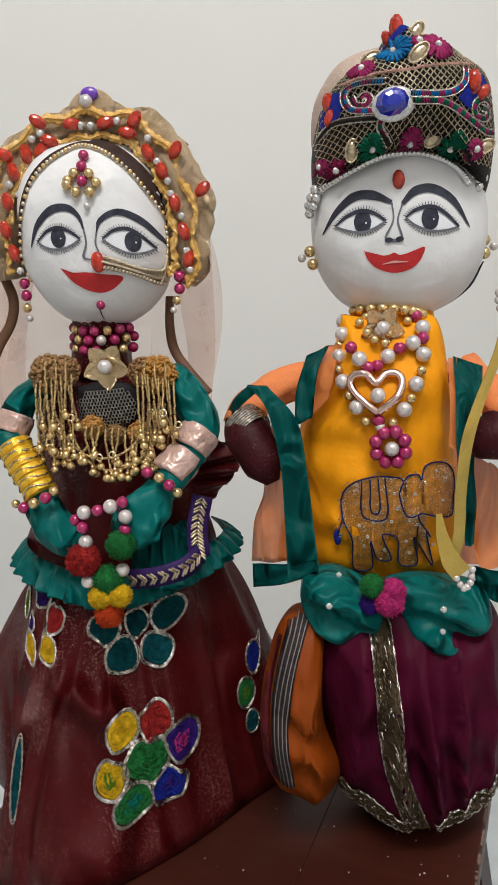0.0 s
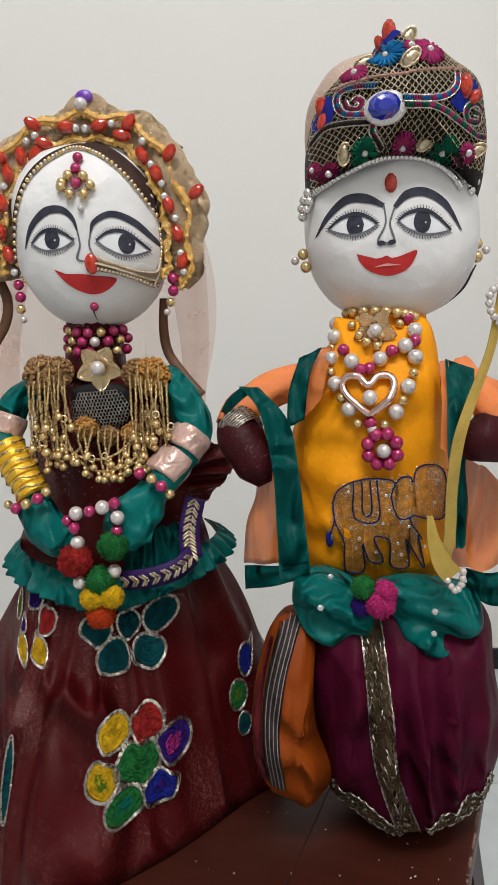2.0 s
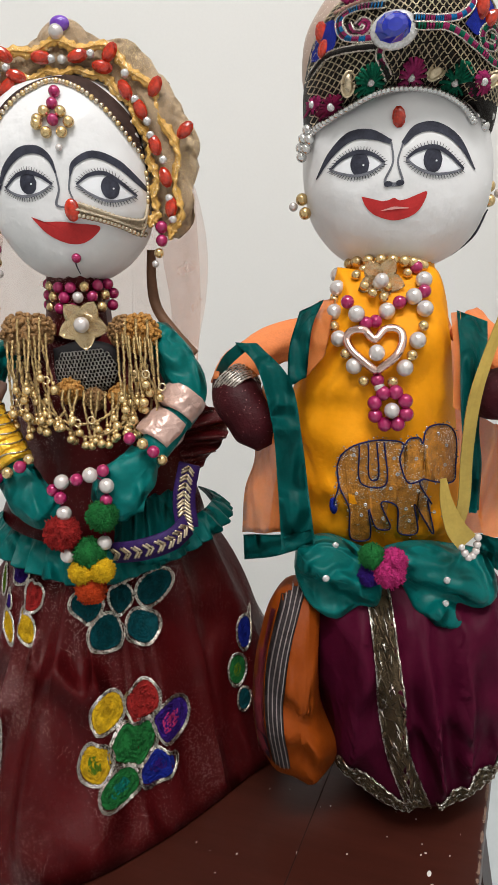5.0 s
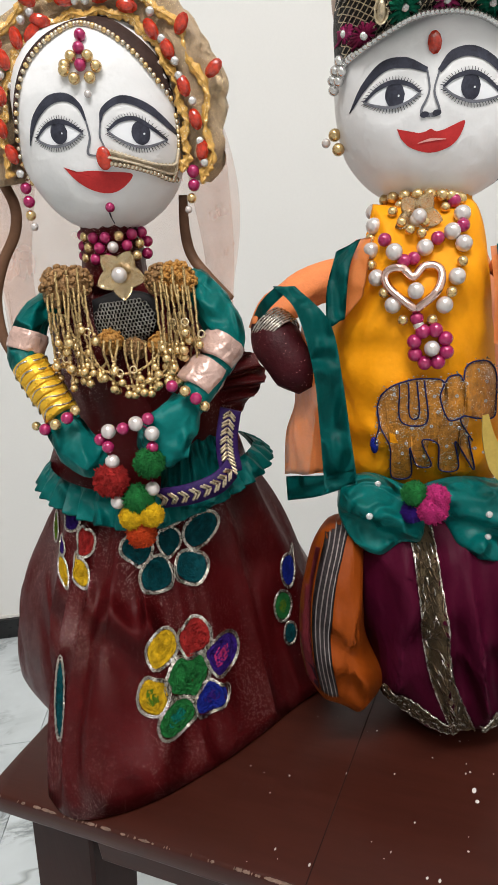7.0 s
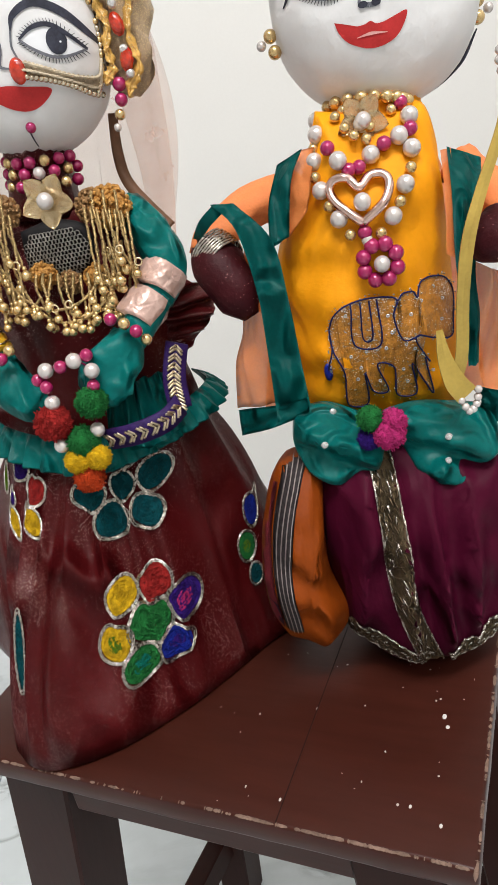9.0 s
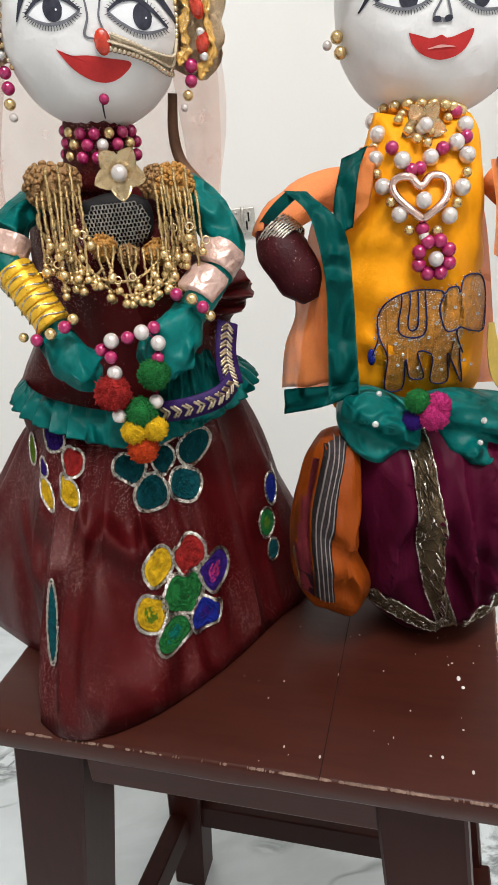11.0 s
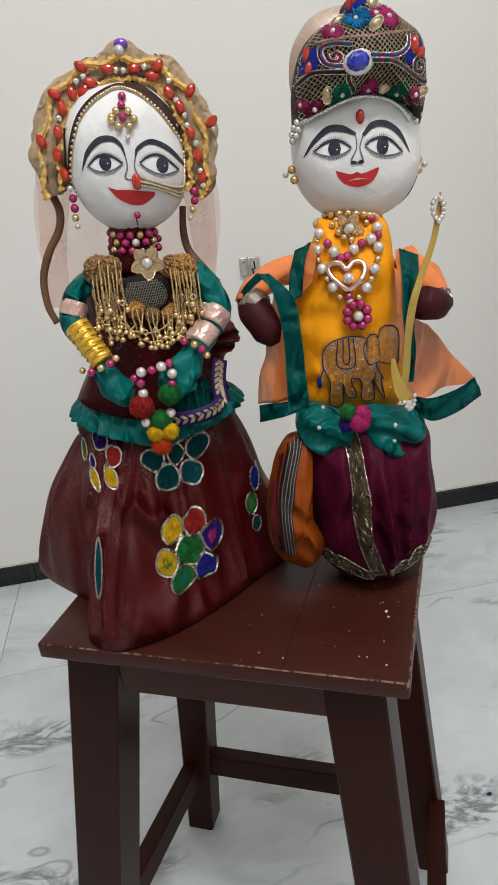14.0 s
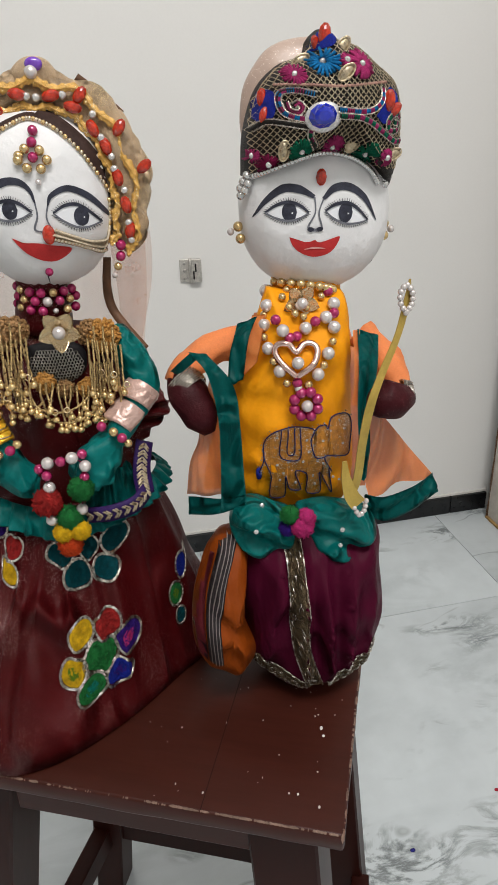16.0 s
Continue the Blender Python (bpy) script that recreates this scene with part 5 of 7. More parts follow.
def wraps():
    """Foil and satin bangles on the doll's arms."""
    rnd = random.Random(3)
    b = thing("yellow_bangles", "stack of yellow foil bangles wound round the doll's forearm", "bangles")
    a, c = Vector((-0.1085, 0.0000, 0.7567)), Vector((-0.0914, -0.0140, 0.7284))
    ax = (c - a).normalized()
    for i in range(6):
        bm = bmesh.new()
        p, q = a.lerp(c, i / 6), a.lerp(c, (i + 0.92) / 6)
        tube(bm, [p, p.lerp(q, 0.5), q], [0.0100, 0.0105, 0.0101] if i < 4 else [0.0096, 0.0100, 0.0096], 20, 9, rough=0.15)
        part("bangle", bm, BANGLE, b)
        bm = bmesh.new()
        m = p.lerp(q, 0.5)
        u = ax.cross(Vector((0, 1, 0))).normalized()
        w = ax.cross(u)
        tube(bm, [m + (u * math.cos(t) + w * math.sin(t)) * (0.0105 if i < 4 else 0.0100) + ax * 0.0014 * math.sin(3 * t) for t in [k * math.pi / 8 for k in range(17)]], 0.0005, 6, 40, rough=0.6)
        part("silver_thread", bm, SILVER, b, "silver foil thread")
    for name, a, c, r in (("arm_band", (-0.1075, 0.0120, 0.7731), (-0.1119, 0.0080, 0.7629), 0.0106), ("arm_band", (0.0036, 0.0050, 0.7546), (-0.0042, -0.0010, 0.7454), 0.0118), ("arm_band", (-0.0060, -0.0020, 0.7430), (-0.0162, -0.0100, 0.7328), 0.0112)):
        bm = bmesh.new()
        a, c = Vector(a), Vector(c)
        tube(bm, [a, a.lerp(c, 0.3), a.lerp(c, 0.6), c], [r * 0.96, r * 1.04, r, r * 0.97], 22, 14, rough=0.22)
        thing(name, "crumpled blush satin band on the doll's arm", "arm band", bm, PINK_SATIN, group="arm bands")
    hanging("bracelet", "magenta and gold bead bracelet", "bracelet", [("m", Vector((-0.1010, -0.0200, 0.7234)), 0.95), ("g", Vector((-0.0923, -0.0260, 0.7272)), 0.95), ("m", Vector((-0.0845, -0.0280, 0.7304)), 0.95), ("g", Vector((-0.0798, -0.0260, 0.7334)), 0.9), ("g", Vector((-0.1094, -0.0100, 0.7232)), 0.8)])
    hanging("bracelet", "magenta and gold bead bracelet", "bracelet", [("m", Vector((-0.0265, -0.0220, 0.7387)), 0.95), ("g", Vector((-0.0190, -0.0280, 0.7366)), 0.95), ("m", Vector((-0.0140, -0.0280, 0.7319)), 0.95), ("g", Vector((-0.0107, -0.0240, 0.7260)), 0.9)])


wraps()


def garland():
    """The garland that the bride holds: pearls and beads with wool pompons."""
    ob = hanging("garland", "pearl and bead garland with woollen pompons held by the bride doll", "garland",
                 [("p", Vector(p), 1.0) for p in ((-0.0621, -0.0340, 0.7220), (-0.0464, -0.0360, 0.7249), (-0.0389, -0.0360, 0.7184), (-0.0631, -0.0360, 0.7056), (-0.0447, -0.0360, 0.6873), (-0.0644, -0.0380, 0.6829))]
                 + [("m", Vector(p), 0.95) for p in ((-0.0537, -0.0360, 0.7231), (-0.0400, -0.0340, 0.7261), (-0.0636, -0.0360, 0.7141), (-0.0402, -0.0360, 0.7107), (-0.0681, -0.0320, 0.7174))])
    for i, (p, r, m, label) in enumerate((((-0.0658, -0.0360, 0.6952), 0.0098, F_RED, "red woollen pompon"), ((-0.0434, -0.0360, 0.7025), 0.0088, F_GREEN, "green woollen pompon"), ((-0.0532, -0.0360, 0.6820), 0.0092, F_GREEN, "green woollen pompon"),
                                           ((-0.0582, -0.0400, 0.6738), 0.0070, F_YELLOW, "yellow woollen pompon"), ((-0.0471, -0.0400, 0.6737), 0.0070, F_YELLOW, "yellow woollen pompon"), ((-0.0552, -0.0380, 0.6628), 0.0085, felt("flame_thread", (0.55, 0.06, 0.012)), "flame-red woollen pompon"))):
        bm = bmesh.new()
        pompon(bm, p, r, 0, i, 620)
        part("pompon", bm, m, ob, label, smooth=False)
    bm = bmesh.new()
    tube(bm, [(-0.0681, -0.0340, 0.7181), (-0.0621, -0.0340, 0.7220), (-0.0464, -0.0360, 0.7249), (-0.0389, -0.0360, 0.7184), (-0.0402, -0.0360, 0.7101), (-0.0434, -0.0360, 0.7025), (-0.0447, -0.0360, 0.6873), (-0.0536, -0.0360, 0.6785), (-0.0644, -0.0380, 0.6829), (-0.0658, -0.0360, 0.6952), (-0.0631, -0.0360, 0.7056), (-0.0636, -0.0360, 0.7141), (-0.0621, -0.0340, 0.7220)], 0.0005, 5, 60)
    part("thread", bm, F_WINE, ob)
    return ob


garland()


# ---- the groom doll ----
def groom():
    bm = bmesh.new()
    hc, hr = Vector((0.1295, 0.0380, 0.8579)), (0.0508, 0.040, 0.0510)
    head(bm, hc, hr, taper=0.15)
    face = tree_of(bm)
    ink, red, white, skin_mi, wine, grey, orange, lip_light = 1, 2, 3, 4, 5, 6, 7, 8
    stroke(bm, face, [(0.0836, 0.8595), (0.0908, 0.8696), (0.1006, 0.8768), (0.1105, 0.8765), (0.1202, 0.8717)], [0.0006, 0.0030, 0.0048, 0.0050, 0.0022], ink)
    stroke(bm, face, [(0.1258, 0.8703), (0.1331, 0.8763), (0.1430, 0.8765), (0.1535, 0.8696), (0.1628, 0.8552)], [0.0022, 0.0046, 0.0048, 0.0038, 0.0006], ink)
    stroke(bm, face, [(0.1202, 0.8717), (0.1205, 0.8623), (0.1164, 0.8547), (0.1172, 0.8525), (0.1206, 0.8516)], [0.0009, 0.0010, 0.0012, 0.0022, 0.0020], grey)
    stroke(bm, face, [(0.1258, 0.8703), (0.1229, 0.8621), (0.1248, 0.8540), (0.1238, 0.8519), (0.1206, 0.8516)], [0.0009, 0.0010, 0.0012, 0.0022, 0.0020], grey)
    almond(bm, face, [(0.0901, 0.8626), (0.0966, 0.8672), (0.1042, 0.8690), (0.1110, 0.8668), (0.1164, 0.8624)],
           [(0.1164, 0.8624), (0.1100, 0.8590), (0.1030, 0.8578), (0.0959, 0.8596), (0.0901, 0.8626)], (0.1045, 0.8631), (0.0046, 0.0059), white, ink, grey)
    almond(bm, face, [(0.1270, 0.8630), (0.1327, 0.8664), (0.1411, 0.8674), (0.1485, 0.8634), (0.1563, 0.8558)],
           [(0.1563, 0.8558), (0.1482, 0.8544), (0.1401, 0.8548), (0.1325, 0.8582), (0.1270, 0.8630)], (0.1403, 0.8614), (0.0048, 0.0061), white, ink, grey)
    paint(bm, face, [(0.1044, 0.8478), (0.1115, 0.8447), (0.1172, 0.8445), (0.1204, 0.8454), (0.1235, 0.8439), (0.1298, 0.8449), (0.1371, 0.8468), (0.1340, 0.8396), (0.1285, 0.8357), (0.1199, 0.8346), (0.1112, 0.8378), (0.1064, 0.8426)], red, 0.0004)
    stroke(bm, face, [(0.1138, 0.8398), (0.1202, 0.8405), (0.1277, 0.8398)], [0.0003, 0.0014, 0.0003], lip_light, 0.0007)
    for x in (0.1176, 0.1236):
        paint(bm, face, [(x + 0.0022 * math.cos(a), 0.8522 + 0.0014 * math.sin(a)) for a in [k * math.pi / 4 for k in range(8)]], ink, 0.0008, 2)
    # neck and stuffed body in a marigold tunic
    tube(bm, [(0.1236, 0.0350, 0.8172), (0.1215, 0.0300, 0.7865)], [0.024, 0.027], 18, 8, skin_mi)
    body_at = len(bm.faces)
    pillow(bm, [(0.0921, 0.8137), (0.1175, 0.8089), (0.1419, 0.8101), (0.1496, 0.7931), (0.1509, 0.7661), (0.1522, 0.7384), (0.1541, 0.7027), (0.1553, 0.6620), (0.1421, 0.6381), (0.1066, 0.6366), (0.0659, 0.6444), (0.0594, 0.6706), (0.0597, 0.7060), (0.0589, 0.7350), (0.0667, 0.7591), (0.0795, 0.7787), (0.0865, 0.7966)], 0.018, 0.040, 0.034, skin_mi, 22, lumps=0.0035)
    bm.faces.ensure_lookup_table()
    for v in {v for f in bm.faces[body_at:] for v in f.verts}:
        fold = math.sin(v.co.z * 190 + v.co.x * 70 + 5 * noise.noise(v.co * 20)) * 0.0011 + noise.noise(v.co * 32) * 0.0026 + (1 - 2 * abs(noise.noise(Vector((v.co.x * 30, 3, v.co.z * 14))))) * 0.0016
        v.co.y += fold if v.co.y < 0.015 else 0
    # arms in organza sleeves, with wine-coloured hands
    tube(bm, [(0.0783, 0.0180, 0.7769), (0.0557, 0.0100, 0.7758), (0.0342, 0.0000, 0.7677), (0.0283, -0.0060, 0.7578)], [0.0105, 0.0105, 0.0105, 0.0095], 18, 16, orange, rough=0.4)
    tube(bm, [(0.0274, -0.0040, 0.7632), (0.0314, -0.0120, 0.7529), (0.0400, -0.0180, 0.7370), (0.0444, -0.0200, 0.7271)], [0.0085, 0.0135, 0.0130, 0.0055], 18, 14, wine, rough=0.12)
    tube(bm, [(0.1581, 0.0150, 0.7764), (0.1705, 0.0020, 0.7640), (0.1747, -0.0160, 0.7523), (0.1727, -0.0260, 0.7452)], [0.0105, 0.0105, 0.0100, 0.0095], 18, 16, orange, rough=0.4)
    tube(bm, [(0.1743, -0.0380, 0.7468), (0.1638, -0.0440, 0.7478), (0.1539, -0.0460, 0.7504), (0.1480, -0.0460, 0.7538)], [0.0080, 0.0125, 0.0135, 0.0060], 18, 14, wine, rough=0.12)
    tube(bm, [(0.1793, 0.0360, 0.8361), (0.1704, 0.0340, 0.8234), (0.1571, 0.0320, 0.8144), (0.1429, 0.0300, 0.8096)], [0.0004, 0.0012, 0.0010, 0.0004], 6, 20, ink)
    bmesh.ops.recalc_face_normals(bm, faces=bm.faces)
    all_of = tree_of(bm)
    ob = thing("groom_doll", "cloth groom doll with a painted white face and marigold tunic", "doll", bm,
               [WHITE_CLOTH, INK, LIP_RED, EYE_WHITE, YELLOW, VELVET, GREY_INK, ORGANZA_SLEEVE, mat("pale_lip_paint", (0.70, 0.35, 0.33), 0.5, bump=0.0)])
    return ob, face, all_of


ORGANZA_SLEEVE = weave(mat("orange_sleeve_organza", (0.72, 0.22, 0.075), 0.45, vary=0.15, scale=50, fine=900, bump=0.3, depth=0.001), 1500, 0.2)
groom_doll, groom_face, groom_tree = groom()


def on_groom(x, z, lift=0.0):
    return press(groom_tree, x, z, lift)


piece_holder = thing("forehead_stone", "red drop stone on the groom doll's forehead", "stone")
piece("red_stone", DROP_ME, piece_holder, Matrix.Translation(press(groom_face, 0.1247, 0.8830, 0.0012)))


def dhoti():
    """Full plum trousers with a gold front braid and hem, and an orange draped end at the side."""
    bm = bmesh.new()
    pillow(bm, [(0.0634, 0.6474), (0.0910, 0.6537), (0.1227, 0.6527), (0.1542, 0.6482), (0.1672, 0.6366), (0.1712, 0.6004), (0.1733, 0.5628), (0.1640, 0.5265), (0.1438, 0.5080), (0.1211, 0.4987), (0.0952, 0.5008), (0.0738, 0.5178), (0.0634, 0.5408), (0.0597, 0.5800), (0.0600, 0.6172)], -0.012, 0.058, 0.055, 0, 24, lumps=0.006)
    for v in bm.verts:
        v.co.z = max(v.co.z, 0.5045)
        gather = abs(v.co.x - 0.104) / 0.06
        cr = (0.0095 if gather < 0.55 else 0.0062) * (1 - 2 * abs(math.sin(v.co.x * 165 + 3.4 * noise.noise(Vector((v.co.x * 18, v.co.y * 8, v.co.z * 9))))) ** 0.8) * (1.3 - 0.75 * min(1, gather))
        v.co.y -= cr * max(0.15, min(1, (0.66 - v.co.z) * 12)) * max(0.1, min(1, (v.co.z - 0.525) * 35))
        v.co.x += 0.0025 * noise.noise(v.co * 30)
    bmesh.ops.recalc_face_normals(bm, faces=bm.faces)
    tree = tree_of(bm)
    ob = thing("dhoti_trousers", "full plum silk dhoti trousers with gold braid on the groom doll", "trousers", bm, SILK)
    # gold braid down the front and round the hem
    for pts, w in (([(0.0963, 0.6601), (0.0957, 0.6290), (0.0961, 0.5947), (0.0990, 0.5623), (0.1105, 0.5219)], 0.0115), ([(0.0663, 0.5458), (0.0811, 0.5345), (0.0970, 0.5275), (0.1082, 0.5238)], 0.0125), ([(0.1190, 0.5262), (0.1377, 0.5312), (0.1509, 0.5396), (0.1625, 0.5440)], 0.0125)):
        line = smooth_line([(*p, 0) for p in pts], 34)
        rows, edge = [], []
        bm = bmesh.new()
        for i, p in enumerate(line):
            a, b = line[max(0, i - 1)], line[min(33, i + 1)]
            d = (b - a).normalized()
            row = []
            for j in range(7):
                e = (j - 3) / 6 * w
                lift = 0.0012 + 0.0007 * math.sin(i * 1.9 + j * 2.1)
                row.append(press(tree, p.x - d.y * e, p.y + d.x * e, lift))
            rows.append(row)
        skin(bm, rows, closed=False)
        bmesh.ops.solidify(bm, geom=bm.faces[:], thickness=0.0007)
        braid = part("zari_braid", bm, ZARI, ob, "dull gold woven braid")
        bm = bmesh.new()
        for side in (0, 6):
            rope(bm, [r[side] + Vector((0, -0.0006, 0)) for r in rows], 0.0006, 80)
        rnd = random.Random(21)
        dark = bmesh.new()
        for i in range(230):
            k, j = rnd.randrange(0, 32), rnd.randrange(0, 6)
            a, b = rows[k][j], rows[k + 1][min(6, max(0, j + rnd.choice((-1, 0, 1, 1))))]
            a = a.lerp(rows[k][j + 1], rnd.random())
            tube(bm if (k // 2 + j) % 3 == 0 else dark, [a + Vector((0, -0.0007, 0)), a.lerp(b, 0.5) + Vector((0, -0.0012, 0)), b + Vector((0, -0.0007, 0))], rnd.uniform(0.0003, 0.0006), 4, 5)
        part("braid_thread", bm, SILVER, braid, "silver thread")
        part("braid_thread", dark, BRONZE, braid, "dark bronze thread")
    # the draped orange end
    bm = bmesh.new()
    pillow(bm, [(0.0605, 0.6511), (0.0428, 0.6439), (0.0304, 0.6161), (0.0231, 0.5831), (0.0230, 0.5540), (0.0328, 0.5353), (0.0503, 0.5266), (0.0657, 0.5346), (0.0697, 0.5521), (0.0619, 0.5741), (0.0627, 0.6097), (0.0656, 0.6384)], -0.022, 0.040, 0.036, 0, 18, lumps=0.007)
    for v in bm.verts:
        v.co.z = max(v.co.z, 0.5045)
        v.co.y -= (0.0012 if v.co.x < 0.048 else 0.0026) * (1 - 2 * abs(math.sin(v.co.x * 130 + v.co.z * 50 + 3 * noise.noise(v.co * 22))))
    bmesh.ops.recalc_face_normals(bm, faces=bm.faces)
    t2 = tree_of(bm)
    drape = part("draped_end", bm, ORANGE, ob, "draped orange silk end with a striped border")
    path = [(0.0560, 0.6613), (0.0440, 0.6441), (0.0345, 0.6177), (0.0300, 0.5893), (0.0312, 0.5548)]
    line = smooth_line([(*p, 0) for p in path], 40)

    def band(lo, hi, lift, m, name, label=""):
        bm = bmesh.new()
        rows = []
        for i, p in enumerate(line):
            d = (line[min(39, i + 1)] - line[max(0, i - 1)]).normalized()
            rows.append([press(t2, p.x + d.y * e, p.y - d.x * e, lift) for e in (lo, lo + (hi - lo) * 0.25, (lo + hi) / 2, lo + (hi - lo) * 0.75, hi)])
        skin(bm, rows, closed=False)
        bmesh.ops.solidify(bm, geom=bm.faces[:], thickness=0.0004)
        part(name, bm, m, drape, label)
        return rows

    ROSE_BAND = mat("rose_woven_band", (0.30, 0.045, 0.06), 0.6, vary=0.2, scale=200)
    PALE_THREAD = mat("pale_thread", (0.46, 0.40, 0.38), 0.5, vary=0.2, scale=300)
    GREY_BAND = mat("grey_woven_band", (0.075, 0.062, 0.066), 0.55, vary=0.3, scale=300, fine=1200, bump=0.5)
    rows = band(0.0005, 0.0066, 0.0012, ROSE_BAND, "woven_band", "rose band with dark triangles")
    band(-0.0100, -0.0003, 0.0012, GREY_BAND, "woven_band", "grey band with silver stripes")
    for e in (-0.0088, -0.0066, -0.0044, -0.0022):
        band(e - 0.0003, e + 0.0003, 0.0018, PALE_THREAD, "pale_stripe")
    band(0.0066, 0.0076, 0.0022, PALE_GOLD, "gold_edge")
    for i in range(1, 38, 3):
        bm = bmesh.new()
        vs = [bm.verts.new(p + Vector((0, -0.0010, 0))) for p in (rows[i][0], rows[min(39, i + 3)][0], rows[min(39, i + 1)][4])]
        bm.faces.new(vs)
        bmesh.ops.solidify(bm, geom=bm.faces[:], thickness=0.0003)
        part("woven_triangle", bm, mat("dark_triangle", (0.05, 0.018, 0.03), 0.6) if i == 1 else bpy.data.materials["dark_triangle"], drape, smooth=False)
    return ob


dhoti()


def sash():
    """A knotted teal sash with a cloth flower and crystals."""
    ob = thing("teal_waist_sash", "puffed teal satin sash with crystals round the groom's waist", "sash")
    puffs = (([(0.0556, 0.6753), (0.0733, 0.6758), (0.0920, 0.6659), (0.1014, 0.6600), (0.0974, 0.6426), (0.0871, 0.6325), (0.0709, 0.6347), (0.0589, 0.6433), (0.0534, 0.6580)], -0.030, 0.018),
             ([(0.1016, 0.6653), (0.1177, 0.6676), (0.1367, 0.6646), (0.1562, 0.6581), (0.1588, 0.6385), (0.1500, 0.6180), (0.1310, 0.6125), (0.1166, 0.6225), (0.1100, 0.6440)], -0.030, 0.019))
    trees = []
    for pts, y, f in puffs:
        bm = bmesh.new()
        pillow(bm, pts, y, f, 0.030, 0, 20, lumps=0.004)
        for v in bm.verts:
            v.co.y -= 0.0046 * math.sin(v.co.z * 170 + v.co.x * (110 if y > -0.0305 else 90) + 4 * noise.noise(v.co * 22)) * max(0, min(1, (y - v.co.y) / 0.008)) + 0.0030 * (1 - 2 * abs(noise.noise(Vector((v.co.x * 55, 7, v.co.z * 95))))) * max(0, min(1, (y - v.co.y) / 0.008))
        bmesh.ops.recalc_face_normals(bm, faces=bm.faces)
        trees.append(tree_of(bm))
        part("puff", bm, TEAL, ob)
    for k, p in ((0, (0.0757, 0.6740)), (0, (0.0683, 0.6644)), (1, (0.1292, 0.6570)), (1, (0.1288, 0.6427))):
        piece("clear_stone", CLEAR_ME, ob, at(press(trees[k], *p, 0.0006), 0.7))
    fl = new("cloth_flower")
    fl.parent = ob
    fl["label"] = "pink, green and blue woollen flower"
    for i, (p, r, m) in enumerate((((0.1003, -0.0520, 0.6650), 0.0088, F_MAGENTA), ((0.0922, -0.0500, 0.6732), 0.0070, F_GREEN), ((0.0907, -0.0480, 0.6617), 0.0062, F_PURPLE), ((0.1030, -0.0520, 0.6705), 0.0070, F_MAGENTA))):
        bm = bmesh.new()
        pompon(bm, p, r, 0, 40 + i, 520)
        part("tuft", bm, m, fl, smooth=False)
    return ob


sash()


def strip(name, rows_of, material, parent, thick=0.0007, label="", n=24, across=10, ripple=0.0, seed=0):
    """A piece of hanging cloth between two edges, each a smooth line."""
    a, b = smooth_line(rows_of[0], n), smooth_line(rows_of[1], n)
    bm = bmesh.new()
    rows = []
    for i in range(n):
        row = []
        for j in range(across):
            t = j / (across - 1)
            p = a[i].lerp(b[i], t)
            p.y += ripple * math.sin(t * 9 + i * 0.25 + seed) + ripple * 0.7 * noise.noise(p * 50)
            row.append(p)
        rows.append(row)
    skin(bm, rows, closed=False)
    bmesh.ops.solidify(bm, geom=bm.faces[:], thickness=thick)
    return part(name, bm, material, parent, label)


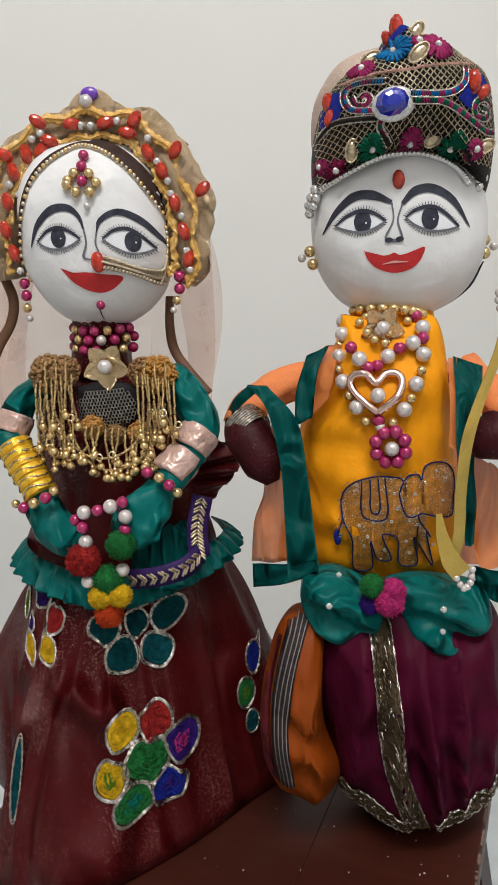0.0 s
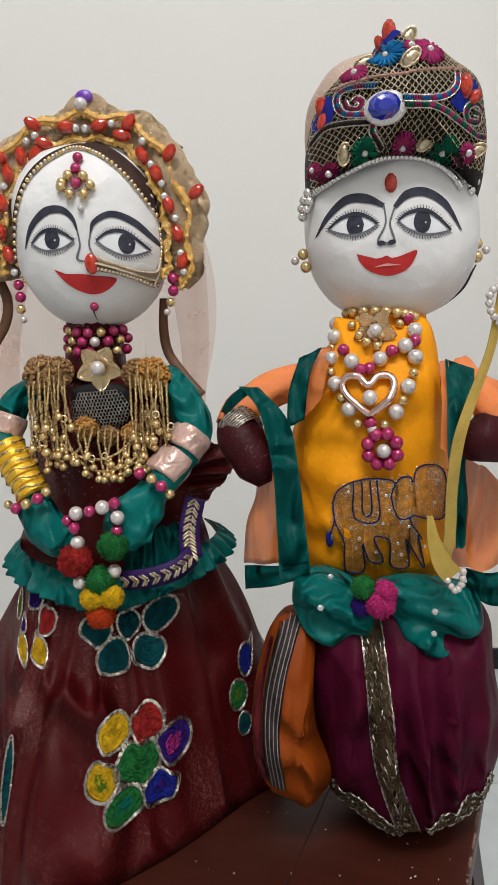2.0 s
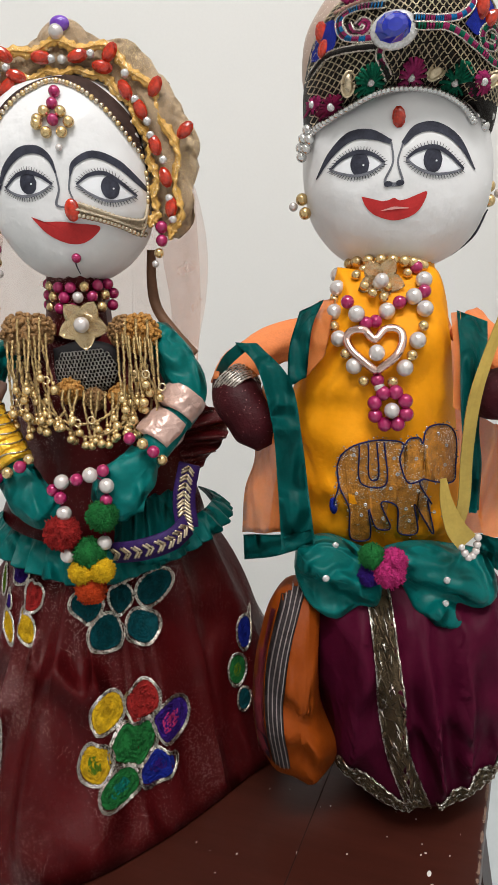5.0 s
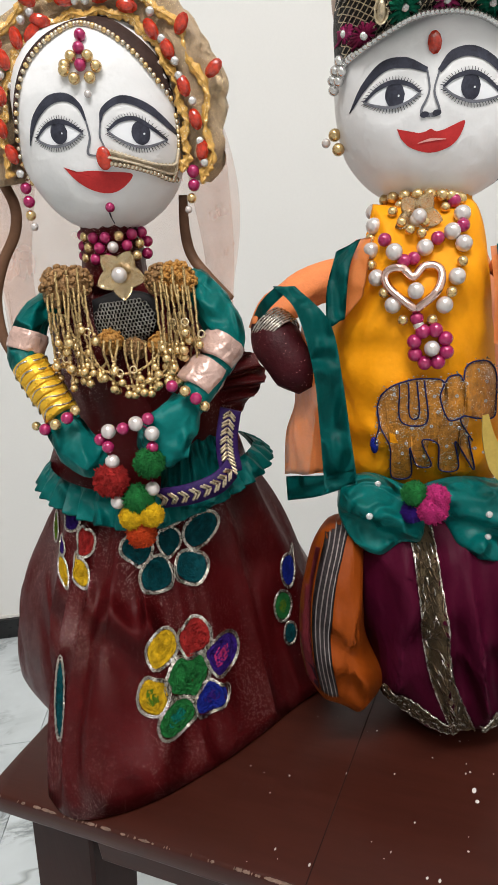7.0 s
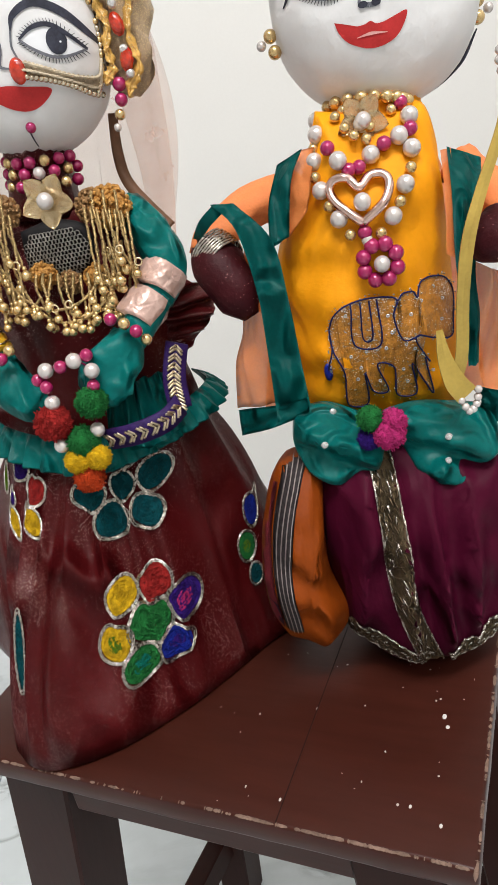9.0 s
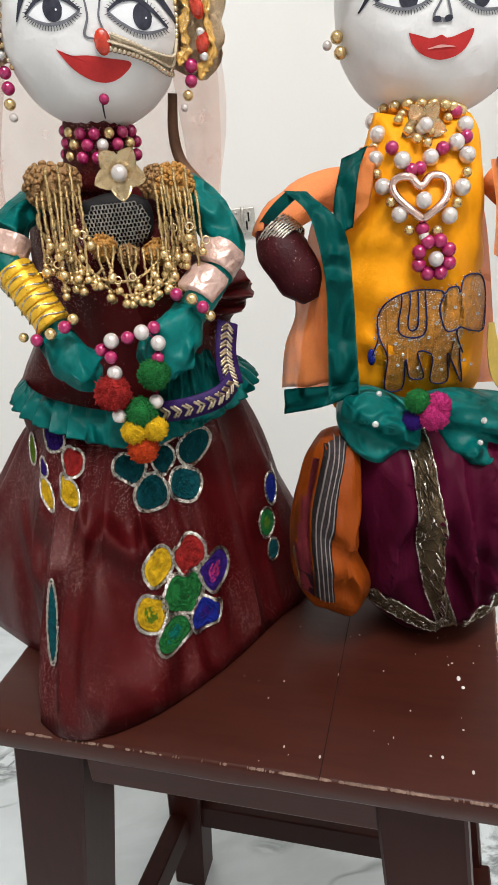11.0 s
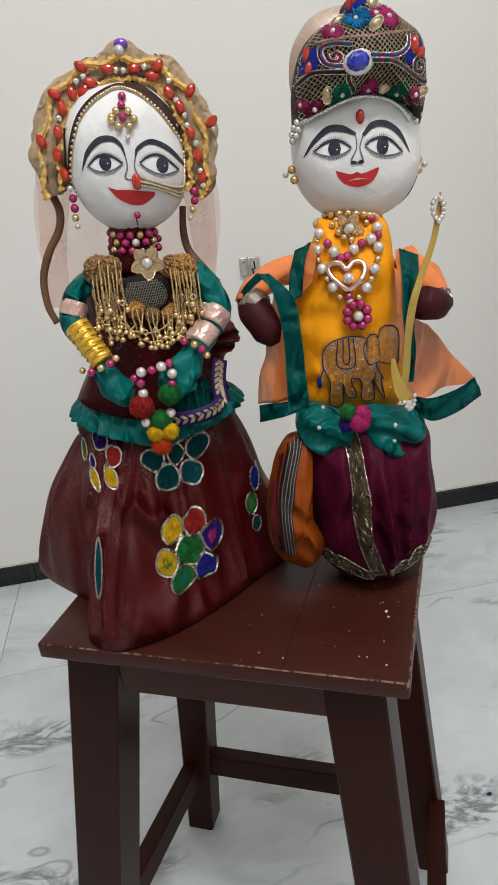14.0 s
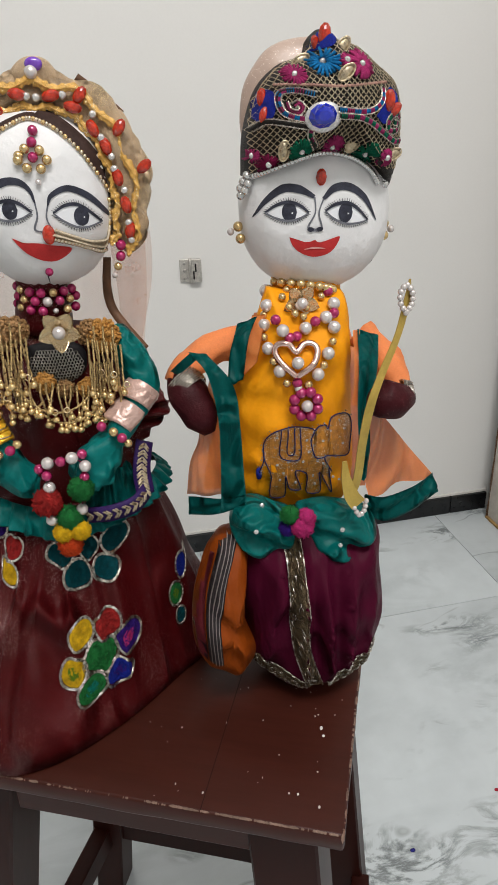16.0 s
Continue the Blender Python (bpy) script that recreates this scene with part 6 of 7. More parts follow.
def shawl():
    """An open organza jacket-shawl with wide teal borders, hanging from both arms."""
    ob = thing("organza_shawl", "orange organza shawl with teal satin borders on the groom doll", "shawl")
    # over the shoulder
    strip("shoulder_cloth", [[(0.0880, 0.0040, 0.7981), (0.0837, -0.0060, 0.7839), (0.0792, -0.0120, 0.7706)], [(0.0797, 0.0060, 0.7976), (0.0729, -0.0040, 0.7845), (0.0669, -0.0120, 0.7584)]], ORGANZA, ob)
    strip("satin_border", [[(0.0817, -0.0020, 0.7986), (0.0734, -0.0120, 0.7850), (0.0683, -0.0180, 0.7612)], [(0.0686, 0.0020, 0.7933), (0.0611, -0.0100, 0.7766), (0.0582, -0.0180, 0.7571)]], TEAL, ob, 0.0009, ripple=0.0012)
    # hanging side, viewed with its teal front edge and hem
    strip("hanging_cloth", [[(0.0484, -0.0220, 0.7716), (0.0524, -0.0300, 0.7425), (0.0538, -0.0300, 0.7095), (0.0560, -0.0300, 0.6822)], [(0.0384, 0.0000, 0.7286), (0.0369, -0.0060, 0.7164), (0.0302, -0.0100, 0.7006), (0.0262, -0.0120, 0.6758)]], ORGANZA, ob, ripple=0.0022)
    strip("satin_border", [[(0.0335, -0.0180, 0.7827), (0.0437, -0.0300, 0.7703), (0.0485, -0.0360, 0.7413), (0.0485, -0.0360, 0.7121), (0.0473, -0.0360, 0.6745)], [(0.0448, -0.0200, 0.7814), (0.0594, -0.0340, 0.7636), (0.0627, -0.0360, 0.7338), (0.0639, -0.0360, 0.7043), (0.0652, -0.0360, 0.6753)]], TEAL, ob, 0.0009, ripple=0.0007)
    strip("satin_hem", [[(0.0269, -0.0140, 0.6759), (0.0463, -0.0340, 0.6825), (0.0639, -0.0360, 0.6849)], [(0.0260, -0.0140, 0.6607), (0.0455, -0.0340, 0.6709), (0.0639, -0.0360, 0.6747)]], TEAL, ob, 0.0009, ripple=0.0010)
    strip("satin_cuff", [[(0.0204, -0.0060, 0.7658), (0.0265, -0.0180, 0.7758), (0.0351, -0.0180, 0.7825)], [(0.0227, -0.0060, 0.7616), (0.0301, -0.0200, 0.7717), (0.0428, -0.0180, 0.7806)]], TEAL, ob, 0.0009)
    # the other side
    strip("shoulder_cloth", [[(0.1458, -0.0080, 0.7859), (0.1426, -0.0240, 0.7645), (0.1398, -0.0300, 0.7413)], [(0.1507, -0.0080, 0.7861), (0.1474, -0.0240, 0.7640), (0.1451, -0.0300, 0.7377)]], ORGANZA, ob)
    strip("satin_border", [[(0.1484, -0.0100, 0.7871), (0.1450, -0.0280, 0.7649), (0.1429, -0.0340, 0.7359), (0.1444, -0.0360, 0.7049), (0.1450, -0.0360, 0.6854)], [(0.1674, 0.0000, 0.7786), (0.1598, -0.0200, 0.7622), (0.1528, -0.0300, 0.7339), (0.1523, -0.0360, 0.7105), (0.1505, -0.0360, 0.6866)]], TEAL, ob, 0.0009, ripple=0.0014)
    fan = strip("hanging_cloth", [[(0.1530, -0.0300, 0.7352), (0.1507, -0.0300, 0.7086), (0.1522, -0.0300, 0.6851), (0.1547, -0.0300, 0.6685)], [(0.1642, -0.0300, 0.7285), (0.1780, -0.0260, 0.7109), (0.1937, -0.0220, 0.6915), (0.2068, -0.0200, 0.6757)]], ORGANZA, ob, ripple=0.0040, n=40, across=36)
    strip("satin_hem", [[(0.1507, -0.0340, 0.6733), (0.1640, -0.0360, 0.6692), (0.1851, -0.0300, 0.6720), (0.2059, -0.0220, 0.6783)], [(0.1511, -0.0320, 0.6580), (0.1655, -0.0340, 0.6497), (0.1900, -0.0300, 0.6527), (0.2126, -0.0220, 0.6607)]], TEAL, ob, 0.0009, ripple=0.0016)
    strip("back_cloth", [[(0.0854, 0.0300, 0.7930), (0.0690, 0.0340, 0.7542), (0.0508, 0.0300, 0.7039), (0.0402, 0.0200, 0.6619)], [(0.1509, 0.0300, 0.7910), (0.1648, 0.0340, 0.7466), (0.1698, 0.0300, 0.6952), (0.1698, 0.0200, 0.6491)]], ORGANZA, ob)
    # silver thread wound round the wrists
    for pts, r in (([(0.0286, -0.0060, 0.7618), (0.0348, -0.0120, 0.7543)], 0.0122), ([(0.1702, -0.0360, 0.7470), (0.1760, -0.0360, 0.7455)], 0.0108)):
        a, b = Vector(pts[0]), Vector(pts[1])
        ax = (b - a).normalized()
        u = ax.cross(Vector((0, 1, 0))).normalized()
        w = ax.cross(u)
        bm = bmesh.new()
        tube(bm, [a.lerp(b, k / 56) + (u * math.cos(k * 0.9) + w * math.sin(k * 0.9)) * r for k in range(57)], 0.0006, 6, 170, rough=0.5)
        thing("wrist_thread", "silver thread wound round the groom doll's wrist", "bracelet", bm, SILVER, group="wrist threads")
    return ob


shawl()


def elephant_patch():
    """A sewn elephant-shaped patch: gilt cloth with navy cord lines, sequins and a tasselled tail."""
    outline = [(0.0810, 0.7118), (0.0839, 0.7191), (0.0906, 0.7241), (0.1014, 0.7254), (0.1127, 0.7246), (0.1157, 0.7227), (0.1187, 0.7253), (0.1242, 0.7246), (0.1261, 0.7215), (0.1288, 0.7277), (0.1359, 0.7287), (0.1437, 0.7255), (0.1483, 0.7171), (0.1460, 0.7044), (0.1439, 0.6955), (0.1328, 0.6990), (0.1246, 0.7033), (0.1229, 0.6999), (0.1308, 0.6853), (0.1283, 0.6880), (0.1321, 0.6661), (0.1257, 0.6781), (0.1210, 0.6862), (0.1229, 0.6682), (0.1124, 0.6697), (0.1116, 0.6865), (0.1029, 0.6896), (0.1079, 0.6733), (0.1003, 0.6732), (0.0962, 0.6862), (0.0972, 0.6656), (0.0864, 0.6671), (0.0859, 0.6873), (0.0814, 0.7009)]
    bm = bmesh.new()
    cut_shape(bm, groom_tree, outline, 0, 0.0024, 4 * len(outline) + 1)
    ob = thing("elephant_patch", "gilt elephant-shaped sewn patch with sequins on the tunic", "patch", bm,
               glitter(mat("copper_sequin_cloth", (0.50, 0.20, 0.022), 0.32, metal=0.25, vary=0.4, scale=220, fine=900, bump=0.8, depth=0.001), (0.92, 0.78, 0.66), 2000, 0.12, (70, 70, 70), 0.3))
    lines = [outline + [outline[0]], [(0.0926, 0.7242), (0.0927, 0.7022), (0.1055, 0.7011), (0.1058, 0.7243)], [(0.0974, 0.7241), (0.0973, 0.7051), (0.1020, 0.7053), (0.1020, 0.7242)],
             [(0.1154, 0.7220), (0.1129, 0.7144), (0.1164, 0.7024), (0.1246, 0.7033)], [(0.0809, 0.7108), (0.0810, 0.7013), (0.0786, 0.6938), (0.0778, 0.6887)]]
    for k, pts in enumerate(lines):
        bm = bmesh.new()
        flat = smooth_line([(*p, 0) for p in pts], 150 if k == 0 else 24)
        tube(bm, [on_groom(p.x, p.y, 0.0030) for p in flat], 0.00045, 5, 220 if k == 0 else 40)
        part("navy_cord", bm, NAVY, ob)
        # silver flecks strewn along both sides of the cord
        bm = bmesh.new()
        rnd = random.Random(60 + k)
        for p in smooth_line(flat, 330 if k == 0 else 70):
            x, z = p.x + rnd.gauss(0, 0.0011), p.y + rnd.gauss(0, 0.0011)
            ball(bm, on_groom(x, z, 0.0028), rnd.uniform(0.0002, 0.00042), 6, (1.5, 0.5, 1))
        part("glitter", bm, SILVER, ob, "silver glitter flecks", smooth=False)["kind"] = "stuff"
    bm = bmesh.new()
    ball(bm, on_groom(0.0778, 0.6887, 0.002), 0.0026, 10, (0.9, 0.8, 1.9))
    part("tail_tassel", bm, F_BLUE, ob, "blue thread tassel")
    bm = bmesh.new()
    tube(bm, [(0.0011 * math.cos(a), 0, 0.0011 * math.sin(a)) for a in [k * math.pi / 5 for k in range(11)]], 0.0006, 5, 21, flat=0.4)
    me = mesh_of("sequin", bm, CLEAR_STONE)
    for p in ((0.0925, 0.6824), (0.0906, 0.6763), (0.0945, 0.6893), (0.1183, 0.6764), (0.1164, 0.6843), (0.1079, 0.6987), (0.1223, 0.6959), (0.1269, 0.6911), (0.1324, 0.6797), (0.1377, 0.6758), (0.0891, 0.7103), (0.0896, 0.7187), (0.1102, 0.7155), (0.1114, 0.7070), (0.1213, 0.7147), (0.1038, 0.6799), (0.1359, 0.7236), (0.1404, 0.7166), (0.1278, 0.7192), (0.1176, 0.6997), (0.0982, 0.6977), (0.1047, 0.6996), (0.1386, 0.7067), (0.0900, 0.6965)):
        piece("sequin", me, ob, at(on_groom(*p, 0.0028), 0.62))
    return ob


elephant_patch()


def groom_necklaces():
    def put(kind, p, size=1.0, lift=0.0040):
        return (kind, on_groom(*p, lift), size)

    hanging("pearl_necklace", "double pearl and magenta bead necklace on the groom doll", "necklace",
            [put("p", p, 1.08) for p in ((0.0901, 0.8031), (0.0869, 0.7913), (0.0967, 0.7905), (0.0872, 0.7784), (0.0931, 0.7649), (0.1180, 0.7622), (0.1257, 0.7750), (0.1322, 0.7895), (0.1274, 0.7959), (0.1339, 0.8035), (0.1128, 0.7901), (0.0899, 0.8100))]
            + [put("m", p, 1.0) for p in ((0.0932, 0.7965), (0.1198, 0.7937), (0.1063, 0.7856), (0.1012, 0.7853), (0.1040, 0.7571), (0.1331, 0.7980), (0.1322, 0.8099))]
            + [put("g", p, 0.85) for p in ((0.0859, 0.7843), (0.0896, 0.7710), (0.0972, 0.7570), (0.1116, 0.7555), (0.1220, 0.7681), (0.1297, 0.7814), (0.0879, 0.7970))])
    hanging("flower_pendant", "magenta bead flower pendant with a pearl centre", "pendant",
                 [put("p", (0.1097, 0.7418), 1.0, 0.0055), put("w", (0.1046, 0.7536), 1.4)] + [("m", on_groom(PENDANT[0] + 0.0083 * math.cos(a), PENDANT[1] + 0.0088 * math.sin(a), 0.0040), 1.08) for a in [k * math.pi / 4 + 0.39 for k in range(8)]])
    hs = smooth_line([(*p, 0) for p in HEART], 61)
    bm = bmesh.new()
    tube(bm, [on_groom(p.x, p.y, 0.0052) for p in hs], 0.0023, 10, 90)
    heart = thing("heart_pendant", "rose-gold open heart pendant with a pearl inside", "pendant")
    part("heart_frame", bm, ROSE, heart)
    piece("pearl", PEARL_ME, heart, at(on_groom(0.1043, 0.7712, 0.0055), 1.05))
    col = []
    for i, p in enumerate(smooth_line([(*q, 0) for q in ((0.0949, 0.8137), (0.1040, 0.8156), (0.1169, 0.8151), (0.1297, 0.8127), (0.1360, 0.8103))], 10)):
        col.append(("g", press(groom_tree, p.x, p.y, 0.0035), 0.98))
    for p in ((0.0998, 0.8091), (0.1051, 0.8113), (0.1127, 0.8100), (0.1028, 0.8037), (0.1064, 0.7996), (0.1121, 0.7971), (0.1149, 0.8021), (0.1269, 0.8075)):
        col.append(("g", on_groom(*p, 0.0040), 0.8))
    col.append(("p", on_groom(0.1102, 0.8041, 0.0055), 0.8))
    hanging("gold_collar", "gold bead collar round the groom's neck", "necklace", col)
    brooch(on_groom(0.1118, 0.8055, 0.0050), 0.92, "five-petalled gilt flower brooch with a pearl on the groom's collar")


PENDANT = (0.1094, 0.7423)
HEART = [(0.1036, 0.7618), (0.0933, 0.7717), (0.0908, 0.7784), (0.0938, 0.7823), (0.0995, 0.7822), (0.1043, 0.7773), (0.1102, 0.7813), (0.1158, 0.7812), (0.1182, 0.7775), (0.1147, 0.7700), (0.1036, 0.7618)]
groom_necklaces()
for spots in (((0.0765, 0.0340, 0.8515), (0.0776, 0.0320, 0.8439), (0.0716, 0.0360, 0.8482)), ((0.1795, 0.0340, 0.8483), (0.1788, 0.0320, 0.8407), (0.1854, 0.0360, 0.8442))):
    hanging("earring", "cluster of gold balls at the groom's ear", "earring", [("g", Vector(spots[0]), 1.05), ("g", Vector(spots[1]), 1.05), ("p", Vector(spots[2]), 0.62)])


def turban():
    """A tall embroidered turban-crown: gold mesh cloth with cords, sewn flowers, stones and a bead rim."""
    ob = thing("embroidered_turban", "tall gold mesh turban with sewn flowers and blue stone", "turban")
    bm = bmesh.new()
    pillow(bm, [(0.0807, 0.8828), (0.0824, 0.9077), (0.0906, 0.9327), (0.1048, 0.9467), (0.1212, 0.9525), (0.1253, 0.9610), (0.1322, 0.9666), (0.1391, 0.9616), (0.1527, 0.9575), (0.1667, 0.9469), (0.1791, 0.9366), (0.1842, 0.9208), (0.1850, 0.8979), (0.1785, 0.8705), (0.1646, 0.8822), (0.1429, 0.8918), (0.1241, 0.8930), (0.1017, 0.8868)], 0.042, 0.060, 0.040, 0, 10, lumps=0.002)
    bmesh.ops.recalc_face_normals(bm, faces=bm.faces)
    tree = tree_of(bm)
    part("cap", bm, MESH_CLOTH, ob)
    bm = bmesh.new()
    pillow(bm, [(0.0857, 0.8989), (0.0833, 0.9155), (0.0859, 0.9347), (0.0929, 0.9473), (0.1036, 0.9582), (0.1199, 0.9634), (0.1405, 0.9632), (0.1633, 0.9548), (0.1796, 0.9398), (0.1866, 0.9218), (0.1870, 0.9025), (0.1821, 0.8883), (0.1342, 0.8878)], 0.056, 0.016, 0.026, 0, 7, lumps=0.002)
    part("back_shell", bm, BACK_SATIN, ob, "beige satin back")

    def on(p, lift=0.001):
        return press(tree, *p, lift)

    # a net of bent wire: rows of zigzag that meet at their tips
    rnd = random.Random(8)
    bm = bmesh.new()
    for k in range(46):
        run = []
        for i in range(60):
            x = 0.0815 + 0.0017 * i
            z = 0.8835 + 0.00185 * k + 0.0045 * math.sin((x - 0.08) * 26) + (0.00085 if (i + k) % 2 else -0.00085) + rnd.gauss(0, 0.0001)
            low = 0.8935 - 14 * (x - 0.1290) ** 2 * 0.55
            if 0.0830 < x < 0.1790 and low < z < 0.9600 - 9.5 * (x - 0.131) ** 2:
                run.append(on((x, z), 0.0010 + 0.0003 * ((i + k) % 2)))
        if len(run) > 6:
            tube(bm, run, 0.00030, 4, 2 * len(run))
    wires = part("mesh_wire", bm, GOLD_WIRE, ob, "bent gold wire net")
    wires["kind"] = "stuff"

    def flower(c, r, m, n=20):
        """A flower of looped threads round a small stone."""
        bm = bmesh.new()
        for i in range(n):
            a = 2 * math.pi * i / n + rnd.gauss(0, 0.05)
            q = r * rnd.uniform(0.9, 1.08)
            p0, p1 = on((c[0] + 0.25 * r * math.cos(a), c[1] + 0.25 * r * math.sin(a)), 0.0026), on((c[0] + q * math.cos(a), c[1] + q * math.sin(a)), 0.0018)
            tube(bm, [p0, p0.lerp(p1, 0.55) + Vector((0, -0.0012, 0)), p1], r * 0.13, 5, 7)
        e = part("thread_flower", bm, m, ob)
        piece("centre_stone", CLEAR_ME, e, at(on(c, 0.0034), 0.72))

    for c, r, m in (((0.1250, 0.9462), 0.0078, F_SKY), ((0.1458, 0.9440), 0.0082, F_ROSE), ((0.1085, 0.9400), 0.0060, F_ROSE), ((0.1360, 0.9460), 0.0040, F_ROSE), ((0.1105, 0.8983), 0.0072, emerald_thread),
                    ((0.1317, 0.9000), 0.0068, F_ROSE), ((0.1523, 0.8952), 0.0064, emerald_thread), ((0.0920, 0.8910), 0.0058, F_WINE), ((0.0845, 0.8960), 0.0040, F_ROSE), ((0.1640, 0.8930), 0.0050, F_ROSE)):
        flower(c, r, m)
    # padded coloured shapes
    for pts, m, label in (([(0.1180, 0.9500), (0.1222, 0.9585), (0.1285, 0.9638), (0.1350, 0.9608), (0.1310, 0.9545), (0.1240, 0.9530)], F_BLUE, "blue padded patch"), ([(0.0850, 0.9190), (0.0868, 0.9280), (0.0930, 0.9330), (0.0972, 0.9300), (0.0960, 0.9190), (0.0905, 0.9135)], F_BLUE, "blue padded patch"),
                          ([(0.1530, 0.9165), (0.1585, 0.9230), (0.1640, 0.9318), (0.1725, 0.9270), (0.1703, 0.9193), (0.1600, 0.9120)], F_BLUE, "blue padded patch")):
        bm = bmesh.new()
        paint(bm, tree, pts, 0, 0.0022, 4)
        part("padded_patch", bm, m, ob, label)
    for p, tilt, s in (((0.1296, 0.9612), 0.1, 1.35), ((0.1252, 0.9572), -0.4, 0.95), ((0.0915, 0.9285), 0.0, 1.15), ((0.0910, 0.9190), 0.3, 1.0), ((0.1622, 0.9245), 0.1, 1.3), ((0.1672, 0.9195), 0.9, 1.1)):
        piece("red_stone", RED_ME, ob, Matrix.Translation(on(p, 0.0034)) @ pose(0, 0, 0, 0, math.degrees(tilt), 0) @ Matrix.Diagonal((s * 0.85, s * 0.85, s * 0.85, 1)))
    # gold leaves
    for p, tilt in (((0.1372, 0.9540), 0.7), ((0.1155, 0.9478), 1.1), ((0.1345, 0.9395), 0.9), ((0.1000, 0.8990), 0.2), ((0.1432, 0.9010), 0.9), ((0.1695, 0.8945), 1.2)):
        bm = bmesh.new()
        c = on(p, 0.0014)
        ball(bm, c, 0.0048, 12, (0.62, 0.3, 1.15), turn=pose(0, 0, 0, 0, math.degrees(tilt), 0))
        leaf = part("zari_leaf", bm, GOLD_WIRE, ob, "gold thread leaf")
        bm = bmesh.new()
        rope(bm, [c + pose(0, 0, 0, 0, math.degrees(tilt), 0) @ Vector((0.0031 * math.cos(a), -0.0010, 0.0057 * math.sin(a))) for a in [k * math.pi / 7 for k in range(15)]], 0.0006, 45)
        part("gold_cord", bm, GOLD_WIRE, leaf)
    # cords: a dark ground between two thin silver ropes, with short bars of coloured thread across it
    for pts, colours in CORDS:
        flat = smooth_line([(*p, 0) for p in pts], 50)
        total = sum((b - a).length for a, b in zip(flat, flat[1:]))
        bm = bmesh.new()
        tube(bm, [on((p.x, p.y), 0.0016) for p in flat], 0.0012, 6, 90)
        core = part("coloured_cord", bm, MESH_CLOTH, ob)
        sides = []
        for side in (-1, 1):
            line = []
            for i, p in enumerate(flat):
                d = (flat[min(49, i + 1)] - flat[max(0, i - 1)]).normalized()
                line.append(on((p.x - d.y * 0.0015 * side, p.y + d.x * 0.0015 * side), 0.0022))
            sides.append(line)
        bm = bmesh.new()
        for line in sides:
            rope(bm, line, 0.0006, 120)
        part("silver_cord", bm, SILVER, core, "twisted silver cord")
        step = max(2, round(50 * 0.0030 / total))
        for c, m in enumerate(colours):
            bm = bmesh.new()
            for i in range(1 + c * step, 47, step * len(colours)):
                for e in range(step):
                    k = min(49, i + e)
                    tube(bm, [sides[0][k], sides[0][k].lerp(sides[1][k], 0.5) + Vector((0, -0.0008, 0)), sides[1][k]], total / 49 * 0.5, 5, 5)
            part("thread_bar", bm, m, core)
    # a line of pink chain stitch
    bm = bmesh.new()
    stitch = smooth_line([(0.0985, 0.9352, 0), (0.1152, 0.9338, 0), (0.1337, 0.9325, 0), (0.1620, 0.9345, 0)], 34)
    for p in stitch:
        ball(bm, on((p.x, p.y), 0.0014), 0.0011, 6, (1.3, 0.6, 0.8))
    part("chain_stitch", bm, F_BLUSH, ob, "pink chain stitch")
    # the blue stone in its clear setting
    bm = bmesh.new()
    c = on((0.1206, 0.9167), 0.0025)
    ball(bm, c, 0.0088, 22, (1.28, 0.35, 0.95), turn=pose(0, 0, 0, 0, -8, 0))
    part("stone_setting", bm, CLEAR_STONE, ob, "clear oval setting")
    piece("blue_stone", faceted("blue_stone", BLUE_STONE, 0.0084, 0.0066, 0.75), ob, Matrix.Translation(c + Vector((-0.001, -0.0020, 0.0006))) @ pose(0, 0, 0, 0, -8, 0))["label"] = "deep blue oval stone"
    # the beaded rim, with loops at both temples
    rim = smooth_line([(*p, 0) for p in RIM], 46)
    for p in rim:
        q = press(tree, p.x, p.y + 0.002, 0.0018)
        f = press(groom_face, p.x, p.y, 0.0020)
        q = q if q.y < f.y else f
        piece("rim_bead", SILVER_ME, ob, at(Vector((p.x, min(q.y, f.y), p.y)), 1.05))
    for p in ((0.0812, 0.0200, 0.8844), (0.0788, 0.0220, 0.8807), (0.0773, 0.0240, 0.8766), (0.0773, 0.0240, 0.8721), (0.0796, 0.0200, 0.8754), (0.0814, 0.0180, 0.8795), (0.1673, 0.0120, 0.8826), (0.1704, 0.0120, 0.8799), (0.1735, 0.0140, 0.8810), (0.1723, 0.0140, 0.8848), (0.1686, 0.0120, 0.8861), (0.1703, 0.0120, 0.8762)):
        piece("temple_bead", SILVER_ME, ob, at(p, 1.5))
    return ob


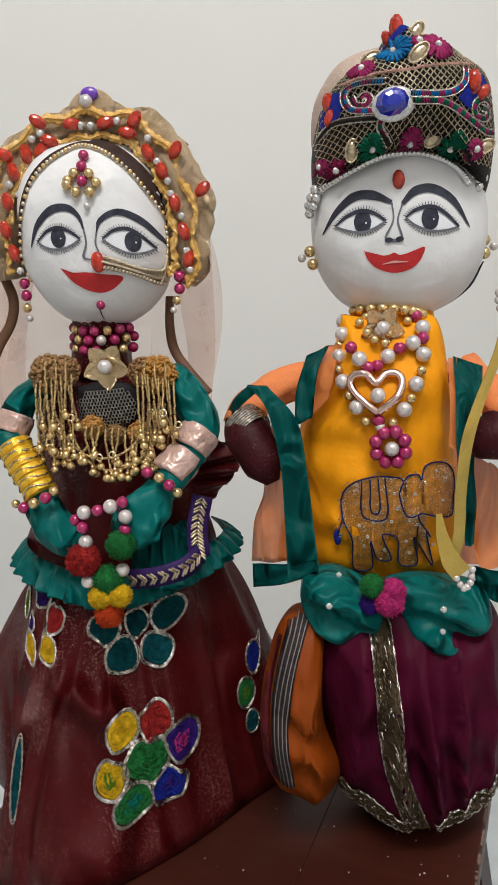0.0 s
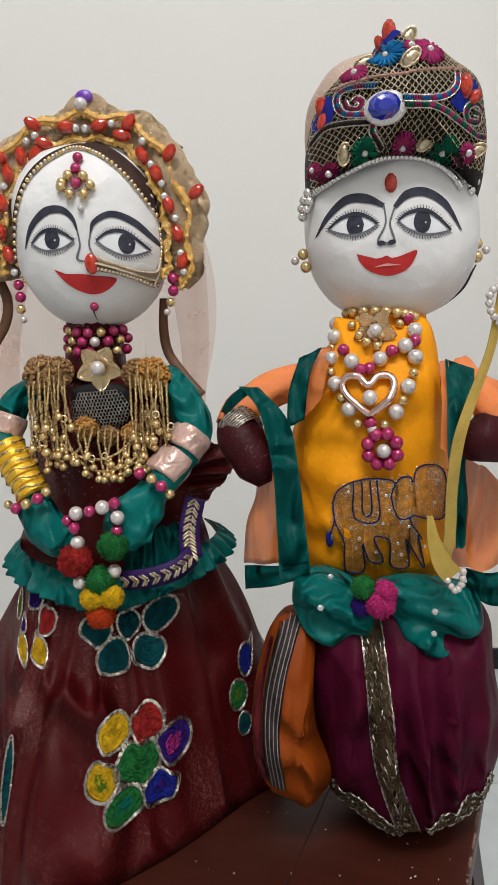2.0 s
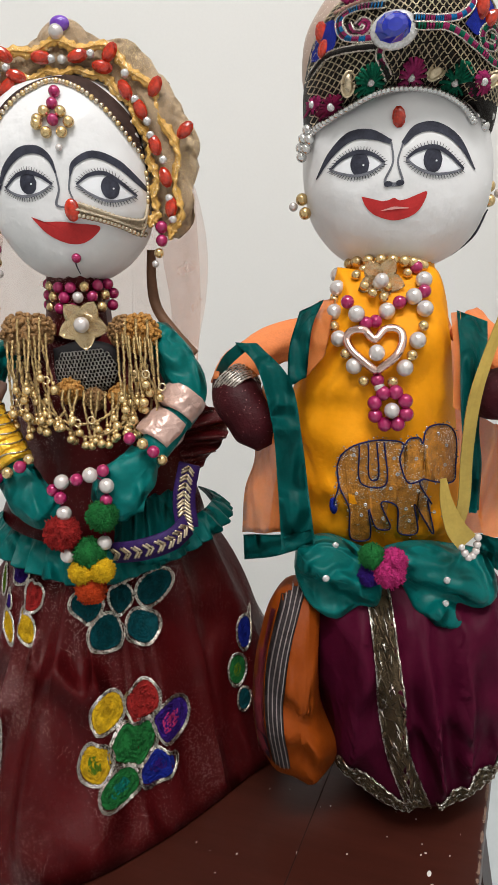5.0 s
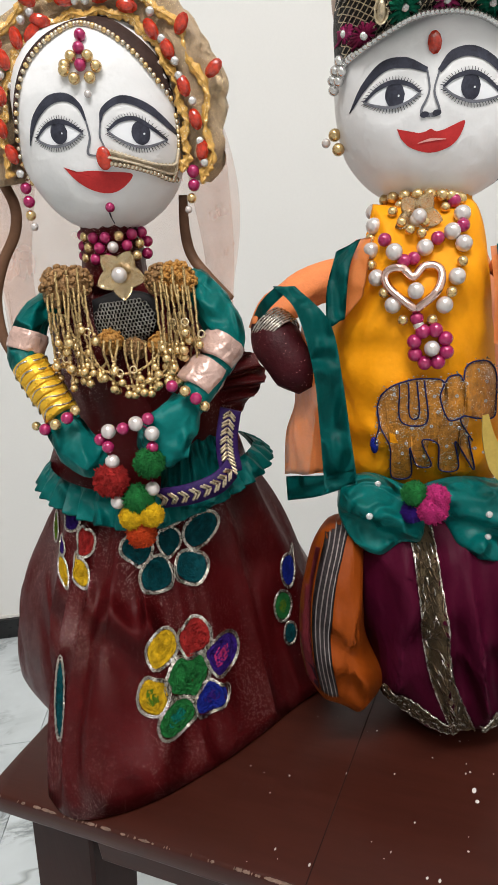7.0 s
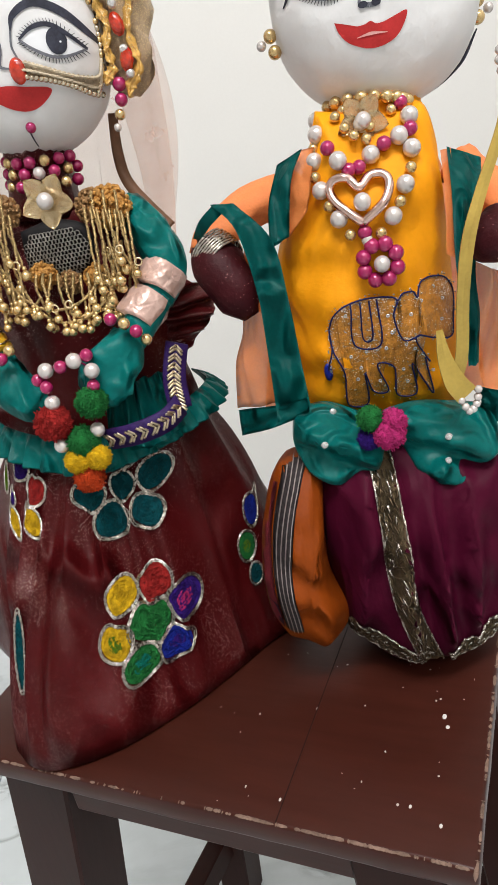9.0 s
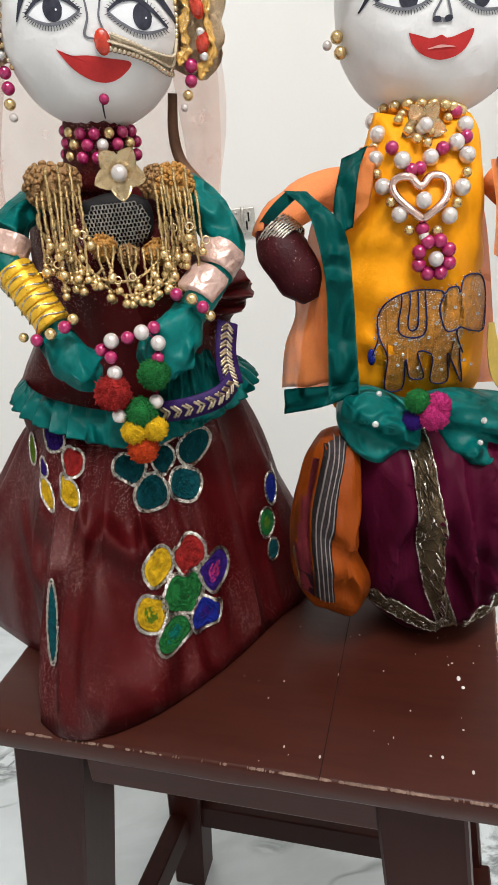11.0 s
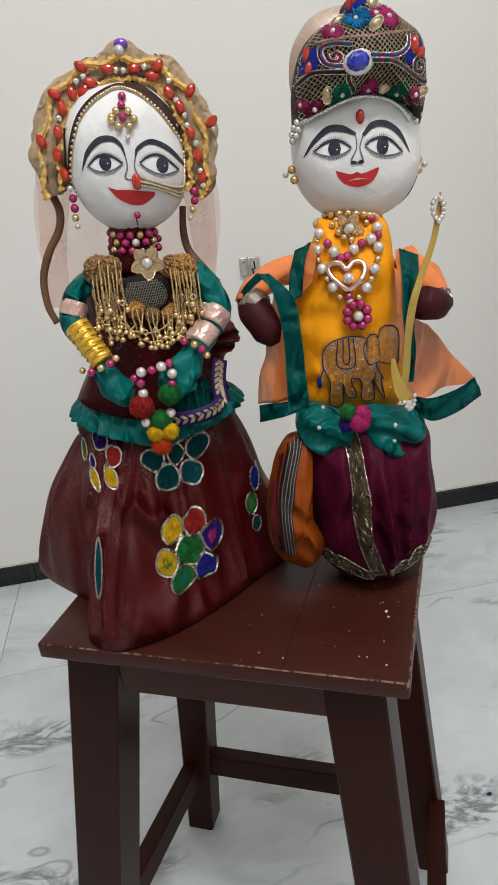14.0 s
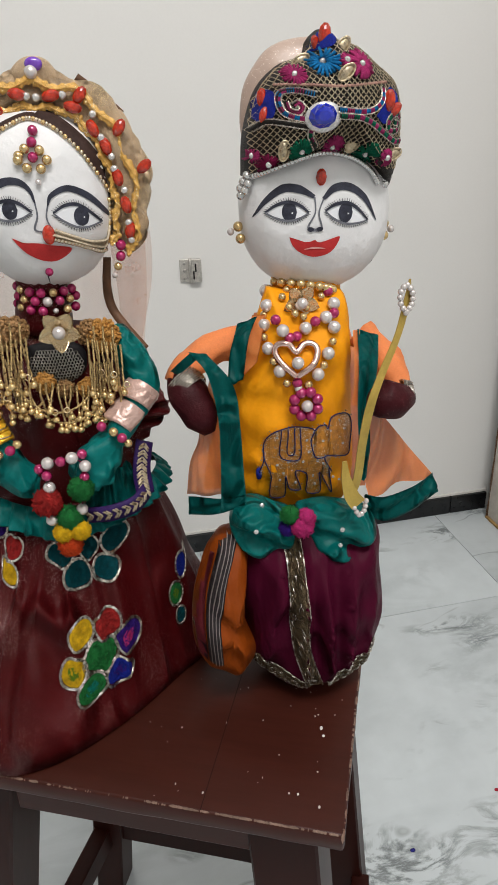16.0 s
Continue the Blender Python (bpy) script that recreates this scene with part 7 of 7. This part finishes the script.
CORDS = [([(0.1175, 0.9285), (0.1071, 0.9312), (0.1002, 0.9305), (0.0985, 0.9258), (0.1005, 0.9200), (0.1059, 0.9172), (0.1115, 0.9160)], (F_SKY, F_ROSE)), ([(0.1019, 0.9255), (0.1035, 0.9210), (0.1080, 0.9195), (0.1100, 0.9222), (0.1080, 0.9245), (0.1058, 0.9232)], (F_ROSE,)),
         ([(0.1290, 0.9205), (0.1425, 0.9190), (0.1511, 0.9200), (0.1569, 0.9245), (0.1585, 0.9315)], (F_SKY, F_ROSE)), ([(0.1745, 0.9150), (0.1690, 0.9172), (0.1630, 0.9140), (0.1632, 0.9088), (0.1695, 0.9080), (0.1715, 0.9115), (0.1675, 0.9125)], (F_ROSE, emerald_thread)),
         ([(0.1300, 0.9172), (0.1425, 0.9160), (0.1511, 0.9125), (0.1583, 0.9078), (0.1690, 0.9022), (0.1770, 0.9020)], (emerald_thread, F_ROSE)), ([(0.0850, 0.9110), (0.0917, 0.9150), (0.1009, 0.9140), (0.1128, 0.9118)], (MESH_CLOTH,)),
         ([(0.1145, 0.9105), (0.1140, 0.9060), (0.1195, 0.9000)], (F_ROSE, emerald_thread))]
RIM = [(0.0808, 0.8812), (0.0858, 0.8842), (0.0930, 0.8874), (0.1032, 0.8912), (0.1132, 0.8945), (0.1236, 0.8964), (0.1345, 0.8962), (0.1450, 0.8935), (0.1533, 0.8892), (0.1590, 0.8842), (0.1629, 0.8780)]
turban()


def bow_strip():
    """A yellow strip bent like a bow, in the groom's hand, with pearl loops at both ends."""
    ob = thing("yellow_bow", "thin yellow bow with pearl-ringed ends in the groom's hand", "bow")
    bm = bmesh.new()
    ribbon(bm, [(0.1659, -0.0520, 0.8278), (0.1647, -0.0520, 0.8139), (0.1594, -0.0540, 0.7936), (0.1486, -0.0580, 0.7699), (0.1411, -0.0620, 0.7513), (0.1379, -0.0600, 0.7264), (0.1369, -0.0560, 0.6994), (0.1327, -0.0540, 0.6849)], [0.0012, 0.0046, 0.0042, 0.0052, 0.0060, 0.0058, 0.0060, 0.0070], (0.1, -1, 0), 0.0004, 60)
    part("strip", bm, YELLOW_TAPE, ob, smooth=False)
    bm = bmesh.new()
    ribbon(bm, [(0.1270, -0.0580, 0.7136), (0.1281, -0.0590, 0.7014), (0.1321, -0.0590, 0.6884), (0.1376, -0.0580, 0.6800)], [0.0030, 0.0064, 0.0100, 0.0110], (0.1, -1, 0), 0.0004, 24)
    part("lower_fork", bm, YELLOW_TAPE, ob, smooth=False)
    for pts, n in (([(0.1639, -0.0540, 0.8080), (0.1603, -0.0540, 0.8137), (0.1599, -0.0540, 0.8211), (0.1636, -0.0540, 0.8245), (0.1672, -0.0540, 0.8197), (0.1672, -0.0540, 0.8129), (0.1644, -0.0540, 0.8087)], 13), ([(0.1348, -0.0580, 0.6777), (0.1383, -0.0580, 0.6717), (0.1419, -0.0580, 0.6748), (0.1430, -0.0580, 0.6820)], 7)):
        for p in smooth_line(pts, n):
            piece("pearl", SMALL_PEARL_ME, ob, at(p, 0.95))
    return ob


bow_strip()


# ---- small fittings of the room ----
def skirting():
    """Black stone skirting tiles with a thin pale top line of plaster."""
    ob = thing("baseboard", "polished black stone skirting tiles along the wall", "skirting", kind="structure")
    ob.matrix_world = WALL_TURN
    bm = bmesh.new()
    box(bm, (0.001, -0.011, 0.001), (0.299, 0.0, 0.046), 0.0012)
    me = mesh_of("skirting_tile", bm, SKIRT_TILE, smooth=False)
    x = R_CORNER - 0.10 - 0.3
    while x > -2.6:
        piece("skirting_tile", me, ob, Matrix.Translation((x, 0, 0)))
        x -= 0.3
    bm = bmesh.new()
    box(bm, (0.001, -0.011, 0.001), (0.098, 0.0, 0.046), 0.0012)
    me = mesh_of("corner_tile", bm, SKIRT_TILE, smooth=False)
    piece("skirting_tile", me, ob, Matrix.Translation((R_CORNER - 0.10, 0, 0)))
    bm = bmesh.new()
    box(bm, (-2.6, -0.004, 0.0465), (R_CORNER, 0.0, 0.052))
    part("plaster_line", bm, WHITE_TRIM, ob, "pale plaster line over the tiles", smooth=False)


skirting()


def slabs():
    """Marble slabs laid with hairline joints."""
    bm = bmesh.new()
    box(bm, (0.0006, 0.0006, -0.004), (0.5994, 0.5994, 0.0), 0.0004)
    me = mesh_of("marble_slab", bm, MARBLE, smooth=False)
    for i in range(-5, 2):
        for j in range(-7, 1):
            x, y = -0.005 + 0.6 * i, -0.34 + 0.6 * j
            piece("marble_slab", me, floor, Matrix.Translation((x, y, 0)))


slabs()


def wall_hinge():
    """A small steel hinge that has been left screwed to the wall."""
    ob = thing("wall_hinge", "small worn steel hinge screwed to the wall", "hinge")
    ob.matrix_world = pose(0.118, 0.9345, 0.652, 0, 0, 3.3)
    steel = mat("dull_steel", (0.60, 0.57, 0.53), 0.4, metal=0.8, vary=0.25, scale=150, bump=0.2)
    for x0, x1, name in ((-0.022, -0.003, "leaf"), (0.0, 0.020, "leaf")):
        bm = bmesh.new()
        box(bm, (x0, -0.003 if x0 < -0.01 else -0.012, -0.022), (x1, 0.0, 0.022), 0.001)
        part(name, bm, steel, ob, smooth=False)
    bm = bmesh.new()
    tube(bm, [(-0.0015, -0.006, -0.024), (-0.0015, -0.006, 0.024)], 0.0034, 12, 6)
    part("pin", bm, steel, ob)
    for z in (-0.014, 0.0, 0.014):
        bm = bmesh.new()
        ball(bm, (-0.013, -0.0035, z), 0.0032, 10, (1, 0.5, 1))
        part("screw", bm, DARK_SILVER, ob)
    for z in (-0.012, 0.002):
        bm = bmesh.new()
        box(bm, (0.006 + 0.3 * z, -0.0126, z - 0.004), (0.009 + 0.3 * z, -0.0118, z + 0.012), 0.0003)
        part("slot", bm, BLACK_CLOTH, ob, smooth=False)


wall_hinge()


def door_frame():
    """The chipped painted jamb of a doorway in the side wall, with its closed door."""
    jamb = mat("chipped_jamb_paint", (0.58, 0.52, 0.46), 0.5, vary=0.18, scale=14, fine=120, bump=0.3, other=(0.66, 0.61, 0.55))
    rust = mat("exposed_edge", (0.14, 0.085, 0.05), 0.7, vary=0.4, scale=60)
    ob = thing("door_1", "closed cream door in a chipped painted frame", "door", kind="structure")
    ob.matrix_world = WALL_TURN @ pose(R_CORNER, 0, 0)
    for y0, y1 in ((-0.22, -0.05), (-1.12, -1.04)):
        bm = bmesh.new()
        box(bm, (-0.02, y0, 0.0), (0.05, y1, 2.1), 0.003)
        part("jamb", bm, jamb, ob, "cream painted jamb with chipped edges", smooth=False)
    bm = bmesh.new()
    box(bm, (0.012, -1.04, 0.006), (0.045, -0.222, 2.05), 0.002)
    part("door_leaf", bm, WHITE_TRIM, ob, "plain cream door leaf", smooth=False)
    bm = bmesh.new()
    rnd = random.Random(2)
    tube(bm, [(-0.0205, -0.052, 0.004), (-0.0205, -0.0515, 0.5), (-0.0205, -0.0525, 1.1), (-0.0205, -0.052, 1.6)], [rnd.uniform(0.0006, 0.0036) for i in range(60)], 6, 180)
    part("worn_edge", bm, rust, ob, "bare rusty edge where paint has chipped")
    bm = bmesh.new()
    box(bm, (-0.026, -1.0, 0.0005), (-0.006, -0.052, 0.006), 0.001)
    part("threshold", bm, mat("yellowed_strip", (0.40, 0.25, 0.10), 0.6, vary=0.3, scale=40), ob, "yellowed strip at the foot of the frame", smooth=False)


door_frame()


def scraps():
    for i, (p, colour, label) in enumerate((((0.3051, 0.1367, 0.0), (0.02, 0.02, 0.16), "tiny dark blue scrap on the floor"), ((0.4631, 0.202, 0.0), (0.35, 0.02, 0.04), "tiny red scrap on the floor"))):
        bm = bmesh.new()
        ball(bm, Vector(p) + Vector((0, 0, 0.0012)), 0.0035, 8, (1.1, 0.8, 0.4))
        for v in bm.verts:
            v.co += Vector((noise.noise(v.co * 900), noise.noise(v.co * 700), 0)) * 0.0008
        thing("paper_scrap", label, "scrap", bm, mat("scrap_paper", colour, 0.7))


scraps()
